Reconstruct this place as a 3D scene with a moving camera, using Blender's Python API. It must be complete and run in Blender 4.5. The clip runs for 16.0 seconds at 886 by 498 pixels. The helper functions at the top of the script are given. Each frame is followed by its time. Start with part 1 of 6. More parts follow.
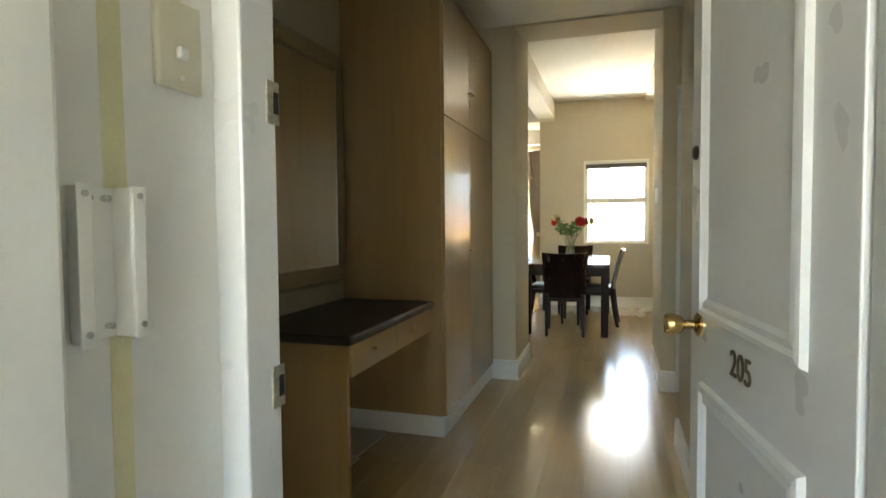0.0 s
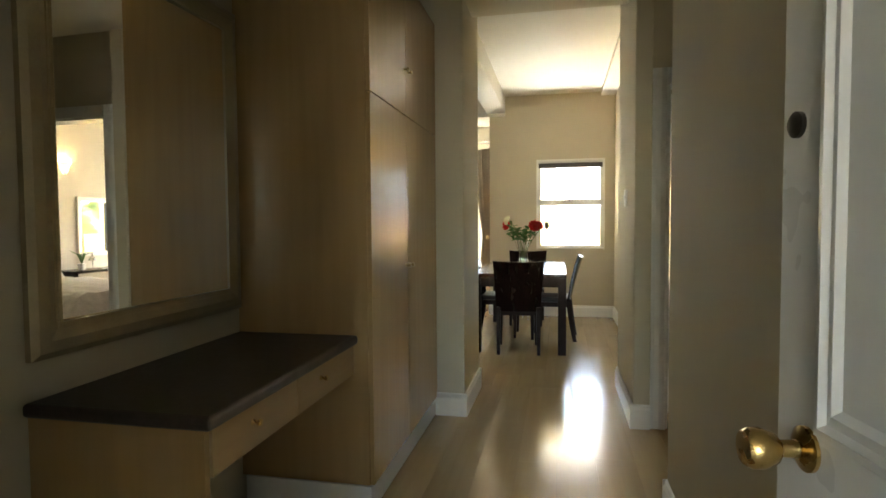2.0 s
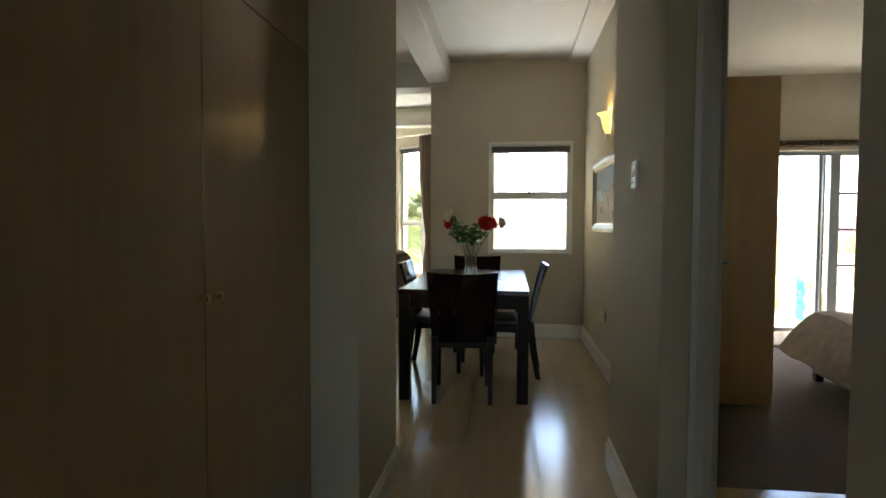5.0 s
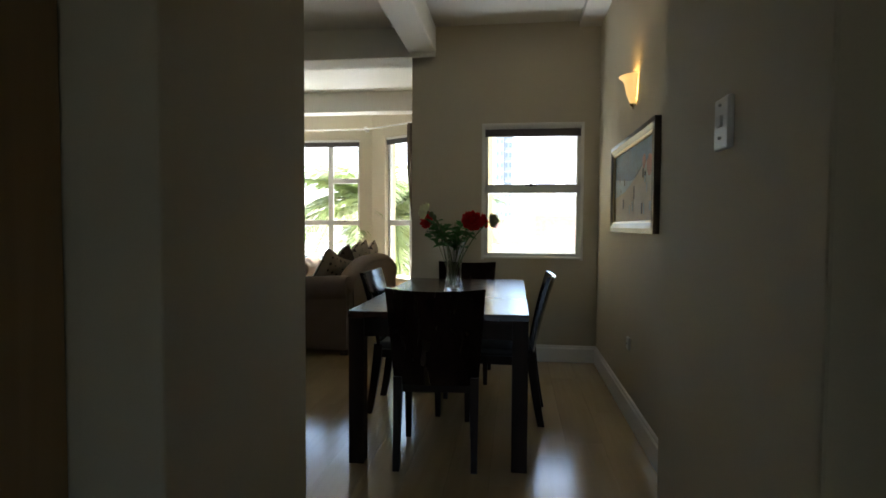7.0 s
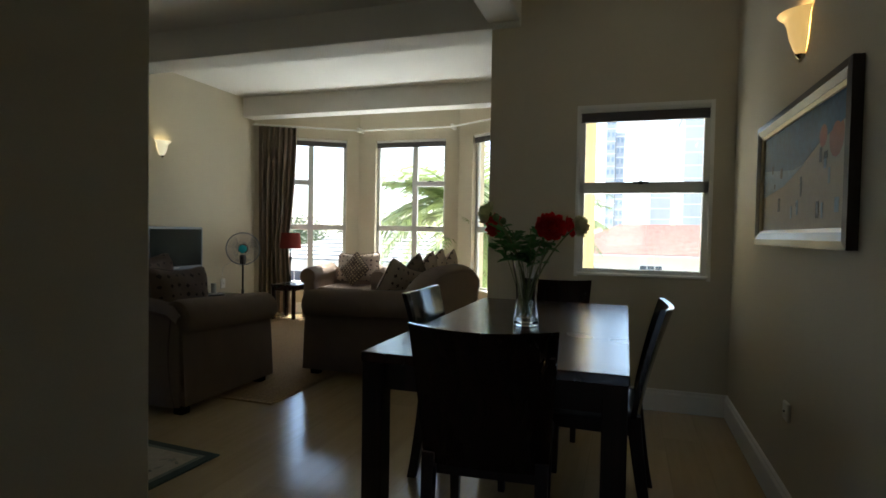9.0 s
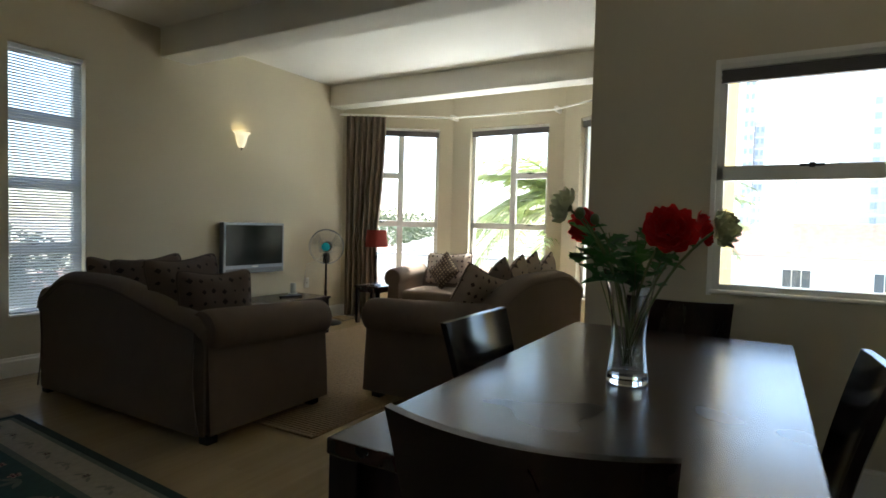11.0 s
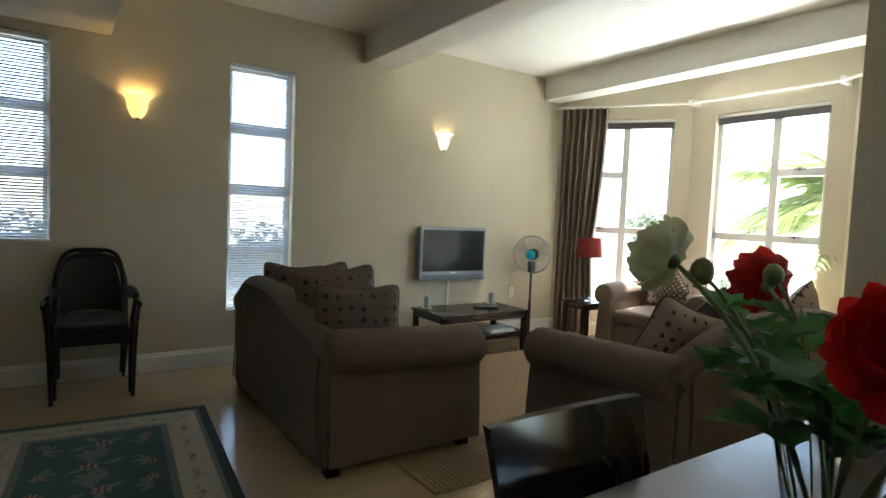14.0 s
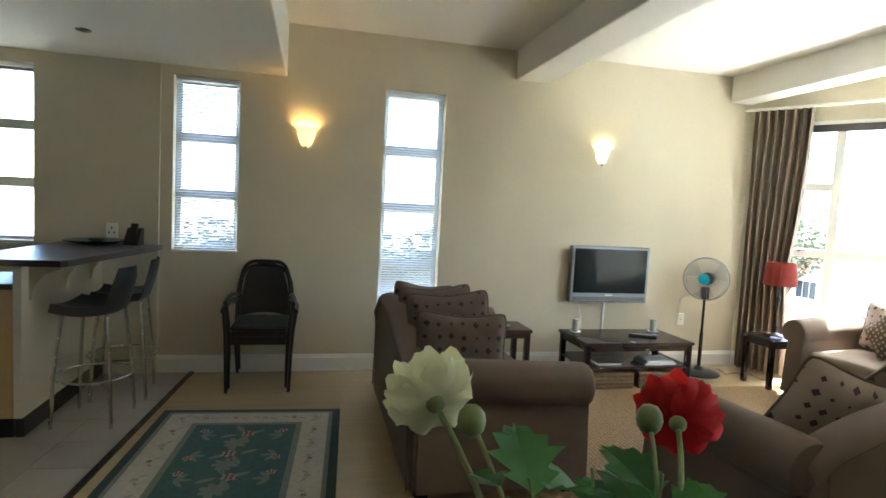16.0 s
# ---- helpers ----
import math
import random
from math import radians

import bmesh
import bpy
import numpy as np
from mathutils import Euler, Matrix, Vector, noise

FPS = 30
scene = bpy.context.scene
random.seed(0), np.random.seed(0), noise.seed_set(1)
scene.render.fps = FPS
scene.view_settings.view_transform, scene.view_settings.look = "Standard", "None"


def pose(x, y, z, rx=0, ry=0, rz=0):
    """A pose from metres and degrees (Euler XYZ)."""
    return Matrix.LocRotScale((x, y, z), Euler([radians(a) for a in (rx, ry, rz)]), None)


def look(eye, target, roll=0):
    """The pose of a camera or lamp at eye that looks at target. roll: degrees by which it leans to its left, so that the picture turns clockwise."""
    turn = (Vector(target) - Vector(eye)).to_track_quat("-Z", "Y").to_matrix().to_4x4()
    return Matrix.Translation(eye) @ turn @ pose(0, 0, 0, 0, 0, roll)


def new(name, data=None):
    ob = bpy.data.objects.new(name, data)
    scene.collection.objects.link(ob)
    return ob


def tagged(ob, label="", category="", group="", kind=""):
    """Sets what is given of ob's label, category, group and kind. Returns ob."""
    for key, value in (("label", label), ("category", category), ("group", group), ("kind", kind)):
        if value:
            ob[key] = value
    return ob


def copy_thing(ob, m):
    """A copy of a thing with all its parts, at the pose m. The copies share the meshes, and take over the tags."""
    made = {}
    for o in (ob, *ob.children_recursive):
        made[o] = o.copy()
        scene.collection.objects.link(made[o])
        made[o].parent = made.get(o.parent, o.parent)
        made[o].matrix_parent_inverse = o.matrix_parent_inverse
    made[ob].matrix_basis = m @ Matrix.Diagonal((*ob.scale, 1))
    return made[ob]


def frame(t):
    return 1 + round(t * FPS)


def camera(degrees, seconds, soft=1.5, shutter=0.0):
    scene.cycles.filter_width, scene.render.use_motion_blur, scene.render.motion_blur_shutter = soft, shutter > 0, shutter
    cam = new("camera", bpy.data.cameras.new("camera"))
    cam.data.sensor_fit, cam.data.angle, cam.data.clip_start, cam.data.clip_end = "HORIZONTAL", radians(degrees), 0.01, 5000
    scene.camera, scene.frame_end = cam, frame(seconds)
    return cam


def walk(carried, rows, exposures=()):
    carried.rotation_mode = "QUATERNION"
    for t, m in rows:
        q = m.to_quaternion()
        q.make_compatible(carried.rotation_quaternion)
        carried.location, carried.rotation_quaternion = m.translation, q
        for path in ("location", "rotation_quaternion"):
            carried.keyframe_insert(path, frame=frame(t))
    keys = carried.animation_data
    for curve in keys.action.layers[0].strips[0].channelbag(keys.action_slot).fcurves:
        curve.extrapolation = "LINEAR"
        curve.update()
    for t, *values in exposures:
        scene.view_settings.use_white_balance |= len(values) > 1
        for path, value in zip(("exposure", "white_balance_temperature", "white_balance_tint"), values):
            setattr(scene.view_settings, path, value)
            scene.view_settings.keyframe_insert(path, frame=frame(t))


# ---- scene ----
cam = camera(76.9, 16.0, soft=1.6)
PATH = [
    (0, (0.197, 0.968, 1.18), (-0.388, 2.879, 1.092), -0.5),
    (0.5, (0.151, 1.13, 1.198), (-0.348, 3.065, 1.109), -0.4),
    (1, (0.12, 1.306, 1.242), (-0.328, 3.254, 1.154), -0.5),
    (1.5, (0.1, 1.464, 1.236), (-0.329, 3.416, 1.145), -0.6),
    (2, (0.081, 1.67, 1.225), (-0.326, 3.626, 1.135), -0.4),
    (2.5, (0.082, 1.864, 1.212), (-0.311, 3.822, 1.118), -0.4),
    (3, (0.043, 2.107, 1.194), (-0.316, 4.072, 1.095), -0.3),
    (3.5, (0.02, 2.355, 1.202), (-0.285, 4.328, 1.097), -0.2),
    (4, (0.017, 2.652, 1.222), (-0.246, 4.632, 1.113), -0.1),
    (4.2, (0.008, 2.769, 1.217), (-0.243, 4.75, 1.115), -0.0),
    (6.5, (0.078, 4.013, 1.154), (-0.159, 5.998, 1.073), 0.3),
    (7, (0.08, 4.268, 1.17), (-0.175, 6.25, 1.087), 0.3),
    (7.5, (0.084, 4.519, 1.169), (-0.232, 6.492, 1.093), 0.3),
    (8, (0.109, 4.74, 1.173), (-0.322, 6.692, 1.096), 0.5),
    (8.5, (0.128, 4.96, 1.173), (-0.399, 6.888, 1.097), 0.7),
    (8.7, (0.129, 5.037, 1.167), (-0.435, 6.955, 1.099), 0.8),
    (10.8, (0.055, 5.966, 1.191), (-0.907, 7.718, 1.116), 1.7),
    (11, (0.034, 6.025, 1.191), (-0.962, 7.758, 1.11), 1.5),
    (11.5, (-0.027, 6.214, 1.235), (-1.128, 7.881, 1.139), 1.9),
    (12, (-0.156, 6.383, 1.202), (-1.351, 7.984, 1.115), 1.7),
    (12.5, (-0.19, 6.497, 1.257), (-1.504, 8.001, 1.15), 2.2),
    (13, (-0.186, 6.617, 1.269), (-1.624, 8.003, 1.157), 2.4),
    (13.5, (-0.083, 6.743, 1.282), (-1.628, 8.009, 1.17), 2.4),
    (14, (-0.006, 6.881, 1.296), (-1.658, 8.001, 1.176), 2.5),
    (14.5, (0.044, 7.015, 1.321), (-1.722, 7.946, 1.197), 2.7),
    (15, (0.099, 7.126, 1.377), (-1.753, 7.869, 1.242), 2.8),
    (15.5, (0.127, 7.265, 1.420), (-1.779, 7.856, 1.289), 2.8),
    (16, (0.13, 7.399, 1.458), (-1.812, 7.854, 1.312), 3.0),
]
# the clip's camera closes its iris towards the windows and opens it again in the living room
EXPOSURE = [(0, 5.2, 7200, 9), (1, 5.1, 7700, 10), (1.5, 5.05, 7700, 10), (2.5, 4.75, 7200, 10), (3, 4.5, 7000, 10), (4, 3.95, 6600, 10), (6.5, 2.9, 6300, 10), (8, 2.35, 6200, 9), (8.6, 2.2, 6150, 8), (11, 2.65, 6200, 8), (11.5, 2.95, 6200, 8), (12.5, 3.4, 6050, 8), (13.5, 3.25, 6050, 8), (14, 3.4, 6050, 8), (15, 3.8, 6000, 8), (16, 4.2, 6000, 8)]
walk(cam, [(t, look(eye, target, roll)) for t, eye, target, roll in PATH], EXPOSURE)

# ---------- world and light ----------
world = bpy.data.worlds.new("sky")
scene.world = world
world.use_nodes = True
wn = world.node_tree.nodes
sky = wn.new("ShaderNodeTexSky")
sky.sky_type = "NISHITA"
sky.sun_disc = False
SUN_ELEV, SUN_AZ = radians(64), radians(-16)
sky.sun_elevation, sky.sun_rotation = SUN_ELEV, SUN_AZ
world.node_tree.links.new(sky.outputs[0], wn["Background"].inputs[0])
wn["Background"].inputs[1].default_value = 0.15
sun = new("sun", bpy.data.lights.new("sun", "SUN"))
sun.data.energy, sun.data.angle, sun.data.color = 5.0, radians(0.5), (1.0, 0.95, 0.86)
# the sky's sun_rotation is measured from +y towards +x
SUN_FROM = Vector((math.sin(SUN_AZ) * math.cos(SUN_ELEV), math.cos(SUN_AZ) * math.cos(SUN_ELEV), math.sin(SUN_ELEV)))
sun.matrix_world = look(SUN_FROM * 30, (0, 0, 0))


def fill_lamp(name, at, aim, w, h, watts):
    """An area lamp, added out of view, that stands in for sky light from outside."""
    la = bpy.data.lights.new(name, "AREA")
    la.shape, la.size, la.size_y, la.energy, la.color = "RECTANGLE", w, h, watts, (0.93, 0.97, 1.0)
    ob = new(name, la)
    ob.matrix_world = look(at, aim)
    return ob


# ---------- materials ----------
def mat(name, col, rough=0.6, metal=0.0, var=0.12, scale=6.0, fine=120.0, bump=0.1, spec=0.5, coat=0.0, random_tint=0.0, detail_stretch=(1, 1, 1), bump_dist=0.002):
    """A surface with broad and fine variation of tone, gloss and relief, in object space."""
    m = bpy.data.materials.new(name)
    m.use_nodes = True
    n, l = m.node_tree.nodes, m.node_tree.links
    b = n["Principled BSDF"]
    co = n.new("ShaderNodeTexCoord")
    mp = n.new("ShaderNodeMapping")
    mp.inputs["Scale"].default_value = detail_stretch
    l.new(co.outputs["Object"], mp.inputs[0])
    a = n.new("ShaderNodeTexNoise")
    a.inputs["Scale"].default_value, a.inputs["Detail"].default_value = scale, 3
    f = n.new("ShaderNodeTexNoise")
    f.inputs["Scale"].default_value, f.inputs["Detail"].default_value = fine, 2
    l.new(mp.outputs[0], a.inputs[0])
    l.new(mp.outputs[0], f.inputs[0])
    mix = n.new("ShaderNodeMath")
    mix.operation = "MULTIPLY_ADD"
    mix.inputs[1].default_value = 0.6
    l.new(a.outputs[0], mix.inputs[0])
    half = n.new("ShaderNodeMath")
    half.operation = "MULTIPLY"
    half.inputs[1].default_value = 0.4
    l.new(f.outputs[0], half.inputs[0])
    l.new(half.outputs[0], mix.inputs[2])
    rng = n.new("ShaderNodeMapRange")
    rng.inputs["From Min"].default_value, rng.inputs["From Max"].default_value = 0.3, 0.7
    rng.inputs["To Min"].default_value, rng.inputs["To Max"].default_value = 1 - var, 1 + var
    l.new(mix.outputs[0], rng.inputs[0])
    hsv = n.new("ShaderNodeHueSaturation")
    hsv.inputs["Color"].default_value = (*col, 1)
    if random_tint:
        oi = n.new("ShaderNodeObjectInfo")
        r2 = n.new("ShaderNodeMapRange")
        r2.inputs["To Min"].default_value, r2.inputs["To Max"].default_value = 1 - random_tint, 1 + random_tint
        l.new(oi.outputs["Random"], r2.inputs[0])
        mul = n.new("ShaderNodeMath")
        mul.operation = "MULTIPLY"
        l.new(rng.outputs[0], mul.inputs[0])
        l.new(r2.outputs[0], mul.inputs[1])
        l.new(mul.outputs[0], hsv.inputs["Value"])
    else:
        l.new(rng.outputs[0], hsv.inputs["Value"])
    l.new(hsv.outputs[0], b.inputs["Base Color"])
    rr = n.new("ShaderNodeMapRange")
    rr.inputs["To Min"].default_value, rr.inputs["To Max"].default_value = max(0.02, rough - 0.08), min(1, rough + 0.08)
    l.new(a.outputs[0], rr.inputs[0])
    l.new(rr.outputs[0], b.inputs["Roughness"])
    b.inputs["Metallic"].default_value = metal
    b.inputs["Specular IOR Level"].default_value = spec
    b.inputs["Coat Weight"].default_value = coat
    b.inputs["Coat Roughness"].default_value = 0.1
    if bump:
        bp = n.new("ShaderNodeBump")
        bp.inputs["Strength"].default_value, bp.inputs["Distance"].default_value = bump, bump_dist
        l.new(f.outputs[0], bp.inputs["Height"])
        l.new(bp.outputs[0], b.inputs["Normal"])
    return m


def wood(name, col, dark, rough=0.4, axis="z", scale=1.0, coat=0.0, random_tint=0.08, contrast=1.0, spec=0.5):
    """Wood or printed wood grain that runs along one axis of the object."""
    m = bpy.data.materials.new(name)
    m.use_nodes = True
    n, l = m.node_tree.nodes, m.node_tree.links
    b = n["Principled BSDF"]
    co = n.new("ShaderNodeTexCoord")
    mp = n.new("ShaderNodeMapping")
    long, wide = 1.2 * scale, 22.0 * scale
    mp.inputs["Scale"].default_value = {"x": (long, wide, wide), "y": (wide, long, wide), "z": (wide, wide, long)}[axis]
    l.new(co.outputs["Object"], mp.inputs[0])
    oi = n.new("ShaderNodeObjectInfo")
    off = n.new("ShaderNodeVectorMath")
    off.operation = "ADD"
    sc = n.new("ShaderNodeMath")
    sc.operation = "MULTIPLY"
    sc.inputs[1].default_value = 37.0
    l.new(oi.outputs["Random"], sc.inputs[0])
    l.new(mp.outputs[0], off.inputs[0])
    l.new(sc.outputs[0], off.inputs[1])
    g = n.new("ShaderNodeTexNoise")
    g.inputs["Scale"].default_value, g.inputs["Detail"].default_value, g.inputs["Distortion"].default_value = 1.0, 6, 0.6
    l.new(off.outputs[0], g.inputs[0])
    big = n.new("ShaderNodeTexNoise")
    big.inputs["Scale"].default_value = 1.7
    l.new(co.outputs["Object"], big.inputs[0])
    ramp = n.new("ShaderNodeValToRGB")
    mid = 0.5
    ramp.color_ramp.elements[0].position, ramp.color_ramp.elements[1].position = mid - 0.22 / contrast, mid + 0.22 / contrast
    ramp.color_ramp.elements[0].color, ramp.color_ramp.elements[1].color = (*dark, 1), (*col, 1)
    l.new(g.outputs[0], ramp.inputs[0])
    hsv = n.new("ShaderNodeHueSaturation")
    l.new(ramp.outputs[0], hsv.inputs["Color"])
    r2 = n.new("ShaderNodeMapRange")
    r2.inputs["To Min"].default_value, r2.inputs["To Max"].default_value = 1 - random_tint, 1 + random_tint
    l.new(oi.outputs["Random"], r2.inputs[0])
    r3 = n.new("ShaderNodeMapRange")
    r3.inputs["To Min"].default_value, r3.inputs["To Max"].default_value = 0.9, 1.1
    l.new(big.outputs[0], r3.inputs[0])
    mul = n.new("ShaderNodeMath")
    mul.operation = "MULTIPLY"
    l.new(r2.outputs[0], mul.inputs[0])
    l.new(r3.outputs[0], mul.inputs[1])
    l.new(mul.outputs[0], hsv.inputs["Value"])
    l.new(hsv.outputs[0], b.inputs["Base Color"])
    rr = n.new("ShaderNodeMapRange")
    rr.inputs["To Min"].default_value, rr.inputs["To Max"].default_value = rough - 0.06, rough + 0.06
    l.new(big.outputs[0], rr.inputs[0])
    l.new(rr.outputs[0], b.inputs["Roughness"])
    b.inputs["Coat Weight"].default_value, b.inputs["Coat Roughness"].default_value = coat, 0.15
    b.inputs["Specular IOR Level"].default_value = spec
    bp = n.new("ShaderNodeBump")
    bp.inputs["Strength"].default_value, bp.inputs["Distance"].default_value = 0.06, 0.001
    l.new(g.outputs[0], bp.inputs["Height"])
    l.new(bp.outputs[0], b.inputs["Normal"])
    return m


def glass(name, rough=0.0, tint=(1, 1, 1), ior=1.45):
    m = bpy.data.materials.new(name)
    m.use_nodes = True
    b = m.node_tree.nodes["Principled BSDF"]
    b.inputs["Base Color"].default_value = (*tint, 1)
    b.inputs["Transmission Weight"].default_value, b.inputs["Roughness"].default_value, b.inputs["IOR"].default_value = 1.0, rough, ior
    return m


def glow(name, col, strength, base=(0.9, 0.85, 0.7)):
    m = mat(name, base, 0.5, var=0.04, bump=0.02)
    b = m.node_tree.nodes["Principled BSDF"]
    b.inputs["Emission Color"].default_value = (*col, 1)
    b.inputs["Emission Strength"].default_value = strength
    return m


def motif(name, ground, spots, scale, rough=0.9, size=0.32, bump=0.3):
    """Cloth with a spaced woven spot."""
    m = mat(name, ground, rough, var=0.1, scale=9, fine=500, bump=bump)
    n, l = m.node_tree.nodes, m.node_tree.links
    b = n["Principled BSDF"]
    old = b.inputs["Base Color"].links[0].from_socket
    co = n.new("ShaderNodeTexCoord")
    v = n.new("ShaderNodeTexVoronoi")
    v.inputs["Scale"].default_value, v.inputs["Randomness"].default_value = scale, 0.18
    v.distance = "MANHATTAN"
    flat = n.new("ShaderNodeMapping")
    flat.inputs["Scale"].default_value = (1, 0, 1)
    l.new(co.outputs["Object"], flat.inputs[0])
    l.new(flat.outputs[0], v.inputs[0])
    lt = n.new("ShaderNodeMath")
    lt.operation = "LESS_THAN"
    lt.inputs[1].default_value = size
    l.new(v.outputs["Distance"], lt.inputs[0])
    mx = n.new("ShaderNodeMix")
    mx.data_type = "RGBA"
    l.new(lt.outputs[0], mx.inputs[0])
    l.new(old, mx.inputs[6])
    mx.inputs[7].default_value = (*spots, 1)
    l.new(mx.outputs[2], b.inputs["Base Color"])
    return m


M_WALL = mat("cream_wall_paint", (0.57, 0.512, 0.378), 0.75, var=0.035, scale=2.2, fine=260, bump=0.12)
M_CEIL = mat("white_ceiling_paint", (0.74, 0.72, 0.65), 0.85, var=0.03, scale=1.6, fine=200, bump=0.1)
M_WHITE = mat("white_gloss_paint", (0.80, 0.79, 0.74), 0.32, var=0.03, scale=5, fine=60, bump=0.08)
M_DOORPAINT = mat("white_door_paint", (0.78, 0.78, 0.76), 0.3, var=0.03, scale=5, fine=45, bump=0.1)
M_ALU = mat("white_coated_aluminium", (0.72, 0.72, 0.68), 0.35, var=0.03, bump=0.02)
M_LAM = wood("maple_laminate_floor", (0.51, 0.39, 0.225), (0.435, 0.325, 0.178), 0.20, "y", 0.9, coat=0.5, random_tint=0.05, contrast=0.8)
M_SUB = mat("floor_joint_dark", (0.16, 0.12, 0.07), 0.8)
M_CUP = wood("beech_cupboard_laminate", (0.50, 0.33, 0.16), (0.43, 0.28, 0.13), 0.24, "z", 1.0, coat=0.45, random_tint=0.03, contrast=0.8)
M_CUPX = wood("beech_drawer_laminate", (0.52, 0.36, 0.185), (0.45, 0.30, 0.15), 0.30, "y", 1.0, random_tint=0.03, contrast=0.8)
M_DESKTOP = mat("dark_brown_laminate", (0.055, 0.042, 0.036), 0.38, var=0.2, scale=60, fine=300, bump=0.04)
M_MIRRORFRAME = mat("champagne_frame", (0.42, 0.34, 0.21), 0.38, metal=0.35, var=0.08, scale=14, fine=120, detail_stretch=(1, 1, 1))
M_MIRROR = mat("mirror_silver", (0.88, 0.88, 0.86), 0.02, metal=1.0, var=0.0, bump=0.0)
M_MIRROR.node_tree.nodes["Principled BSDF"].inputs["Roughness"].links and M_MIRROR.node_tree.links.remove(M_MIRROR.node_tree.nodes["Principled BSDF"].inputs["Roughness"].links[0])
M_MIRROR.node_tree.nodes["Principled BSDF"].inputs["Roughness"].default_value = 0.01
M_BRASS = mat("aged_brass", (0.55, 0.38, 0.15), 0.28, metal=1.0, var=0.12, scale=30, bump=0.03)
M_CHROME = mat("brushed_steel", (0.62, 0.62, 0.60), 0.25, metal=1.0, var=0.06, scale=30, bump=0.02)
M_WENGE = wood("dark_wenge_veneer", (0.040, 0.016, 0.011), (0.022, 0.010, 0.007), 0.26, "y", 1.2, coat=0.12, random_tint=0.1)
M_LEG = wood("dark_wenge_leg", (0.026, 0.013, 0.010), (0.014, 0.008, 0.006), 0.5, "z", 1.2, random_tint=0.1, spec=0.2)
M_WENGEZ = wood("dark_wenge_upright", (0.018, 0.009, 0.008), (0.010, 0.006, 0.005), 0.15, "z", 1.2, coat=0.0, random_tint=0.1, spec=0.3)
M_SEAT = mat("black_leatherette", (0.014, 0.012, 0.011), 0.45, var=0.15, scale=25, fine=300, bump=0.2)
M_SOFA = mat("taupe_sofa_cloth", (0.165, 0.124, 0.094), 0.92, var=0.10, scale=7, fine=420, bump=0.45, spec=0.25)
M_PIPING = mat("dark_piping", (0.10, 0.075, 0.06), 0.9, bump=0.2)
M_CUSH = motif("brown_spotted_cushion_cloth", (0.13, 0.095, 0.075), (0.03, 0.02, 0.018), 15, size=0.30)
M_CUSHP = motif("pale_spotted_cushion_cloth", (0.40, 0.32, 0.26), (0.07, 0.045, 0.045), 15, size=0.30)
M_CUSHD = motif("lattice_cushion_cloth", (0.10, 0.07, 0.05), (0.42, 0.33, 0.22), 26, size=0.40)
M_JUTE = mat("woven_jute", (0.33, 0.225, 0.12), 0.95, var=0.4, scale=60, fine=260, bump=0.9, bump_dist=0.006)
M_CURT = mat("brown_curtain_cloth", (0.20, 0.155, 0.115), 0.85, var=0.12, scale=8, fine=300, bump=0.3, detail_stretch=(6, 6, 1))
M_BLACK = mat("black_plastic", (0.012, 0.012, 0.013), 0.4, var=0.1, bump=0.05)
M_SILVER = mat("silver_plastic", (0.24, 0.27, 0.31), 0.35, metal=0.4, var=0.03, bump=0.02)
M_SCREEN = mat("dark_screen", (0.014, 0.019, 0.018), 0.12, var=0.02, bump=0.0, spec=0.12)
M_RED = mat("red_lampshade_cloth", (0.26, 0.035, 0.025), 0.9, var=0.08, fine=400, bump=0.2)
M_STONE = mat("beige_kitchen_tile", (0.40, 0.35, 0.28), 0.35, var=0.1, scale=5, fine=60, bump=0.06, random_tint=0.05)
M_GROUT = mat("dark_grout", (0.16, 0.14, 0.12), 0.9)
M_GLASS = glass("window_glass", 0.0, (0.98, 1.0, 0.99))
M_VASE = glass("clear_vase_glass", 0.0, (0.97, 0.99, 1.0), 1.5)
M_BLIND = mat("white_blind_slat", (0.64, 0.69, 0.76), 0.45, var=0.02, bump=0.0)
M_BLINDD = mat("brown_blind_stack", (0.085, 0.075, 0.075), 0.5, var=0.05, bump=0.05)
M_YELLOW = mat("yellow_render", (0.72, 0.56, 0.24), 0.85, var=0.06, scale=2, fine=90, bump=0.2)


# ---------- mesh helpers ----------
def part(name, bm, material, parent=None, label="", smooth=False):
    me = bpy.data.meshes.new(name)
    bmesh.ops.recalc_face_normals(bm, faces=bm.faces)
    bm.to_mesh(me)
    bm.free()
    me.materials.append(material)
    if smooth:
        me.shade_smooth()
        me.set_sharp_from_angle(angle=radians(35))
    ob = new(name, me)
    if parent:
        ob.parent = parent
    if label:
        ob["label"] = label
    return ob


def share(name, me, parent, m=None):
    ob = new(name, me)
    ob.parent = parent
    if m:
        ob.matrix_basis = m
    return ob


def thing(name, label, category, m=None, group="", kind=""):
    ob = new(name)
    ob.empty_display_size = 0.1
    if m:
        ob.matrix_basis = m
    return tagged(ob, label, category, group, kind)


def setting(ob, label, category):
    return tagged(ob, label, category, kind="structure")


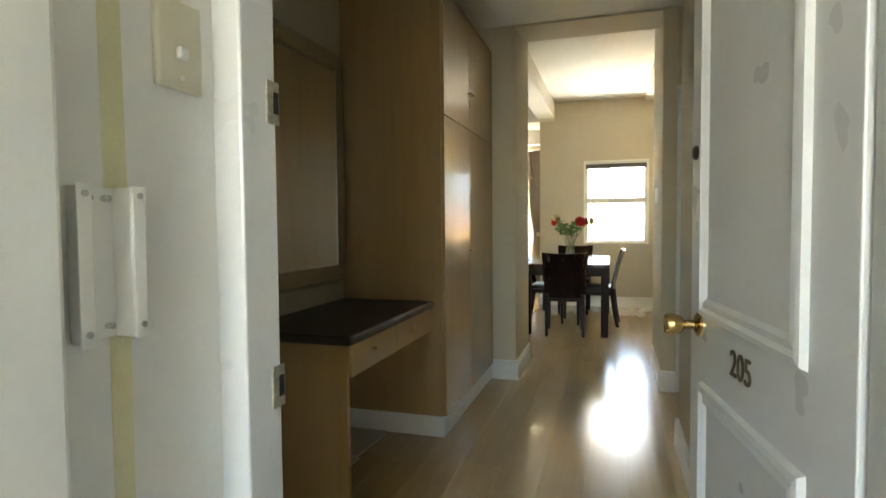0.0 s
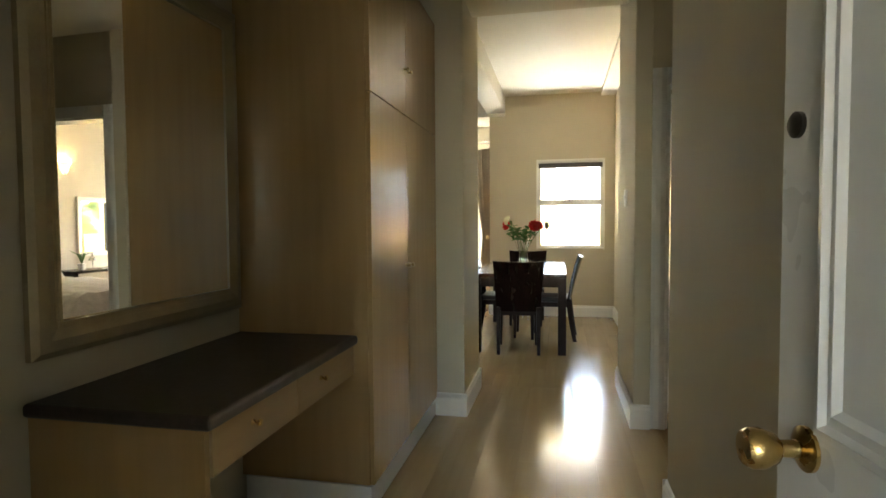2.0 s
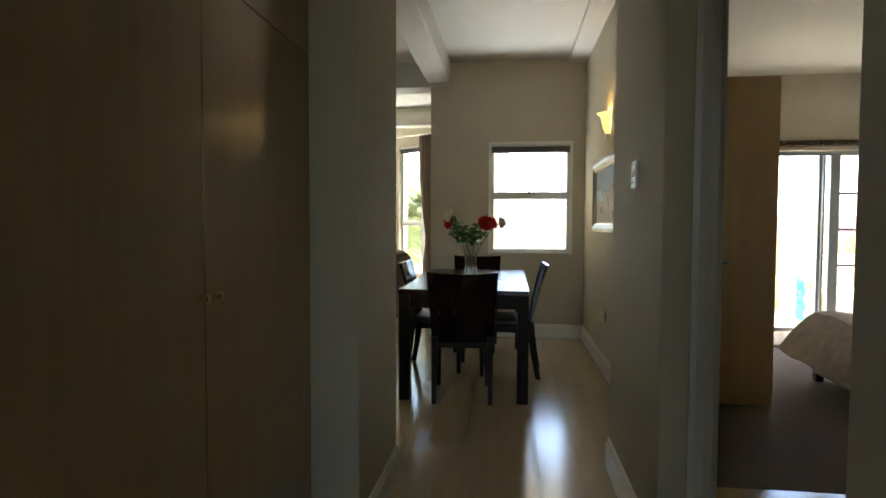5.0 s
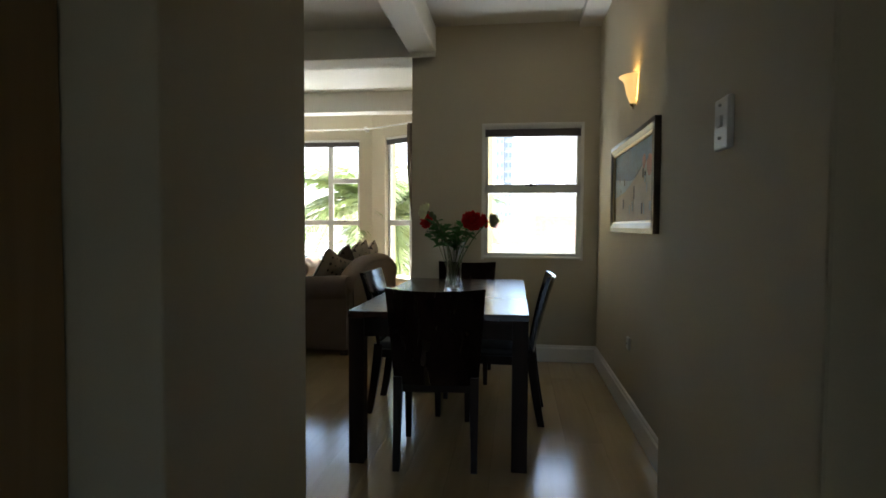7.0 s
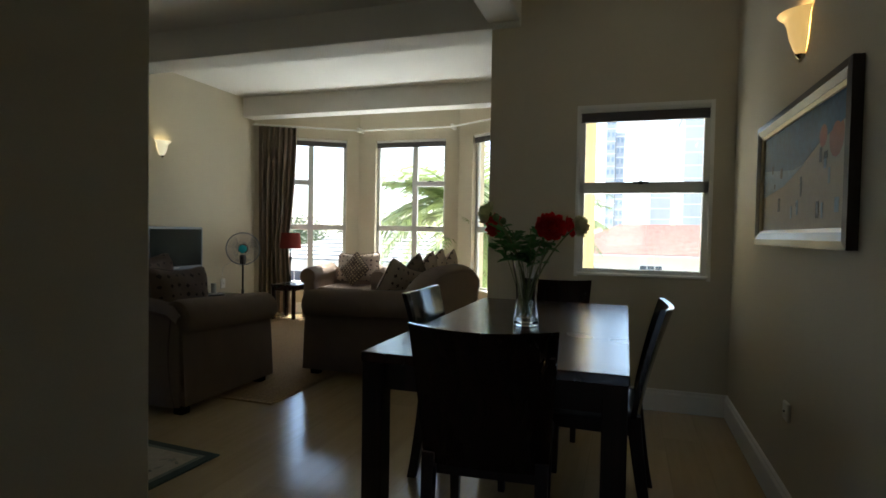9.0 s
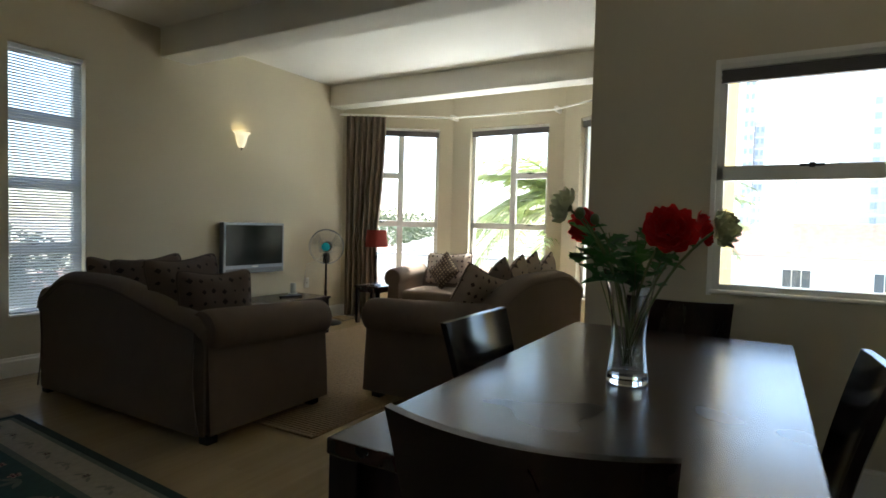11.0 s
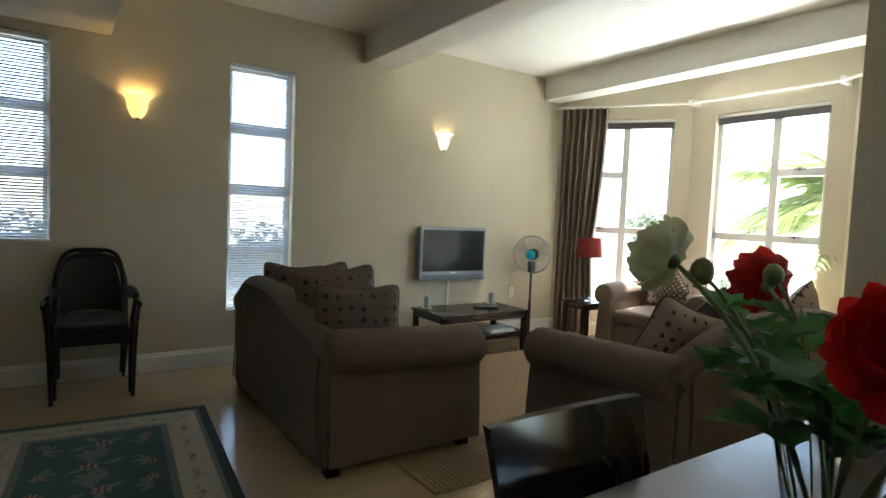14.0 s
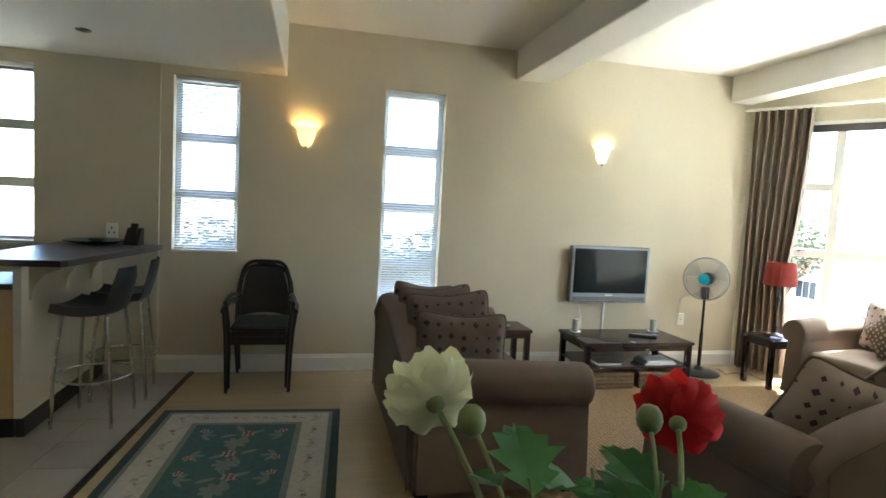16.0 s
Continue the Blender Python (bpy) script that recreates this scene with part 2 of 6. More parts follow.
def bbox(x0, y0, z0, x1, y1, z1, bev=0.0, seg=2, bm=None):
    """A box, its edges rounded."""
    own = bmesh.new()
    bmesh.ops.create_cube(own, size=1)
    for v in own.verts:
        v.co = Vector(((x0 + x1) / 2 + v.co.x * (x1 - x0), (y0 + y1) / 2 + v.co.y * (y1 - y0), (z0 + z1) / 2 + v.co.z * (z1 - z0)))
    if bev:
        bmesh.ops.bevel(own, geom=own.edges[:], offset=min(bev, 0.45 * min(abs(x1 - x0), abs(y1 - y0), abs(z1 - z0))), segments=seg, affect="EDGES", profile=0.5)
    if bm is None:
        return own
    return merge(bm, own)


def merge(bm, other):
    me = bpy.data.meshes.new("tmp")
    other.to_mesh(me)
    other.free()
    bm.from_mesh(me)
    bpy.data.meshes.remove(me)
    return bm


def tube(points, radius, seg=10, bm=None, radii=None, closed=False):
    """A round bar along points."""
    bm = bm or bmesh.new()
    pts = [Vector(p) for p in points]
    rings = []
    n = len(pts)
    up = None
    for i, p in enumerate(pts):
        if closed:
            d = pts[(i + 1) % n] - pts[i - 1]
        else:
            d = pts[min(i + 1, n - 1)] - pts[max(i - 1, 0)]
        d.normalize()
        if up is None:
            up = d.orthogonal().normalized()
        up = (up - d * up.dot(d)).normalized()
        side = d.cross(up)
        r = radii[i] if radii else radius
        rings.append([bm.verts.new(p + (up * math.cos(a) + side * math.sin(a)) * r) for a in (2 * math.pi * k / seg for k in range(seg))])
    for i in range(n if closed else n - 1):
        a, b = rings[i], rings[(i + 1) % n]
        for k in range(seg):
            bm.faces.new((a[k], a[(k + 1) % seg], b[(k + 1) % seg], b[k]))
    if not closed:
        bm.faces.new(rings[0][::-1])
        bm.faces.new(rings[-1])
    return bm


def lathe(profile, seg=24, at=(0, 0, 0), bm=None, wave=0.0, waves=0):
    """A turned shape: (radius, height) from foot to top; open where a radius is 0."""
    bm = bm or bmesh.new()
    c = Vector(at)
    rings = []
    for r, z in profile:
        if r < 1e-6:
            rings.append([bm.verts.new(c + Vector((0, 0, z)))])
        else:
            rings.append([bm.verts.new(c + Vector((math.cos(t) * r * (1 + wave * math.cos(waves * t)), math.sin(t) * r * (1 + wave * math.cos(waves * t)), z))) for t in (2 * math.pi * k / seg for k in range(seg))])
    for a, b in zip(rings, rings[1:]):
        for k in range(seg):
            va = [a[0]] if len(a) == 1 else [a[k], a[(k + 1) % seg]]
            vb = [b[0]] if len(b) == 1 else [b[(k + 1) % seg], b[k]]
            if len(va) + len(vb) > 2:
                bm.faces.new(va + vb)
    return bm


def prism(outline, axis, a, b, bm=None):
    """A flat outline pushed out along an axis from a to b. The outline gives the other two axes in order."""
    bm = bm or bmesh.new()

    def at(p, d):
        return {"x": (d, p[0], p[1]), "y": (p[0], d, p[1]), "z": (p[0], p[1], d)}[axis]
    u = [bm.verts.new(at(p, a)) for p in outline]
    w = [bm.verts.new(at(p, b)) for p in outline]
    n = len(outline)
    bm.faces.new(u[::-1])
    bm.faces.new(w)
    for i in range(n):
        bm.faces.new((u[i], u[(i + 1) % n], w[(i + 1) % n], w[i]))
    return bm


def skin(grid, thick, bm=None, closed_u=False):
    """A surface through a grid of points, with thickness given by an offset vector or function of (i, j)."""
    bm = bm or bmesh.new()
    nu, nv = len(grid), len(grid[0])
    top = [[bm.verts.new(p) for p in row] for row in grid]
    bot = [[bm.verts.new(Vector(p) + Vector(thick)) for p in row] for row in grid]
    for i in range(nu - 1):
        for j in range(nv - 1):
            bm.faces.new((top[i][j], top[i + 1][j], top[i + 1][j + 1], top[i][j + 1]))
            bm.faces.new((bot[i][j], bot[i][j + 1], bot[i + 1][j + 1], bot[i + 1][j]))
    for i in range(nu - 1):
        bm.faces.new((top[i][0], bot[i][0], bot[i + 1][0], top[i + 1][0]))
        bm.faces.new((top[i][-1], top[i + 1][-1], bot[i + 1][-1], bot[i][-1]))
    for j in range(nv - 1):
        bm.faces.new((top[0][j], top[0][j + 1], bot[0][j + 1], bot[0][j]))
        bm.faces.new((top[-1][j], bot[-1][j], bot[-1][j + 1], top[-1][j + 1]))
    return bm


def wall_mesh(length, thick, z0, z1, holes=()):
    """A wall along +x from 0, its inner face at y 0 and its body towards -y, with openings (s0, s1, za, zb)."""
    bm = bmesh.new()
    xs = sorted({0, length, *[h[0] for h in holes], *[h[1] for h in holes]})
    for a, b in zip(xs, xs[1:]):
        mid = (a + b) / 2
        cuts = sorted((h[2], h[3]) for h in holes if h[0] < mid < h[1])
        z = z0
        for lo, hi in cuts:
            if lo > z:
                bbox(a, -thick, z, b, 0, lo, bm=bm)
            z = hi
        if z < z1:
            bbox(a, -thick, z, b, 0, z1, bm=bm)
    bmesh.ops.remove_doubles(bm, verts=bm.verts, dist=1e-5)
    return bm


def wall(name, p, q, thick, z0, z1, holes=(), material=None, label="cream painted plaster wall"):
    """A wall from p to q (plan); its body lies to the right of that way, its face to the left."""
    d = Vector(q) - Vector(p)
    ob = part(name, wall_mesh(d.length, thick, z0, z1, holes), material or M_WALL)
    ob.matrix_basis = pose(p[0], p[1], 0, 0, 0, math.degrees(math.atan2(d.y, d.x)))
    return setting(ob, label, "wall")


def board(name, p, q, h=0.145, thick=0.018, material=None, z0=0.0, parent=None):
    """A skirting board along a wall's face from p to q, standing out to the left of that way."""
    d = Vector(q) - Vector(p)
    bm = prism([(0, z0), (thick, z0), (thick, z0 + h - 0.03), (thick * 0.6, z0 + h - 0.018), (thick * 0.6, z0 + h - 0.008), (thick * 0.25, z0 + h), (0, z0 + h)], "x", 0, d.length)
    ob = part(name, bm, material or M_WHITE)
    ob.matrix_basis = pose(p[0], p[1], 0, 0, 0, math.degrees(math.atan2(d.y, d.x)))
    return setting(ob, "white painted skirting board with a moulded top", "skirting board")


# ---------- plan ----------
W = -4.73            # face of the long west wall
CEIL = 2.90
A, B, C, D = (W, 11.65), (-3.55, 12.45), (-2.05, 12.45), (-0.83, 11.65)   # the bay

# west wall with its two tall windows and the kitchen window
WA, WB, WK = (6.29, 6.79, 1.0, 2.40), (7.965, 8.50, 0.44, 2.45), (4.55, 5.33, 1.03, 2.38)
TOPY = 11.65
wall("wall_west", (W, TOPY), (W, 2.6), 0.24, 0, CEIL, [(TOPY - b, TOPY - a, lo, hi) for a, b, lo, hi in (WA, WB, WK)])
wall("wall_kitchen_lining", (W + 0.03, 6.20), (W + 0.03, 2.6), 0.03, 0, 2.47, [(6.20 - WK[1], 6.20 - WK[0], WK[2], WK[3])])

# bay: three walls, each with a window
BAYZ = (0.40, 2.455)
LDC = (Vector(C) - Vector(D)).length
BAYS = [((D, C), (0.20, LDC - 0.28)), ((C, B), (0.19, 1.24)), ((B, A), (0.17, 1.20))]
for k, ((p, q), (s0, s1)) in enumerate(BAYS):
    wall("wall_bay_%d" % (k + 1), p, q, 0.22, 0, CEIL, [(s0, s1, *BAYZ)])

# east side of the living room and the dining end wall
wall("wall_living_east", (-0.83, 9.16), (-0.83, 11.65), 0.24, 0, CEIL)
W1 = (-0.20, 0.645, 0.89, 2.045)
wall("wall_dining_end", (0.78, 9.15), (-0.583, 9.15), 0.24, 0, CEIL, [(0.78 - W1[1], 0.78 - W1[0], W1[2], W1[3])])
part_end = part("wall_dining_pier", bbox(-0.829, 9.15, 0, -0.583, 9.16, CEIL), M_WALL)
setting(part_end, "cream painted plaster pier", "wall")
wall("wall_dining_east", (0.78, 6.0), (0.78, 9.15), 0.17, 0, CEIL)
# passage between hall and dining room: two piers and the head over them
setting(part("wall_pier_east", bbox(0.515, 5.11, 0, 0.61, 6.0, 2.895, 0.006), M_WALL), "cream painted plaster pier with a light switch", "wall")
setting(part("wall_pier_east_return", bbox(0.61, 5.27, 0, 0.698, 6.0, 2.895), M_WALL), "cream painted plaster wall", "wall")
setting(part("wall_pier_east_corner", bbox(0.698, 5.985, 0, 0.95, 6.0, 2.895), M_WALL), "cream painted plaster wall", "wall")
setting(part("wall_pier_west", bbox(-1.36, 5.13, 0, -0.505, 5.78, 2.895, 0.006), M_WALL), "cream painted plaster pier", "wall")
setting(part("wall_passage_head", bbox(-0.505, 5.13, 2.63, 0.515, 5.50, 2.895), M_WALL), "cream painted head over the passage", "wall")
setting(part("wall_dining_corner", bbox(0.78, 9.15, 0, 0.95, 9.86, CEIL), M_WALL), "cream painted plaster wall", "wall")
# hall
wall("wall_hall_west", (-1.30, 5.13), (-1.30, 1.95), 0.12, 0, 2.75)
wall("wall_hall_east", (0.53, 1.95), (0.53, 4.11), 0.14, 0, 2.75)
wall("wall_niche_south", (0.672, 4.11), (2.2, 4.11), 0.12, 0, 2.75)
wall("wall_niche_east", (2.2, 4.11), (2.2, 5.13), 0.12, 0, 2.75)
# wall with the bedroom door, seen from the hall
D2 = (0.70, 1.50)
wall("wall_bedroom_door", (2.2, 5.13), (0.61, 5.13), 0.14, 0, 2.85, [(2.2 - D2[1], 2.2 - D2[0], -0.01, 2.03)])
# entrance wall and the corridor recess outside it
EY0, EY1, EX0, EX1 = 1.74, 1.95, -0.40, 0.53
wall("wall_entrance", (EX0 - 1.1, EY1), (1.1, EY1), EY1 - EY0, 0, 2.75, [(1.1 - 0.06, 1.1 + 1.0, -0.01, 2.10)])
setting(part("wall_recess_west", bbox(-0.62, 0.2, 0, -0.40, EY0, 2.75), M_WHITE), "white painted corridor wall with a yellowed paint streak", "wall")
setting(part("wall_recess_near", bbox(-0.62, -2.2, 0, -0.345, 1.405, 2.75, 0.008), M_WHITE), "white painted corridor wall", "wall")
setting(part("wall_recess_east", bbox(0.62, -2.2, 0, 0.84, EY0, 2.75), M_WHITE), "white painted corridor wall", "wall")
# ceiling carried on out of view so that less sky gets in
setting(part("ceiling_corridor", bbox(-0.62, -2.2, 2.75, 0.84, EY1, 2.85), M_CEIL), "white painted corridor ceiling, its unseen length added to block sky light", "ceiling")
# unseen wall added to cut down the sky light reaching the corridor
wall("wall_unseen_corridor_end", (0.84, -2.2), (-0.62, -2.2), 0.15, 0, 2.75, [(0.22, 1.18, 0.9, 2.15)], material=M_WHITE, label="plain white end wall, unseen, its opening sized to limit sky light")
setting(part("floor_corridor", bbox(-0.62, -2.2, -0.12, 0.84, EY1, -0.002), M_STONE), "beige tiled corridor floor", "floor")

# ceilings and beams
setting(part("ceiling_living", bbox(W - 0.2, 2.6, CEIL, 1.0, 12.7, CEIL + 0.12), M_CEIL), "white painted ceiling", "ceiling")
setting(part("ceiling_hall", bbox(-1.40, 1.95, 2.645, 2.3, 5.13, 2.80), M_CEIL), "white painted hall ceiling", "ceiling")
setting(part("ceiling_kitchen", bbox(W, 2.6, 2.47, -0.87, 7.15, CEIL, 0.01), M_CEIL), "dropped white kitchen ceiling with downlights", "ceiling")
setting(part("beam_living", bbox(W, 9.13, 2.64, -0.62, 9.44, CEIL + 0.01, 0.012), M_CEIL), "white painted ceiling beam", "beam")
setting(part("beam_bay", bbox(W, 11.39, 2.645, -0.83, 11.63, CEIL + 0.01, 0.012), M_CEIL), "white painted beam in front of the bay", "beam")
setting(part("beam_dining", bbox(-0.86, 5.78, 2.68, -0.62, 9.14, CEIL + 0.01, 0.012), M_CEIL), "white painted beam beside the dining table", "beam")
# plain walls that close the kitchen
wall("wall_kitchen_south", (W, 2.6), (-1.42, 2.6), 0.12, 0, CEIL)
wall("wall_kitchen_east", (-1.42, 2.6), (-1.42, 5.78), 0.02, 0, CEIL)

# skirting
board("baseboard", (W, TOPY), (W, 6.20))
board("baseboard", (0.78, 6.0), (0.78, 9.15))
board("baseboard", (0.78, 9.15), (-0.83, 9.15))
board("baseboard", (-0.83, 9.16), (-0.83, 11.65))
board("baseboard", (0.515, 5.11), (0.515, 6.0))
board("baseboard", (0.61, 5.11), (0.497, 5.11))
board("baseboard", (-0.505, 5.78), (-0.505, 5.13))
board("baseboard", (-0.487, 5.13), (-0.69, 5.13))
board("baseboard", (0.53, 2.0), (0.53, 4.11))
board("baseboard", (0.512, 4.11), (2.2, 4.11))
board("baseboard", (-0.487, 5.78), (-1.40, 5.78))
for p, q in ((D, C), (C, B), (B, A)):
    board("baseboard", p, q)


# ---------- windows ----------
def place(p, q, s):
    d = (Vector(q) - Vector(p)).normalized()
    o = Vector(p) + d * s
    return pose(o.x, o.y, 0, 0, 0, math.degrees(math.atan2(d.y, d.x)))


def window(name, m, w, z0, z1, uprights=(), rails=(), frame_w=0.045, sill=True, depth=-0.10, vents=()):
    """A coated metal window in an opening w wide, from z0 to z1; rails: (x0, x1, z). Local x runs along the wall, -y is outside."""
    win = setting(thing(name, "white framed metal window with clear panes", "window", m), "", "")
    f = bmesh.new()
    y0, y1 = depth - 0.025, depth + 0.025
    bbox(0, y0, z0, frame_w, y1, z1, 0.004, bm=f)
    bbox(w - frame_w, y0, z0, w, y1, z1, 0.004, bm=f)
    bbox(frame_w, y0, z0, w - frame_w, y1, z0 + frame_w, 0.004, bm=f)
    bbox(frame_w, y0, z1 - frame_w, w - frame_w, y1, z1, 0.004, bm=f)
    part("window_frame", f, M_ALU, win)
    for x in uprights:
        part("mullion", bbox(x - 0.038, y0, z0 + frame_w, x + 0.038, y1 + 0.002, z1 - frame_w, 0.004), M_ALU, win)
    for xa, xb, z in rails:
        part("transom", bbox(xa, y0 + 0.002, z - 0.038, xb, y1, z + 0.038, 0.004), M_ALU, win)
    for x, z in vents:
        h = bbox(x - 0.05, y1, z - 0.006, x + 0.05, y1 + 0.015, z + 0.006, 0.003)
        bbox(x - 0.012, y1, z - 0.012, x + 0.012, y1 + 0.02, z + 0.012, 0.003, bm=h)
        part("stay_handle", h, M_BLACK, win, "dark casement handle")
    edges = [0, *uprights, w]
    for a, b in zip(edges, edges[1:]):
        zs = [z0, *sorted(z for xa, xb, z in rails if xa < (a + b) / 2 < xb), z1]
        for lo, hi in zip(zs, zs[1:]):
            pane = part("pane", bbox(a + 0.02, depth - 0.003, lo + 0.02, b - 0.02, depth + 0.003, hi - 0.02), M_GLASS, win)
            pane.visible_shadow = False
    if sill:
        part("window_sill", bbox(-0.0, depth + 0.025, z0 - 0.001, w, 0.012, z0 + 0.018, 0.006), M_WHITE, win)
    return win


def blind_open(m, w, z0, z1, pitch=0.0215):
    """A lowered venetian blind with its slats level."""
    bl = thing("venetian_blind", "lowered white venetian blind with thin tilted slats", "blind", m, "lowered window blinds")
    part("headrail", bbox(0.012, -0.05, z1 - 0.035, w - 0.012, -0.015, z1 - 0.004, 0.003), M_BLIND, bl)
    part("bottom_rail", bbox(0.015, -0.045, z0 + 0.02, w - 0.015, -0.02, z0 + 0.034, 0.003), M_BLIND, bl)
    for x in (0.09, w - 0.09):
        part("ladder_cord", tube([(x, -0.033, z0 + 0.03), (x, -0.033, z1 - 0.03)], 0.0012, 5), M_BLIND, bl)
    s = bmesh.new()
    n = 4
    prof = [(-0.0105 + 0.021 * i / n, 0.0022 * math.sin(math.pi * i / n)) for i in range(n + 1)]
    ang = radians(-56)
    vs = []
    for x in (0.016, w - 0.016):
        vs.append([s.verts.new((x, y * math.cos(ang) - z * math.sin(ang), y * math.sin(ang) + z * math.cos(ang))) for y, z in prof])
    for i in range(n):
        s.faces.new((vs[0][i], vs[0][i + 1], vs[1][i + 1], vs[1][i]))
    first = part("slat", s, M_BLIND, bl, smooth=True)
    zz = z0 + 0.05
    first.matrix_basis = pose(0, -0.033, zz)
    while zz + pitch < z1 - 0.045:
        zz += pitch
        share("slat", first.data, bl, pose(0, -0.033, zz))
    return bl


def blind_up(m, w, z1, drop=0.105):
    """A venetian blind pulled up into a dark stack."""
    bl = thing("raised_blind", "raised dark brown venetian blind stacked under the window head", "blind", m, "raised window blinds")
    part("headrail", bbox(0.012, -0.055, z1 - 0.032, w - 0.012, -0.012, z1 - 0.003, 0.003), M_ALU, bl)
    k = 7
    for i in range(k):
        z = z1 - 0.036 - (drop - 0.036) * i / k
        part("slat", bbox(0.015 + 0.002 * (i % 2), -0.052 + 0.002 * (i % 3), z - (drop - 0.04) / k, w - 0.015 - 0.002 * (i % 3), -0.018, z - 0.001), M_BLINDD, bl)
    return bl


def west(lo):
    return place((W, lo), (W, 0), 0)


wa = west(WA[1])
window("window_1", wa, 0.50, WA[2], WA[3], (), [(0, 0.50, 1.0 + 0.47), (0, 0.50, 1.0 + 0.93)], depth=-0.12)
blind_open(wa, 0.50, WA[2], WA[3])
wb = west(WB[1])
window("window_2", wb, 0.535, WB[2], WB[3], (), [(0, 0.535, 0.44 + 0.50), (0, 0.535, 0.44 + 1.0), (0, 0.535, 0.44 + 1.5)], depth=-0.12, vents=[(0.33, 0.965)])
blind_open(wb, 0.535, WB[2], WB[3])
wk = west(WK[1])
window("window_3", wk, 0.78, WK[2], WK[3], (), [(0, 0.78, 1.49), (0, 0.78, 1.93)], depth=-0.12, vents=[(0.40, 1.52)])
blind_up(wk, 0.78, WK[3], 0.06)
(p, q), (s0, s1) = BAYS[2]
m1 = place(p, q, s0)
window("window_4", m1, s1 - s0, *BAYZ, uprights=(0.50,), rails=[(0.0, 1.03, 1.21), (0.50, 1.03, 1.84)], depth=-0.09, vents=[(0.75, 1.235)])
blind_up(m1, s1 - s0, BAYZ[1])
(p, q), (s0, s1) = BAYS[1]
m2 = place(p, q, s0)
window("window_5", m2, s1 - s0, *BAYZ, uprights=(0.47,), rails=[(0.0, 1.05, 1.21), (0.0, 0.47, 1.84)], depth=-0.09, vents=[(0.24, 1.87), (0.24, 1.235)])
blind_up(m2, s1 - s0, BAYZ[1])
(p, q), (s0, s1) = BAYS[0]
m3 = place(p, q, s0)
window("window_6", m3, s1 - s0, *BAYZ, uprights=(0.50,), rails=[(0.0, s1 - s0, 1.21), (0.0, 0.50, 1.84)], depth=-0.09)
blind_up(m3, s1 - s0, BAYZ[1])
mw1 = place((0.78, 9.15), (-1, 9.15), 0.78 - W1[1])
w1w = W1[1] - W1[0]
window("window_7", mw1, w1w, W1[2], W1[3], (), [(0, w1w, 1.495)], depth=-0.06, vents=[(0.43, 1.528)])
blind_up(mw1, w1w, W1[3], 0.10)
# a thin raised border round the dining window
bd = bmesh.new()
for a, b, c, d in ((-0.012, 0.012, W1[2] - 0.012, W1[3] + 0.012), (w1w - 0.012, w1w + 0.012, W1[2] - 0.012, W1[3] + 0.012)):
    bbox(a, 0.0, c, b, 0.006, d, 0.002, bm=bd)
bbox(0.012, 0.0, W1[3] - 0.012, w1w - 0.012, 0.006, W1[3] + 0.012, 0.002, bm=bd)
tr = part("trim", bd, M_WHITE)
tr.matrix_basis = mw1
setting(tr, "white bead round the dining window", "trim")

# unseen fill lamp added at the corridor's far end to light the entrance
fill_lamp("fill_corridor", (-0.14, -2.1, 2.2), (0.05, 2.0, 1.0), 0.9, 1.2, 0.75).data.color = (1.0, 0.97, 0.90)
# hidden lamps added below the sills; tilted up, they imitate bounce off the ground
fill_lamp("fill_dining", (0.22, 9.85, 0.30), (0.1, 8.0, 2.4), 0.9, 0.6, 8)
fill_lamp("fill_bay", (-2.8, 13.15, -0.10), (-2.8, 10.6, 2.5), 1.8, 0.7, 46)
# added lamp over the glass door, out of sight, to brighten bedroom and hall
fill_lamp("fill_bedroom", (3.5, 10.45, 2.75), (2.4, 8.0, 0.4), 1.3, 0.5, 28)

# ---------- entrance ----------
def jamb(x0, x1, y0, y1, z1, name="door_frame"):
    return bbox(x0, y0, 0, x1, y1, z1, 0.004)


M_STRIKE = mat("dull_worn_brass", (0.40, 0.36, 0.27), 0.5, metal=0.4, var=0.3, scale=60)
M_LOCK = mat("dark_tarnished_brass", (0.05, 0.04, 0.03), 0.4, metal=0.6, var=0.2, scale=40)
df = setting(thing("door_frame_entrance", "white painted wooden entrance door frame with chipped edges", "door frame"), "", "")
part("jamb", jamb(-0.42, -0.35, 1.704, 1.796, 2.10), M_DOORPAINT, df)
part("jamb", jamb(0.505, 0.60, 1.69, 1.79, 2.10), M_DOORPAINT, df)
part("head", bbox(-0.35, 1.704, 2.04, 0.505, 1.79, 2.10, 0.004), M_DOORPAINT, df)
part("lining", bbox(-0.50, 1.797, 0, -0.466, 1.955, 2.10, 0.003), M_DOORPAINT, df)
ar = prism([(-0.556, 1.95), (-0.556, 1.962), (-0.541, 1.972), (-0.526, 1.966), (-0.511, 1.975), (-0.491, 1.968), (-0.481, 1.962), (-0.466, 1.955)], "z", 0, 2.17)
part("architrave", ar, M_DOORPAINT, df)
part("architrave", bbox(-0.475, 1.95, 2.17, 0.60, 1.97, 2.24, 0.004), M_DOORPAINT, df)
for z, zh in ((1.385, 0.072), (0.907, 0.072)):
    sp = bbox(-0.3505, 1.768, z - zh / 2, -0.347, 1.803, z + zh / 2, 0.002)
    pl = part("strike_plate", sp, M_STRIKE, df, "worn brass strike plate")
    part("latch_hole", bbox(-0.3475, 1.785, z - 0.018, -0.3462, 1.799, z + 0.018), M_BLACK, pl, "dark latch hole")

door = thing("door_1", "open white painted panel door numbered 205 with a brass knob", "door", kind="structure")
HX, HY, FX, FY = 0.498, 1.80, 0.392, 2.55
LW = math.hypot(FX - HX, FY - HY)
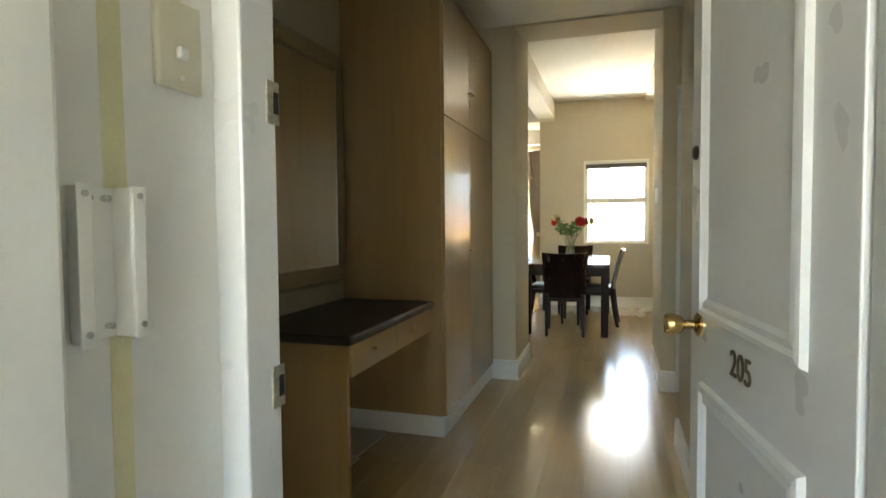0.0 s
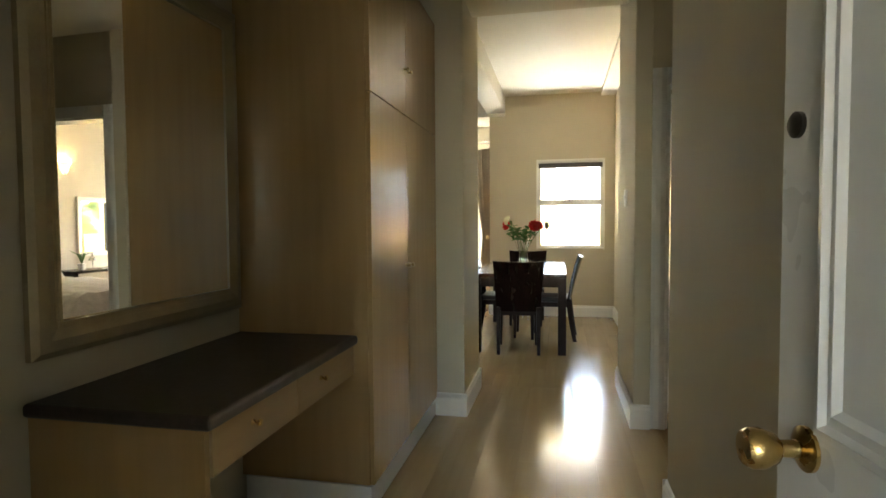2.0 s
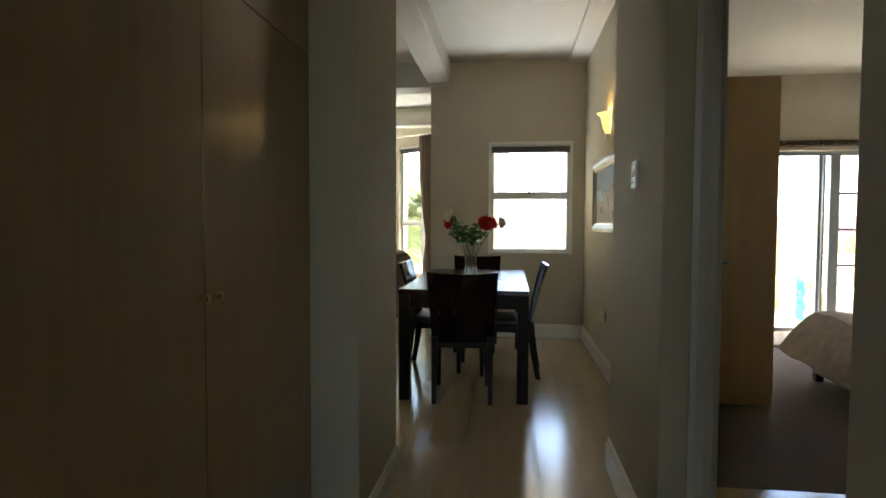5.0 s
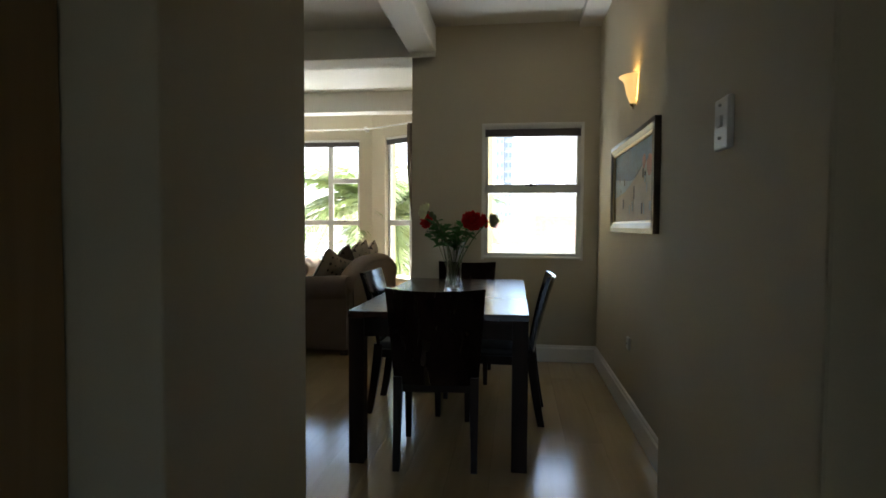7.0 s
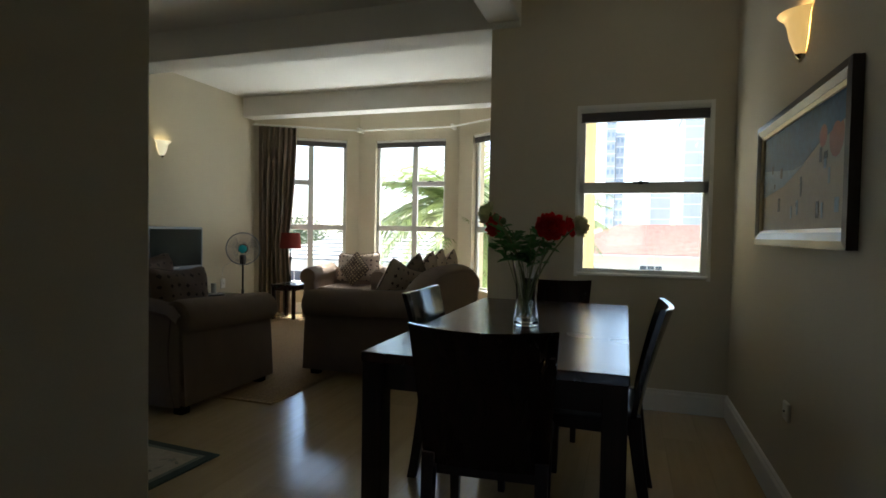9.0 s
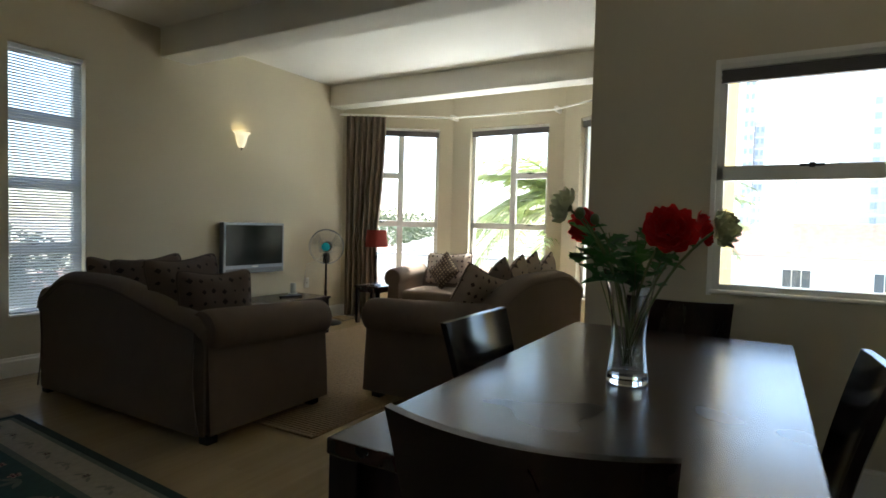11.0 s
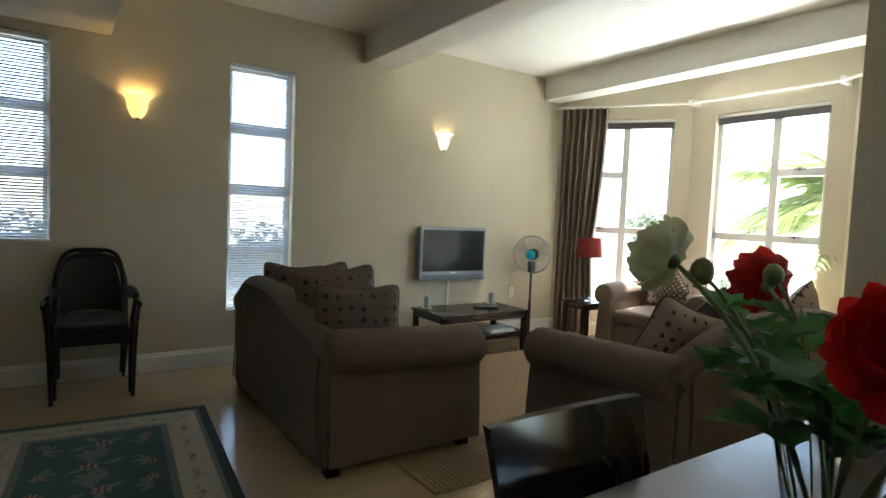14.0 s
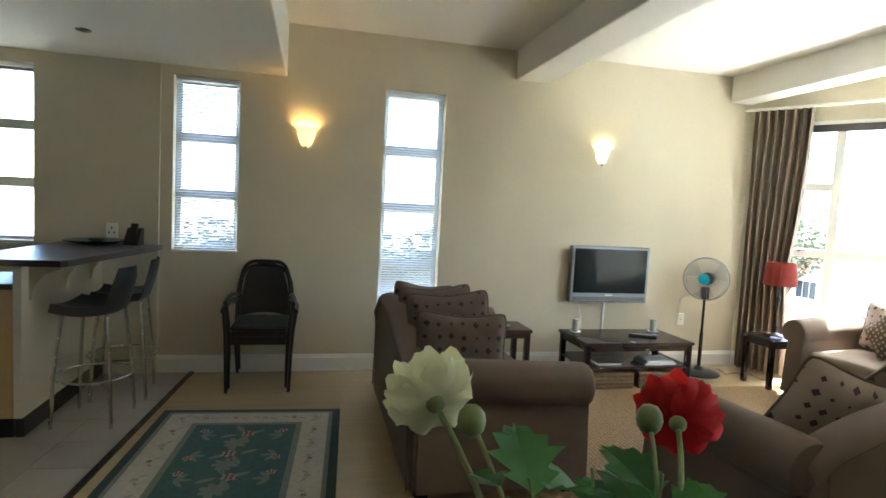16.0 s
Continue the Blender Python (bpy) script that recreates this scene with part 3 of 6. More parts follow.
door.matrix_basis = pose(HX, HY, 0, 0, 0, math.degrees(math.atan2(FY - HY, FX - HX)))
# local: x from hinge to free edge, +y is the face towards the hall's middle
part("leaf", bbox(0, -0.040, 0.012, LW, 0.0, 2.035, 0.003), M_DOORPAINT, door)
def moulding(u0, u1, z0, z1):
    bm = bmesh.new()
    prof = [(0, 0.0), (0.006, 0.011), (0.018, 0.014), (0.026, 0.007), (0.040, 0.011), (0.05, 0.004)]
    rings = []
    for off, h in prof:
        rings.append([bm.verts.new((x, h, z)) for x, z in ((u0 + off, z0 + off), (u1 - off, z0 + off), (u1 - off, z1 - off), (u0 + off, z1 - off))])
    for a, b in zip(rings, rings[1:]):
        for k in range(4):
            bm.faces.new((a[k], a[(k + 1) % 4], b[(k + 1) % 4], b[k]))
    bm.faces.new(rings[-1])
    return bm


for u0, u1, z0, z1 in ((0.13, LW - 0.10, 0.95, 1.93), (0.13, LW - 0.10, 0.14, 0.79)):
    part("panel_moulding", moulding(u0, u1, z0, z1), M_DOORPAINT, door)
knob = bmesh.new()
lathe([(0.0, 0.0), (0.030, 0.0), (0.030, 0.005), (0.022, 0.010), (0.012, 0.014), (0.011, 0.035), (0.020, 0.042), (0.027, 0.060), (0.027, 0.074), (0.022, 0.082), (0.0, 0.084)], 20, bm=knob)
kn = part("door_knob", knob, M_BRASS, door, "round brass door knob", True)
kn.matrix_basis = pose(LW - 0.075, 0.0, 0.925, -90)
pe = part("lock_cylinder", lathe([(0, 0), (0.018, 0), (0.018, 0.006), (0.012, 0.010), (0, 0.010)], 16), M_LOCK, door, "dark brass lock cylinder", True)
pe.matrix_basis = pose(LW - 0.04, 0.0, 1.355, -90)


def letters(text, size, material, parent, m, depth=0.003):
    cu = bpy.data.curves.new("letters", "FONT")
    cu.body, cu.size, cu.extrude, cu.align_x, cu.align_y = text, size, depth, "CENTER", "CENTER"
    tmp = bpy.data.objects.new("letters", cu)
    scene.collection.objects.link(tmp)
    me = bpy.data.meshes.new_from_object(tmp.evaluated_get(bpy.context.evaluated_depsgraph_get()))
    bpy.data.objects.remove(tmp)
    me.materials.append(material)
    ob = new("door_number" if parent is door else "lettering", me)
    ob.parent = parent
    ob.matrix_basis = m
    return ob


M_NUM = mat("dark_brass_numerals", (0.16, 0.12, 0.07), 0.35, metal=0.9, var=0.1)
letters("205", 0.078, M_NUM, door, pose(LW * 0.525, 0.003, 0.885, 90, 0, 180), 0.0015)["label"] = "dark metal door number 205"

br = thing("wall_bracket", "white metal channel bracket screwed to the corridor wall", "bracket")
part("back_plate", bbox(-0.398, 1.452, 1.045, -0.394, 1.510, 1.228, 0.001), M_WHITE, br)
for y0_, y1_ in ((1.450, 1.453), (1.508, 1.511)):
    part("flange", bbox(-0.398, y0_, 1.045, -0.365, y1_, 1.228, 0.001), M_WHITE, br)
for y0_, y1_ in ((1.434, 1.453), (1.508, 1.527)):
    part("lip", bbox(-0.3655, y0_, 1.043, -0.362, y1_, 1.230, 0.0015), M_WHITE, br)
for y, z in ((1.462, 1.10), (1.462, 1.135), (1.47, 1.215), (1.495, 1.215), (1.495, 1.06)):
    part("screw", tube([(-0.394, y, z), (-0.384, y, z)], 0.004, 8), M_CHROME, br)
for y in (1.443, 1.518):
    for z in (1.06, 1.218):
        part("screw", tube([(-0.362, y, z), (-0.3595, y, z)], 0.004, 8), M_CHROME, br)
sp = thing("corridor_switch", "cream plastic switch plate on the corridor wall", "switch")
M_CREAMP = mat("cream_plastic", (0.66, 0.62, 0.48), 0.4, var=0.02, bump=0.02)
part("plate", bbox(-0.400, 1.582, 1.372, -0.388, 1.668, 1.50, 0.004), M_CREAMP, sp)
part("rocker", bbox(-0.389, 1.615, 1.415, -0.379, 1.632, 1.432, 0.003), M_WHITE, sp)
part("screw", tube([(-0.388, 1.625, 1.39), (-0.3865, 1.625, 1.39)], 0.004, 8), M_WHITE, sp)
M_STREAK = mat("yellowed_paint", (0.70, 0.66, 0.40), 0.5, var=0.06, scale=12)
stk = part("paint_streak", prism([(1.500, 0.0), (1.535, 0.0), (1.532, 0.7), (1.536, 1.2), (1.530, 1.75), (1.538, 2.7), (1.504, 2.7), (1.499, 1.6), (1.503, 1.0)], "x", -0.4005, -0.399), M_STREAK)
setting(stk, "yellowed vertical streak of old paint", "paint")

# ---------- hall: desk, mirror, cupboard ----------
desk = thing("dressing_desk", "built-in beech desk with two drawers and a dark top", "desk")
dt = bbox(-1.30, 2.855, 0.722, -0.745, 3.878, 0.76, 0.012, 3)
part("top", dt, M_DESKTOP, desk, "dark brown laminate top with a rounded front edge")
part("side_panel", bbox(-1.30, 2.875, 0, -0.775, 2.895, 0.722, 0.001), M_CUP, desk)
part("drawer_box", bbox(-1.29, 2.895, 0.60, -0.785, 3.875, 0.722), M_CUPX, desk)
for y0, y1, yk in ((2.897, 3.36, 3.085), (3.364, 3.876, 3.545)):
    dr = part("drawer", bbox(-0.785, y0, 0.592, -0.767, y1, 0.720, 0.001), M_CUPX, desk)
    kb = part("drawer_knob", lathe([(0, 0), (0.010, 0), (0.006, 0.006), (0.006, 0.014), (0.011, 0.02), (0.010, 0.026), (0, 0.028)], 14), M_BRASS, dr, "small brass knob", True)
    kb.matrix_basis = pose(-0.767, yk, 0.668, 0, 90)

mr = thing("wall_mirror", "large wall mirror in a champagne coloured wooden frame", "mirror")
fy0, fy1, fz0, fz1 = 2.875, 3.872, 0.865, 2.125
def frame_mesh(y0, y1, z0, z1, wdt, prof, x, sgn=1):
    """A mitred picture frame on a wall of constant x."""
    bm = bmesh.new()
    rings = []
    for off, h in prof:
        o = off * wdt
        rings.append([bm.verts.new((x + sgn * h, a, b)) for a, b in ((y0 + o, z0 + o), (y1 - o, z0 + o), (y1 - o, z1 - o), (y0 + o, z1 - o))])
    for a, b in zip(rings, rings[1:]):
        for k in range(4):
            bm.faces.new((a[k], a[(k + 1) % 4], b[(k + 1) % 4], b[k]))
    return bm


part("frame", frame_mesh(fy0, fy1, fz0, fz1, 0.088, [(0, 0), (0, 0.018), (0.2, 0.030), (0.55, 0.034), (0.85, 0.024), (0.86, 0.027), (1.0, 0.022), (1.0, 0.004)], -1.30), M_MIRRORFRAME, mr)
# the glass sits a little askew in its frame
yc = (fy0 + fy1) / 2
mg = part("mirror_glass", bbox(-0.002, fy0 + 0.07 - yc, fz0 + 0.07, 0.0, fy1 - 0.07 - yc, fz1 - 0.07), M_MIRROR, mr)
mg.matrix_basis = pose(-1.2893, yc, 0, 0, 0, -1.35)
part("inner_bead", frame_mesh(fy0 + 0.086, fy1 - 0.086, fz0 + 0.086, fz1 - 0.086, 0.008, [(0, 0.006), (0, 0.016), (1, 0.016), (1, 0.006)], -1.290), M_MIRRORFRAME, mr, "thin champagne inner bead")

cup = thing("hall_cupboard", "tall built-in beech laminate cupboard with paired brass knobs", "cupboard")
CX, CY0, CY1, CT, CJ, CS = -0.682, 3.88, 5.128, 2.467, 1.775, 4.44
part("carcass", bbox(-1.299, CY0, 0.115, CX - 0.020, CY1, CT, 0.001), M_CUP, cup)
part("plinth", bbox(-1.28, CY0 - 0.004, 0, CX - 0.012, CY1, 0.112, 0.002), M_WHITE, cup, "white painted plinth")
for y0, y1, near in ((CY0 + 0.001, CS - 0.002, False), (CS + 0.002, CY1 - 0.002, True)):
    for z0, z1, zk in ((0.118, CJ - 0.002, 1.015), (CJ + 0.002, CT, 2.0)):
        dd = part("cupboard_door", bbox(CX - 0.019, y0, z0, CX, y1, z1, 0.0015), M_CUP, cup)
        kk = part("knob", lathe([(0, 0), (0.010, 0), (0.005, 0.006), (0.005, 0.014), (0.011, 0.02), (0.010, 0.026), (0, 0.028)], 14), M_BRASS, dd, "small brass knob", True)
        kk.matrix_basis = pose(CX, CS + (0.03 if near else -0.03), zk, 0, 90)

# ---------- dining ----------
tb = thing("dining_table", "dark wenge rectangular dining table with square legs", "table")
TX0, TX1, TY0, TY1, TZ = -0.724, 0.152, 6.885, 8.63, 0.755
part("tabletop", bbox(TX0, TY0, TZ - 0.035, TX1, TY1, TZ, 0.004), M_WENGE, tb)
for x0, x1, y0, y1 in ((TX0 + 0.03, TX1 - 0.03, TY0 + 0.02, TY0 + 0.045), (TX0 + 0.03, TX1 - 0.03, TY1 - 0.045, TY1 - 0.02), (TX0 + 0.02, TX0 + 0.045, TY0 + 0.045, TY1 - 0.045), (TX1 - 0.045, TX1 - 0.02, TY0 + 0.045, TY1 - 0.045)):
    part("apron", bbox(x0, y0, TZ - 0.125, x1, y1, TZ - 0.035), M_LEG, tb)
for x in (TX0 + 0.004, TX1 - 0.079):
    for y in (TY0 + 0.004, TY1 - 0.079):
        part("leg", bbox(x, y, 0, x + 0.075, y + 0.075, TZ - 0.035, 0.003), M_LEG, tb)


def dining_chair(m):
    """Solid curved back, padded seat, sabre legs. Local: the sitter looks along +y; the back's top is at y 0."""
    c = thing("dining_chair", "dark wenge dining chair with a tall solid curved back", "chair", m, "chairs round the dining table")
    H = 0.868

    def back(u, t):   # u -1..1 across, t 0..1 from seat to top
        z = 0.40 + (H - 0.40) * t
        half = 0.205 + 0.030 * t
        curve = 0.030 * u * u * (0.6 + 0.6 * t)
        y = 0.125 - 0.085 * t - 0.04 * t * t + curve
        return Vector((u * half, y, z + 0.012 * u * u * t))
    grid = [[back(-1 + 2 * i / 12, j / 10) for j in range(11)] for i in range(13)]
    part("backrest", skin(grid, (0, -0.022, 0)), M_WENGEZ, c, smooth=True)
    s = bbox(-0.205, 0.13, 0.405, 0.205, 0.53, 0.455, 0.018, 3)
    part("seat", s, M_SEAT, c, "black padded seat", True)
    part("seat_frame", bbox(-0.195, 0.14, 0.355, 0.195, 0.52, 0.405, 0.003), M_LEG, c)
    for sx in (-1, 1):
        n = 8
        pts = []
        for i in range(n + 1):
            t = i / n
            z = 0.44 * (1 - t)
            pts.append((sx * 0.186, 0.125 - 0.010 * math.sin(math.pi * t) + (-0.065) * t * t, z, 0.021 - 0.006 * t))
        bm = bmesh.new()
        rings = [[bm.verts.new((x + a * r, y + b * r * 1.3, z)) for a, b in ((-1, -1), (1, -1), (1, 1), (-1, 1))] for x, y, z, r in pts]
        for a, b in zip(rings, rings[1:]):
            for k in range(4):
                bm.faces.new((a[k], a[(k + 1) % 4], b[(k + 1) % 4], b[k]))
        bm.faces.new(rings[0]), bm.faces.new(rings[-1][::-1])
        part("leg", bm, M_LEG, c)
        bm = bmesh.new()
        rings = [[bm.verts.new((sx * 0.178 + a * r, 0.495 + b * r, z)) for a, b in ((-1, -1), (1, -1), (1, 1), (-1, 1))] for z, r in ((0.40, 0.021), (0.2, 0.018), (0, 0.014))]
        for a, b in zip(rings, rings[1:]):
            for k in range(4):
                bm.faces.new((a[k], a[(k + 1) % 4], b[(k + 1) % 4], b[k]))
        bm.faces.new(rings[0]), bm.faces.new(rings[-1][::-1])
        part("leg", bm, M_LEG, c)
    return c


ch = dining_chair(pose(-0.283, 6.80, 0, 0, 0, 4))
copy_thing(ch, pose(-0.305, 8.85, 0, 0, 0, 180))
copy_thing(ch, pose(0.31, 7.72, 0, 0, 0, 88))
copy_thing(ch, pose(-0.872, 7.81, 0, 0, 0, -90.5))

# vase with flowers
vs = thing("glass_vase", "tall flared clear glass vase with clear pebbles inside", "vase", pose(-0.292, 7.675, TZ + 0.0015))
outer = [(0.0, 0.0), (0.052, 0.0), (0.058, 0.006), (0.056, 0.03), (0.049, 0.085), (0.046, 0.125), (0.050, 0.19), (0.063, 0.265), (0.077, 0.325)]
inner = [(0.073, 0.324), (0.059, 0.265), (0.046, 0.19), (0.042, 0.125), (0.045, 0.085), (0.050, 0.035), (0.0, 0.028)]
part("vase_body", lathe(outer + inner, 36), M_VASE, vs, smooth=True)
rnd = random.Random(4)
peb = bmesh.new()
for i in range(60):
    z = 0.038 + 0.07 * rnd.random()
    r = 0.033 * math.sqrt(rnd.random())
    a = rnd.random() * 6.28
    mm = Matrix.Translation((r * math.cos(a), r * math.sin(a), z)) @ Matrix.Diagonal((1, 0.8, 0.6, 1))
    bmesh.ops.create_icosphere(peb, subdivisions=1, radius=0.0065, matrix=mm)
pb = part("pebbles", peb, M_VASE, vs, "clear glass pebbles", True)

M_STEM = mat("green_stem", (0.13, 0.165, 0.055), 0.5, var=0.15, scale=30)
M_LEAF = mat("green_leaf", (0.05, 0.15, 0.045), 0.5, var=0.25, scale=25, random_tint=0.2)
M_PWHITE = mat("cream_white_petal", (0.74, 0.76, 0.55), 0.6, var=0.10, scale=40)
M_PRED = mat("red_petal", (0.52, 0.012, 0.012), 0.55, var=0.2, scale=40)
M_DARKC = mat("dark_flower_centre", (0.02, 0.01, 0.012), 0.8)


def let_light_through(m, col, share_):
    """Thin petals and leaves pass part of the light that falls on their back."""
    n, l = m.node_tree.nodes, m.node_tree.links
    tr_ = n.new("ShaderNodeBsdfTranslucent")
    tr_.inputs["Color"].default_value = (*col, 1)
    mx = n.new("ShaderNodeMixShader")
    mx.inputs[0].default_value = share_
    l.new(n["Principled BSDF"].outputs[0], mx.inputs[1])
    l.new(tr_.outputs[0], mx.inputs[2])
    l.new(mx.outputs[0], n["Material Output"].inputs[0])


let_light_through(M_PWHITE, (0.80, 0.80, 0.52), 0.5)
let_light_through(M_PRED, (0.65, 0.02, 0.015), 0.45)
let_light_through(M_LEAF, (0.10, 0.26, 0.05), 0.35)


def petal(bm, m, length, width, cup, ruffle, rnd):
    """One cupped petal with an uneven rim."""
    nu, nv = 7, 9
    rows = []
    ph = rnd.random() * 6.28
    for i in range(nu):
        t = i / (nu - 1)
        wd = width * (math.sin(math.pi * (0.12 + 0.66 * t)) ** 0.6)
        row = []
        for j in range(nv):
            s = -1 + 2 * j / (nv - 1)
            x = s * wd
            edge = ruffle * t * t * math.sin(5 * s + ph) * 0.6
            y = length * t * (1 - 0.32 * s * s * t * t) + edge * 0.4
            z = cup * (t * t) + 0.35 * cup * s * s * t + edge
            row.append(bm.verts.new(m @ Vector((x, y, z))))
        rows.append(row)
    for a, b in zip(rows, rows[1:]):
        for j in range(nv - 1):
            bm.faces.new((a[j], a[j + 1], b[j + 1], b[j]))


def stem_path(a, b, bend):
    a, b = Vector(a), Vector(b)
    mid = (a + b) / 2 + Vector(bend)
    return [a * (1 - t) ** 2 + mid * 2 * t * (1 - t) + b * t * t for t in [i / 10 for i in range(11)]]


def lobed_leaf(p, d, L):
    """One leaf of length L with lobed edges, its stalk at p, pointing along d."""
    bm = bmesh.new()
    m = Matrix.Translation(p) @ Vector(d).to_track_quat("Y", "Z").to_matrix().to_4x4()
    outl = [(0.0, 0.0), (0.03, 0.14), (0.16, 0.22), (0.34, 0.34), (0.20, 0.40), (0.30, 0.50), (0.46, 0.62), (0.28, 0.66), (0.36, 0.84), (0.22, 0.86), (0.16, 0.98), (0.06, 0.92), (0.0, 1.05)]

    def lift(x, y, sgn):
        return 0.06 * L * math.sin(9 * y) * sgn + 0.30 * x * L - 0.22 * L * y * y
    left = [bm.verts.new(m @ Vector((-x * L, y * L, lift(x, y, 1)))) for x, y in outl]
    right = [bm.verts.new(m @ Vector((x * L, y * L, lift(x, y, -1)))) for x, y in outl[1:-1]]
    cen = [bm.verts.new(m @ Vector((0, y * L, -0.02 * L - 0.22 * L * y * y))) for x, y in outl[1:-1]]
    for i in range(len(cen) - 1):
        bm.faces.new((left[i + 1], left[i + 2], cen[i + 1], cen[i]))
        bm.faces.new((cen[i], cen[i + 1], right[i + 1], right[i]))
    bm.faces.new((left[0], left[1], cen[0]))
    bm.faces.new((left[0], cen[0], right[0]))
    bm.faces.new((left[-1], cen[-1], left[-2]))
    bm.faces.new((left[-1], right[-1], cen[-1]))
    return bm


def flower(head, face, radius, material, foot, bend, label, seed, kind):
    rnd = random.Random(seed)
    f = thing("cut_flower", label, "flower", None, "flowers in the vase")
    fwd = Vector(face).normalized()
    q = fwd.to_track_quat("Z", "Y").to_matrix().to_4x4()
    base = Matrix.Translation(head) @ q
    bm = bmesh.new()
    layers = ((4, 0.5, 1.15), (6, 0.68, 0.9), (8, 0.85, 0.62), (9, 0.95, 0.36), (10, 1.0, 0.08), (8, 0.9, -0.22)) if kind == "double" else ((6, 0.62, 0.72), (8, 0.84, 0.42), (9, 1.0, 0.20), (10, 1.05, 0.04))
    for n, size, lift in layers:
        off = rnd.random()
        for k in range(n):
            a = 2 * math.pi * (k + off + 0.15 * rnd.random()) / n
            m = base @ Matrix.Rotation(a, 4, "Z") @ Matrix.Translation((0, 0.004, -0.006 + lift * radius * 0.12)) @ Matrix.Rotation(lift * 1.15 + 0.08 * rnd.random(), 4, "X")
            petal(bm, m, radius * size * (0.93 + 0.14 * rnd.random()), radius * 0.55 * size, radius * 0.32, radius * 0.24, rnd)
    part("petals", bm, material, f, smooth=True)
    if kind == "open":
        cbm = bmesh.new()
        bmesh.ops.create_icosphere(cbm, subdivisions=2, radius=radius * 0.2, matrix=base @ Matrix.Translation((0, 0, radius * 0.08)))
        part("flower_centre", cbm, M_DARKC, f, "dark flower centre", True)
    cal = bmesh.new()
    bmesh.ops.create_icosphere(cal, subdivisions=2, radius=0.011, matrix=base @ Matrix.Translation((0, 0, -0.008)) @ Matrix.Diagonal((1, 1, 0.9, 1)))
    part("calyx", cal, M_STEM, f, smooth=True)
    end = Vector(head) - fwd * 0.008
    path = stem_path(foot, end, bend)
    part("stem", tube(path, 0.0034, 8), M_STEM, f, smooth=True)
    for k in (6, 8):
        d = Vector((rnd.uniform(-1, 1), rnd.uniform(-1, 1), rnd.uniform(-0.1, 0.7))).normalized()
        part("leaf", lobed_leaf(path[k], d, rnd.uniform(0.030, 0.050)), M_LEAF, f, smooth=True)
    return f


VX, VY, VZ = -0.292, 7.675, TZ
def foot(dx, dy):
    return (VX + dx, VY + dy, VZ + 0.05)


flower((-0.443, 7.531, 1.253), (-0.80, -0.10, 0.30), 0.050, M_PWHITE, foot(0.012, 0.0), (0.06, 0.0, 0.10), "large cream white artificial ranunculus on a bent stem", 11, "double")
flower((-0.477, 7.861, 1.203), (-0.72, 0.50, 0.15), 0.053, M_PRED, foot(0.0, 0.01), (0.05, 0.02, 0.09), "red artificial poppy turned towards the living room", 12, "open")
flower((-0.168, 7.478, 1.192), (0.20, -0.78, 0.42), 0.062, M_PRED, foot(-0.012, 0.005), (-0.03, 0.06, 0.10), "large red artificial poppy with a dark centre", 13, "open")
flower((-0.115, 7.66, 1.200), (0.7, 0.1, 0.2), 0.042, M_PRED, foot(-0.012, -0.01), (-0.03, 0.0, 0.08), "red artificial poppy seen from its side", 14, "open")
flower((-0.050, 7.44, 1.203), (0.9, -0.3, 0.1), 0.042, M_PWHITE, foot(-0.01, 0.008), (-0.03, 0.06, 0.09), "cream white artificial ranunculus at the end of a stem", 15, "double")


def bud(at, foot_at, bend):
    f = thing("flower_bud", "closed green flower bud on a thin stem", "flower", None, "flowers in the vase")
    bm = bmesh.new()
    bmesh.ops.create_icosphere(bm, subdivisions=2, radius=0.0155, matrix=Matrix.Translation(at) @ Matrix.Diagonal((1, 1, 1.2, 1)))
    part("bud", bm, M_STEM, f, smooth=True)
    part("stem", tube(stem_path(foot_at, at, bend), 0.0026, 8), M_STEM, f, smooth=True)


bud((-0.415, 7.567, 1.238), foot(0.008, -0.01), (0.05, 0.01, 0.08))
bud((-0.430, 7.787, 1.226), foot(0.004, 0.012), (0.05, 0.02, 0.07))


def leaf_sprig(a, b, n, seed):
    """A stalk with lobed leaves."""
    rnd = random.Random(seed)
    sp = thing("leaf_sprig", "green artificial leaves with lobed edges in the vase", "leaves", None, "flowers in the vase")
    path = stem_path(a, b, (0.01 * rnd.uniform(-1, 1), 0.01, 0.05))
    part("stalk", tube(path, 0.002, 6), M_STEM, sp)
    for k in range(n):
        p = path[6 + int(4 * k / n)]
        d = Vector((rnd.uniform(-1, 1), rnd.uniform(-1, 1), rnd.uniform(-0.1, 0.9))).normalized()
        bm = lobed_leaf(p, d, rnd.uniform(0.065, 0.10))
        part("leaf", bm, M_LEAF, sp, smooth=True)


for k, (dx, dy, dz) in enumerate(((-0.10, -0.05, 0.43), (-0.15, 0.05, 0.41), (-0.05, -0.10, 0.42), (0.05, -0.05, 0.43), (0.09, 0.03, 0.40), (0.0, 0.08, 0.43), (0.03, -0.10, 0.40), (-0.09, 0.10, 0.43))):
    leaf_sprig(foot(dx * 0.08, dy * 0.08), (VX + dx, VY + dy, VZ + dz), 6, 40 + k)


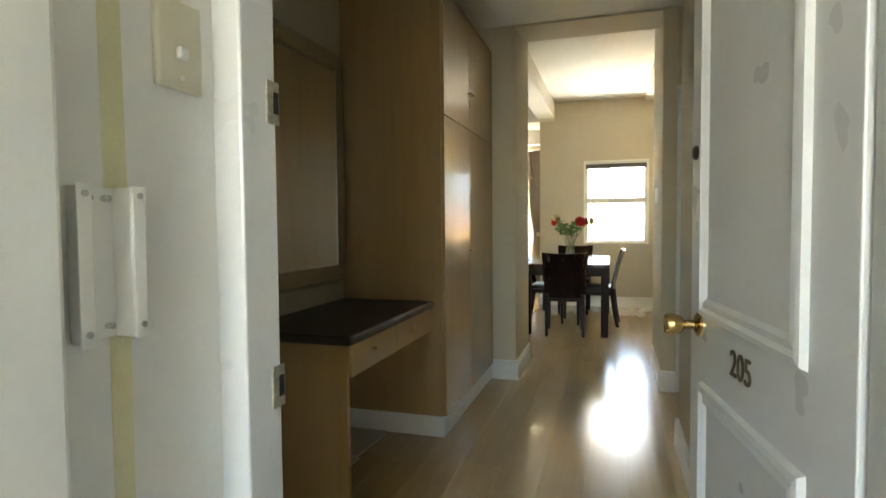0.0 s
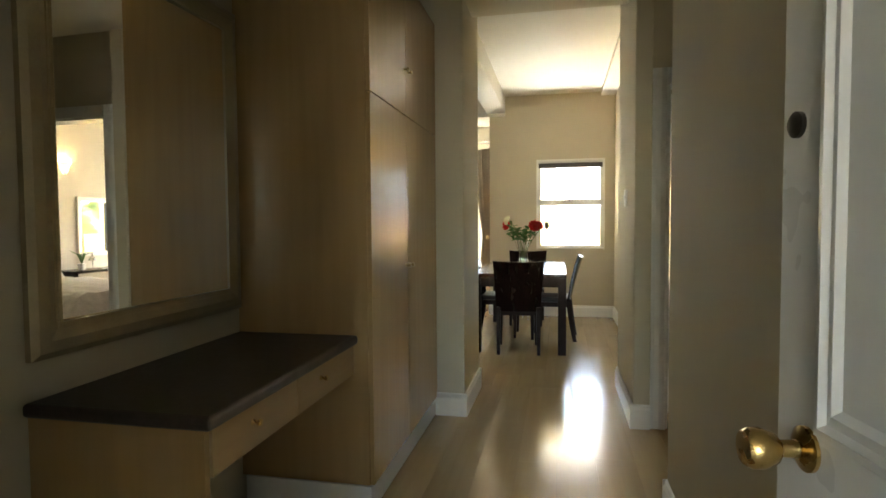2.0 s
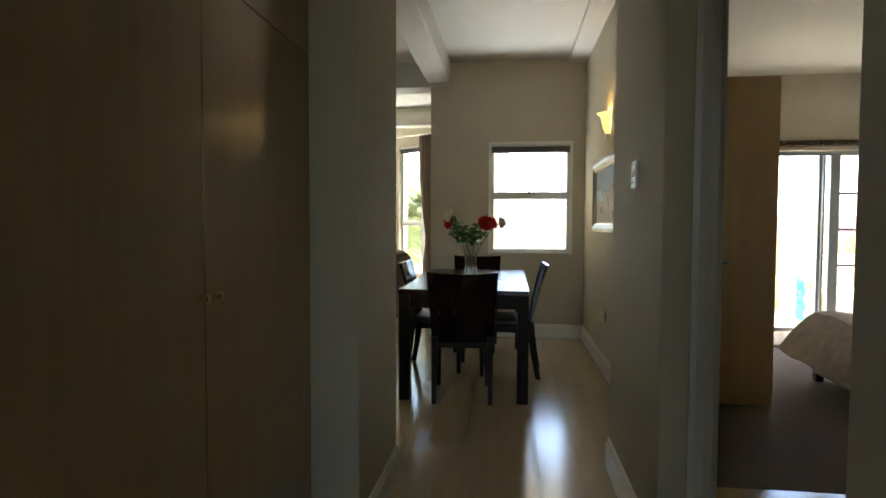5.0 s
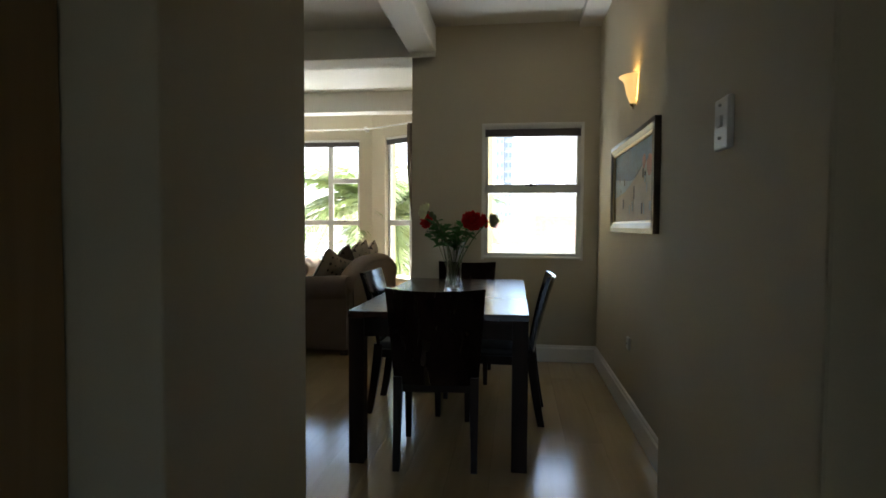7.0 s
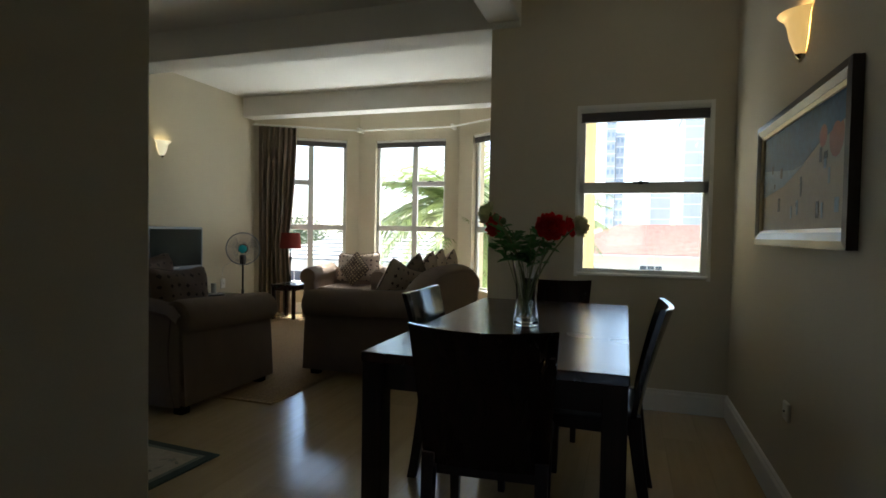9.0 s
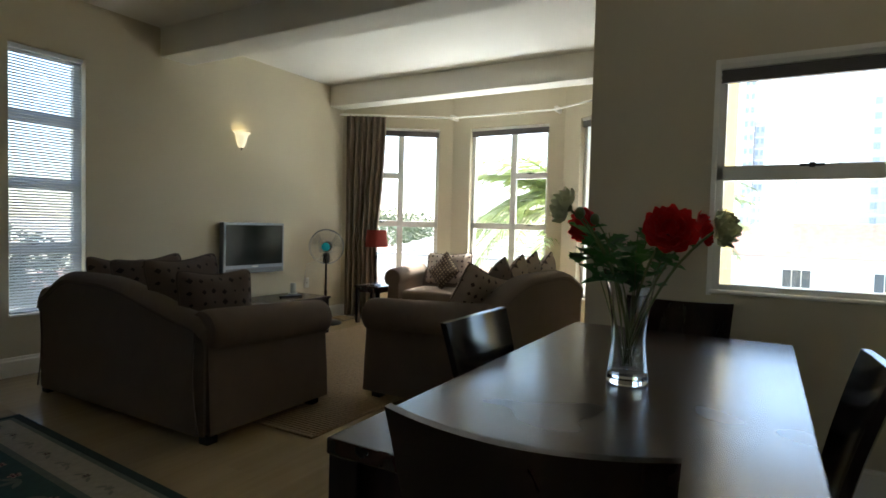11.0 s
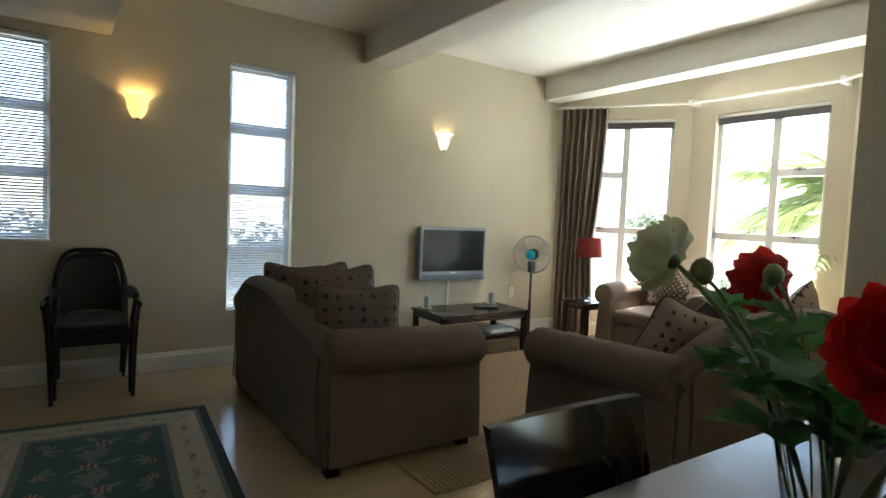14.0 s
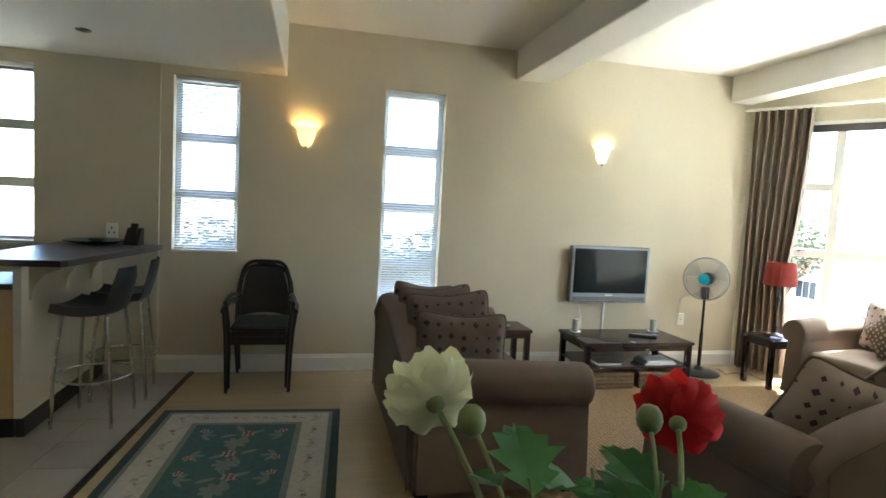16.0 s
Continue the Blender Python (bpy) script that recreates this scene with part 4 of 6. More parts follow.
# ---------- wall lamps, picture, switches ----------
def sconce(m, glow_mat, watts, col, label):
    s = thing("wall_lamp", label, "wall lamp", m, "glass wall lamps")
    # local: wall at y 0, +y into the room; half bell of glass
    bm = bmesh.new()
    prof = [(0.022, -0.075), (0.040, -0.055), (0.058, -0.01), (0.068, 0.04), (0.080, 0.068), (0.100, 0.082), (0.104, 0.086)]
    seg = 16
    rings = [[bm.verts.new((r * math.cos(a), max(0.004, r * 0.95 * math.sin(a)), z)) for a in (math.pi * k / seg for k in range(seg + 1))] for r, z in prof]
    for a, b in zip(rings, rings[1:]):
        for k in range(seg):
            bm.faces.new((a[k], a[k + 1], b[k + 1], b[k]))
    part("glass_shade", bm, glow_mat, s, "frosted half bell glass shade", True)
    part("finial", lathe([(0, -0.105), (0.008, -0.10), (0.006, -0.092), (0.014, -0.085), (0.022, -0.074), (0.0, -0.072)], 12, (0, 0.014, 0)), M_CHROME, s, "small metal finial", True)
    part("back_plate", bbox(-0.022, 0, -0.08, 0.022, 0.006, 0.03, 0.002), M_CHROME, s)
    la = new("sconce_bulb", bpy.data.lights.new("sconce_bulb", "POINT"))
    la.data.energy, la.data.color, la.data.shadow_soft_size = watts, col, 0.02
    la.parent = s
    la.matrix_basis = pose(0, 0.05, 0.03)
    return s


G_WARM = glow("warm_lit_glass", (1.0, 0.60, 0.17), 0.14)
G_PALE = glow("pale_lit_glass", (1.0, 0.88, 0.55), 0.13)
sconce(pose(W, 7.315, 1.985, 0, 0, -90), G_WARM, 0.22, (1.0, 0.6, 0.22), "lit frosted glass wall lamp with a warm yellow glow")
sconce(pose(W, 10.03, 2.025, 0, 0, -90), G_PALE, 0.11, (1.0, 0.8, 0.45), "lit frosted glass wall lamp with a pale glow")
sconce(pose(0.78, 7.72, 1.97, 0, 0, 90), G_WARM, 0.30, (1.0, 0.6, 0.22), "lit frosted glass wall lamp above the dining picture")

pic = thing("framed_picture", "wide framed beach painting with a dark frame and white mount", "picture")
py0, py1, pz0, pz1 = 7.10, 8.335, 1.135, 1.712
M_PFRAME = mat("dark_picture_frame", (0.035, 0.022, 0.016), 0.35, var=0.1)
part("frame", frame_mesh(py0, py1, pz0, pz1, 0.055, [(0, 0), (0, 0.032), (0.5, 0.036), (1.0, 0.026), (1.0, 0.006)], 0.778, -1), M_PFRAME, pic)
part("frame_slip", frame_mesh(py0 + 0.055, py1 - 0.055, pz0 + 0.055, pz1 - 0.055, 0.014, [(0, 0.004), (0, 0.024), (1, 0.018), (1, 0.004)], 0.778, -1), M_MIRRORFRAME, pic, "pale inner slip")
iy0, iy1, iz0, iz1 = py0 + 0.066, py1 - 0.066, pz0 + 0.066, pz1 - 0.066
M_SEA = mat("painted_sea", (0.05, 0.13, 0.24), 0.6, var=0.45, scale=5, fine=40)
M_SAND = mat("painted_sand", (0.36, 0.33, 0.26), 0.6, var=0.12, scale=7, fine=40)
M_FOAM = mat("painted_foam", (0.25, 0.36, 0.46), 0.6, var=0.3, scale=16)
M_PCORAL = mat("painted_coral", (0.34, 0.13, 0.10), 0.6, var=0.2, scale=30)
M_PDARK = mat("painted_dark", (0.03, 0.035, 0.04), 0.6)
part("sand", bbox(0.770, iy0, iz0, 0.7725, iy1, iz1), M_SAND, pic)
part("sea", prism([(iy0, iz1), (iy0, iz1 - 0.09), (iy0 + 0.3, iz1 - 0.14), (iy0 + 0.55, iz1 - 0.21), (iy1 - 0.35, iz0 + 0.20), (iy1, iz0 + 0.17), (iy1, iz1)], "x", 0.7690, 0.7705), M_SEA, pic)
part("foam", prism([(iy0 + 0.45, iz1 - 0.19), (iy0 + 0.6, iz1 - 0.2), (iy1, iz0 + 0.29), (iy1, iz0 + 0.16), (iy1 - 0.35, iz0 + 0.19)], "x", 0.7685, 0.7692), M_FOAM, pic)
rnd = random.Random(21)
part("painted_umbrella", lathe([(0, 0), (0.07, 0.0), (0, 0.0006)], 14), M_PCORAL, pic).matrix_basis = pose(0.7692, iy0 + 0.12, iz1 - 0.14, 0, -90)
part("painted_umbrella", lathe([(0, 0), (0.04, 0.0), (0, 0.0006)], 12), M_PCORAL, pic).matrix_basis = pose(0.7690, iy0 + 0.25, iz1 - 0.12, 0, -90)
for k in range(16):
    y, z = iy0 + 0.05 + rnd.random() * (iy1 - iy0 - 0.15), iz0 + 0.03 + rnd.random() * 0.26
    hh = rnd.uniform(0.02, 0.06)
    part("painted_mark", bbox(0.7680, y, z, 0.7686, y + rnd.uniform(0.012, 0.04), z + hh), M_PDARK if k % 3 else M_FOAM, pic)


def plate(name, m, w, h, label, category, extra):
    s = thing(name, label, category, m)
    part("plate", bbox(-w / 2, 0, -h / 2, w / 2, 0.014, h / 2, 0.005, 3), M_WHITE, s)
    for x, z, a, b in extra:
        part("rocker", bbox(x - a, 0.012, z - b, x + a, 0.020, z + b, 0.002), M_ALU if category == "switch" else M_BLACK, s)
    return s


plate("light_switch", pose(0.515, 5.50, 1.385, 0, 0, 90), 0.078, 0.108, "white plastic light switch with a small toggle on the pier", "switch", [(0, 0.004, 0.012, 0.012), (0, -0.030, 0.004, 0.003), (0, 0.038, 0.003, 0.003)])
plate("wall_socket", pose(0.78, 7.76, 0.46, 0, 0, 90), 0.075, 0.075, "white wall socket low on the dining wall", "socket", [(0.0, 0.0, 0.004, 0.004)])
plate("wall_socket", pose(W, 11.02, 0.47, 0, 0, -90), 0.08, 0.12, "white wall socket with a plugged-in fan cable", "socket", [(0.0, 0.0, 0.004, 0.004)])
plate("wall_socket", pose(W + 0.03, 5.87, 1.15, 0, 0, -90), 0.085, 0.115, "white kitchen wall socket above the bar", "socket", [(0.0, 0.02, 0.005, 0.008), (-0.018, -0.015, 0.004, 0.008), (0.018, -0.015, 0.004, 0.008)])

# ---------- living room: sofas ----------
def loft(rings, bm=None, cap=True):
    bm = bm or bmesh.new()
    vs = [[bm.verts.new(p) for p in r] for r in rings]
    n = len(vs[0])
    for a, b in zip(vs, vs[1:]):
        for k in range(n):
            bm.faces.new((a[k], a[(k + 1) % n], b[(k + 1) % n], b[k]))
    if cap:
        bm.faces.new(vs[0][::-1])
        bm.faces.new(vs[-1])
    return bm


def arm_mesh(x_in, sgn, y0, y1, top=0.685):
    """A rolled arm: a scroll over a panel that flares at its foot. sgn: +1 for the arm at +x."""
    r = 0.115
    zc = top - r
    prof = [(0.02, 0.055), (0.185, 0.055), (0.175, 0.25), (0.165, zc - r * 0.75)]
    cx = 0.115
    for k in range(15):
        a = radians(-50 + 260 * k / 14)
        prof.append((cx + r * math.cos(a), zc + r * math.sin(a)))
    prof.append((0.02, zc - r * 0.6))
    cen = Vector((0.11, 0.4))
    rings = []
    for y, sc in ((y0, 0.90), (y0 + 0.012, 0.965), (y0 + 0.035, 1.0), (y1 - 0.05, 1.0), (y1 - 0.02, 0.975), (y1 - 0.006, 0.93), (y1, 0.86)):
        ring = []
        for x, z in prof:
            px_, pz_ = (x, z) if z < 0.3 else (cen.x + (x - cen.x) * sc, zc + (z - zc) * sc)
            slope = 0.035 * (1 - (y - y0) / (y1 - y0)) if z > 0.3 else 0
            ring.append((x_in + sgn * px_, y, pz_ + slope))
        rings.append(ring if sgn < 0 else ring[::-1])
    return loft(rings)


def hump(u, shift, full=0.0):
    """The back's outline, 0 at the arms and 1 on its broad top, which lies nearer one arm by shift; full bulges the shoulders."""
    a, b = shift - 0.20, shift + 0.20
    d = (a - u) / (a + 1.0) if u < a else ((u - b) / (1.0 - b) if u > b else 0.0)
    d = min(1.0, d)
    return (1 - full) * (0.5 + 0.5 * math.cos(math.pi * d ** 0.9)) + full * (1 - d ** 2.2)


def camel_back(w, rise, low, y_out, thick, foot_z=0.05, lean=0.05, shift=0.0, full=0.0):
    """The sofa's back: a broad hump that falls to the arms, with a rolled top."""
    n = 28
    rings = []
    for i in range(n + 1):
        u = -1 + 2 * i / n
        x = u * w / 2
        h = low + (rise - low) * hump(u, shift, full) - (0.05 * max(0, abs(u) - 0.93) / 0.07)
        end = 1 - 0.25 * max(0, abs(u) - 0.94) / 0.06
        t = thick * end
        yo = y_out + (thick - t) / 2
        ring = [(x, yo, foot_z), (x, yo, h - 0.10), (x, yo - lean * 0.3, h - 0.05)]
        for k in range(9):
            a = math.pi - math.pi * k / 8
            ring.append((x, yo + t / 2 - lean * 0.3 + (t / 2 + 0.01) * math.cos(a), h - 0.05 + 0.05 * math.sin(a)))
        ring += [(x, yo + t, h - 0.12), (x, yo + t + 0.03, 0.40), (x, yo + t + 0.03, foot_z)]
        rings.append(ring)
    return loft(rings)


def sofa(name, m, w, d, seats, label, category, rise=0.82, low=0.62, arm_top=0.685, shift=0.0, full=0.0):
    """Local: back at y 0, front at y d, x centred."""
    s = thing(name, label, category, m)
    part("backrest", camel_back(w - 0.10, rise, low, 0.0, 0.15, shift=shift, full=full), M_SOFA, s, smooth=True)
    part("base", bbox(-w / 2 + 0.16, 0.10, 0.055, w / 2 - 0.16, d - 0.04, 0.30, 0.02), M_SOFA, s, smooth=True)
    for sgn in (-1, 1):
        part("arm", arm_mesh(sgn * (w / 2 - 0.20), sgn, 0.035, d, arm_top), M_SOFA, s, smooth=True)
    inner = w - 0.38
    for k in range(seats):
        x0 = -inner / 2 + inner * k / seats
        cu = bbox(x0 + 0.004, 0.17, 0.30, x0 + inner / seats - 0.004, d - 0.02, 0.44, 0.045, 4)
        part("seat_cushion", cu, M_SOFA, s, smooth=True)
    # the seam runs down beside each arm in an S and over the back under its rolled top
    pts = []
    for i in range(25):
        u = -0.95 + 1.90 * i / 24
        h = low + (rise - low) * hump(u, shift, full)
        pts.append((u * (w - 0.10) / 2, -0.006, h - 0.07))
    xe = 0.95 * (w - 0.10) / 2

    def side(sgn):
        return [(sgn * (xe - 0.035 * math.sin(math.pi * t) + 0.03 * t), -0.005, pts[0][2] - 0.02 - (pts[0][2] - 0.08) * t) for t in [k / 10 for k in range(1, 11)]]
    part("piping", tube(side(-1)[::-1] + pts + side(1), 0.005, 6), M_PIPING, s, "dark piping along the back")
    for x in (-w / 2 + 0.07, w / 2 - 0.07):
        for y in (0.06, d - 0.10):
            part("foot", bbox(x - 0.035, y - 0.03, 0, x + 0.035, y + 0.04, 0.058, 0.006), M_WENGEZ, s, "dark wooden foot")
    return s


def pillow(m, w, h, t, material, label, seed=0, trim=True):
    """A scatter cushion in local x, z with its thickness along y; its corners pointed."""
    rnd = random.Random(seed)
    c = thing("cushion", label, "cushion", m, "scatter cushions")
    n = 14
    grid = {}
    bm = bmesh.new()
    for side in (1, -1):
        for i in range(n + 1):
            for j in range(n + 1):
                u, v = -1 + 2 * i / n, -1 + 2 * j / n
                if side < 0 and (i in (0, n) or j in (0, n)):
                    grid[side, i, j] = grid[1, i, j]
                    continue
                pinch_u = 1 - 0.09 * (1 - v * v) ** 1.3
                pinch_v = 1 - 0.09 * (1 - u * u) ** 1.3
                th = t / 2 * (1 - u ** 4) ** 0.6 * (1 - v ** 4) ** 0.6
                crease = 0.05 * t * math.sin(7 * u + seed) * math.sin(6 * v + 2 * seed)
                x, z = u * w / 2 * (pinch_u if abs(u) > 0.01 else 1), v * h / 2 * pinch_v
                sag = -0.05 * h * (1 - u * u) ** 1.5 * (1 + v) / 2
                ear = 1 - 0.10 * (u * v) ** 4
                grid[side, i, j] = bm.verts.new((x * ear, side * (th + crease * (th / (t / 2))), (z + sag) * ear))
    for side in (1, -1):
        for i in range(n):
            for j in range(n):
                q = [grid[side, i, j], grid[side, i + 1, j], grid[side, i + 1, j + 1], grid[side, i, j + 1]]
                bm.faces.new(q if side > 0 else q[::-1])
    rim = [grid[1, i, 0].co.copy() for i in range(n)] + [grid[1, n, j].co.copy() for j in range(n)] + [grid[1, n - i, n].co.copy() for i in range(n)] + [grid[1, 0, n - j].co.copy() for j in range(n)]
    part("cover", bm, material, c, smooth=True)
    if trim:
        part("piping", tube(rim, 0.006, 6, closed=True), M_PIPING, c, "dark brown piping", True)
    return c


sofa("sofa", pose(-3.315, 7.895, 0), 1.78, 0.94, 2, "taupe fabric two-seat sofa with rolled arms and humped back", "sofa", rise=0.845, low=0.675, shift=-0.33, full=0.25)
sofa("sofa", pose(-1.37, 10.06, 0, 0, 0, 90), 2.03, 0.95, 2, "taupe fabric sofa standing with its back to the dining table", "sofa", rise=0.865, low=0.675, shift=0.0, full=1.0)
sofa("armchair", pose(-3.36, 12.25, 0, 0, 0, 188), 1.10, 0.84, 1, "taupe fabric armchair with rolled arms in the bay", "armchair", rise=0.76)

# cushions on the first sofa: one leaning on the next, all turned towards the dining table
for k, (x, y, z, rz, tilt, ry_, w_, h_) in enumerate(((-3.66, 8.17, 0.715, -86, 16, -5, 0.46, 0.46), (-3.36, 8.20, 0.74, -90, 14, 4, 0.50, 0.46), (-3.02, 8.20, 0.755, -88, 11, 3, 0.53, 0.46), (-2.74, 8.20, 0.70, -91, 8, -2, 0.53, 0.43))):
    pillow(pose(x, y, z, tilt, ry_, rz), w_, h_, 0.17, M_CUSH, "brown scatter cushion with dark spots leaning on the sofa", k)
pillow(pose(-3.85, 8.42, 0.66, 18, 0, -70), 0.40, 0.40, 0.12, M_CUSHD, "lattice patterned scatter cushion at the sofa's far end", 9)
# on the second sofa: corners up along its back
for k, (x, y, z, rz, roll, w_, h_, cloth) in enumerate(((-1.68, 9.56, 0.70, 74, 17, 0.56, 0.42, M_CUSHP), (-1.66, 9.80, 0.72, 84, 42, 0.42, 0.42, M_CUSH), (-1.63, 10.06, 0.735, 94, 40, 0.42, 0.42, M_CUSHP), (-1.64, 10.36, 0.745, 86, 46, 0.42, 0.42, M_CUSHP), (-1.62, 10.68, 0.735, 96, 42, 0.42, 0.42, M_CUSHP))):
    pillow(pose(x, y, z, 20, roll, rz), w_, h_, 0.15, cloth, "brown scatter cushion standing on a corner" if cloth is M_CUSH else "pale scatter cushion with dark spots leaning on the sofa's back", 20 + k)
pillow(pose(-3.30, 11.98, 0.68, 18, 2, 188), 0.62, 0.42, 0.15, M_CUSHP, "wide pale spotted cushion with dark piping on the armchair", 31)
pillow(pose(-3.29, 11.84, 0.66, 22, 45, 188), 0.36, 0.36, 0.11, M_CUSHD, "lattice patterned cushion standing on its corner on the armchair", 32)

# ---------- television corner ----------
tv = thing("television", "silver framed flat television hung on the wall", "television")
part("cabinet", bbox(W + 0.03, 9.75, 0.645, W + 0.10, 10.56, 1.178, 0.012, 3), M_SILVER, tv, "silver plastic frame")
part("screen", bbox(W + 0.098, 9.778, 0.735, W + 0.1035, 10.532, 1.152, 0.002), M_SCREEN, tv, "dark blank screen")
part("speaker_grille", bbox(W + 0.098, 9.78, 0.660, W + 0.1025, 10.53, 0.700, 0.002), mat("grey_grille", (0.12, 0.13, 0.15), 0.5), tv)
part("brand_bar", bbox(W + 0.100, 10.115, 0.712, W + 0.1032, 10.19, 0.722), M_ALU, tv)
part("wall_mount", bbox(W, 10.05, 0.75, W + 0.03, 10.45, 1.02, 0.003), M_BLACK, tv)
cn = thing("cable_trunk", "white plastic cable trunking under the television", "cable trunk")
part("trunk", bbox(W, 10.145, 0.145, W + 0.016, 10.168, 0.63, 0.003), M_WHITE, cn)
cb = thing("television_cable", "thin grey cable hanging below the television", "cable")
part("cable", tube(stem_path((W + 0.05, 9.87, 0.63), (W + 0.14, 9.87, 0.425), (-0.05, 0.03, 0.0)), 0.003, 6), M_ALU, cb)


def low_table(name, x0, x1, y0, y1, top, label, shelf=None, leg=0.045, category="table", overhang=0.0):
    t = thing(name, label, category)
    part("tabletop", bbox(x0, y0, top - 0.025, x1, y1, top, 0.003), M_WENGE, t)
    o = 0.012
    for x in (x0 + o, x1 - o - leg):
        for y in (y0 + o, y1 - o - leg):
            part("leg", bbox(x, y, 0, x + leg, y + leg, top - 0.025, 0.002), M_WENGEZ, t)
    part("apron", bbox(x1 - o - 0.022, y0 + o + leg, top - 0.075, x1 - o - 0.004, y1 - o - leg, top - 0.025), M_WENGE, t)
    part("apron", bbox(x0 + o + leg, y0 + o + 0.004, top - 0.075, x1 - o - leg, y0 + o + 0.022, top - 0.025), M_WENGE, t)
    if shelf:
        part("shelf", bbox(x0 + o + 0.005, y0 + o + 0.005, shelf - 0.02, x1 - o - 0.005, y1 - o - 0.005, shelf, 0.002), M_WENGE, t)
    return t


TVX0, TVX1, TVY0, TVY1, TVZ = -4.56, -4.02, 9.63, 10.66, 0.405
tvt = low_table("tv_table", TVX0, TVX1, TVY0, TVY1, TVZ, "low dark wooden table with a shelf and wicker baskets", 0.20)
M_WICK = mat("wicker", (0.17, 0.11, 0.06), 0.85, var=0.4, scale=50, fine=160, bump=0.9, bump_dist=0.006)
for y0, y1 in ((9.72, 10.12), (10.16, 10.57)):
    bk = thing("wicker_basket", "brown woven wicker basket under the low table", "basket", None, "baskets under the low table")
    part("body", bbox(TVX0 + 0.06, y0, 0.0, TVX1 - 0.03, y1, 0.145, 0.012), M_WICK, bk)
    for k in range(4):
        z = 0.025 + 0.032 * k
        part("weave_band", tube([(TVX1 - 0.027, y0 + 0.01, z), (TVX1 - 0.025, (y0 + y1) / 2, z + 0.002), (TVX1 - 0.027, y1 - 0.01, z)], 0.007, 6), M_WICK, bk)
M_PAPER = mat("printed_paper", (0.45, 0.50, 0.58), 0.5, var=0.3, scale=14)
M_PAPER2 = mat("white_paper", (0.75, 0.75, 0.72), 0.6, var=0.08)
for k, (x, y, wv, hv) in enumerate(((-4.16, 9.78, 0.22, 0.02), (-4.15, 10.22, 0.30, 0.016), (-4.15, 10.24, 0.26, 0.016))):
    z = 0.2015 + (0.0165 if k == 2 else 0)
    bkx = thing("magazine", "flat magazine lying on the table shelf", "magazine", None, "magazines")
    part("pages", bbox(x - 0.10, y, z, x + 0.09, y + wv, z + hv - 0.0025, 0.001), M_PAPER2, bkx)
    part("cover", bbox(x - 0.10, y, z + hv - 0.0025, x + 0.09, y + wv, z + hv, 0.0008), M_PAPER if k else M_BLACK, bkx)
for y in (9.74, 10.53):
    cd = thing("candle_jar", "grey green pillar candle on a small saucer", "candle", pose(-4.45, y, TVZ + 0.0005), "candles on the low table")
    part("saucer", lathe([(0, 0), (0.045, 0), (0.052, 0.008), (0.04, 0.006), (0, 0.006)], 20), M_ALU, cd, smooth=True)
    part("candle", lathe([(0, 0.006), (0.030, 0.006), (0.030, 0.115), (0.026, 0.118), (0, 0.112)], 20), mat("candle_wax", (0.36, 0.38, 0.36), 0.55, var=0.1), cd, smooth=True)
for k, (x, y, rz) in enumerate(((-4.27, 10.27, 70), (-4.24, 10.33, 62), (-4.29, 10.38, 80))):
    rc = thing("remote_control", "remote control lying on the low table", "remote control", pose(x, y, TVZ + 0.0005, 0, 0, rz), "remote controls")
    part("case", bbox(-0.085, -0.022, 0, 0.085, 0.022, 0.018, 0.006), M_BLACK if k < 2 else M_SILVER, rc)
    part("keypad", bbox(-0.06, -0.015, 0.0175, 0.04, 0.015, 0.0195, 0.001), M_SILVER if k < 2 else M_BLACK, rc)

# pedestal fan
fan = thing("pedestal_fan", "black pedestal fan with a wire cage and a cyan hub", "fan", pose(-4.46, 11.07, 0))
part("base", lathe([(0, 0), (0.19, 0), (0.195, 0.012), (0.17, 0.028), (0.05, 0.04), (0.028, 0.07), (0, 0.07)], 32), M_BLACK, fan, smooth=True)
part("pole", tube([(0, 0, 0.06), (0, 0, 0.40)], 0.017, 14), M_BLACK, fan, smooth=True)
part("pole", tube([(0, 0, 0.38), (0, 0, 0.80)], 0.012, 14), M_BLACK, fan, smooth=True)
part("control_box", bbox(-0.03, -0.03, 0.72, 0.03, 0.03, 0.84, 0.01), M_BLACK, fan)
ry, rzf = 0, -55      # the fan looks towards the dining table
fm = pose(0, 0, 0.915, 0, 0, rzf) @ pose(0, 0, 0, 0, 90, 0)    # local +z of the head is its way of blowing
mt = part("motor", lathe([(0, -0.15), (0.05, -0.145), (0.062, -0.09), (0.06, -0.03), (0.03, -0.02), (0, -0.02)], 20), M_BLACK, fan, smooth=True)
mt.matrix_basis = fm
R = 0.205
cage = bmesh.new()
for zz, rr in ((0.0, R), (0.045, R * 0.97), (-0.045, R * 0.97)):
    tube([(rr * math.cos(a), rr * math.sin(a), zz) for a in (2 * math.pi * k / 40 for k in range(40))], 0.003, 5, cage, closed=True)
for k in range(44):
    a = 2 * math.pi * k / 44
    for sgn in (1, -1):
        pts = [(r * math.cos(a + 0.25 * (1 - r / R) * sgn), r * math.sin(a + 0.25 * (1 - r / R) * sgn), sgn * (0.075 - 0.03 * (r / R) ** 2 - 0.045 * (r / R) ** 8)) for r in (0.035, 0.08, 0.13, 0.17, 0.195, R)]
        tube(pts, 0.0021, 4, cage)
part("cage", cage, M_SILVER, fan).matrix_basis = fm
M_BLADE = mat("smoky_clear_blade", (0.10, 0.12, 0.13), 0.2, var=0.05)
M_BLADE.node_tree.nodes["Principled BSDF"].inputs["Alpha"].default_value = 0.10
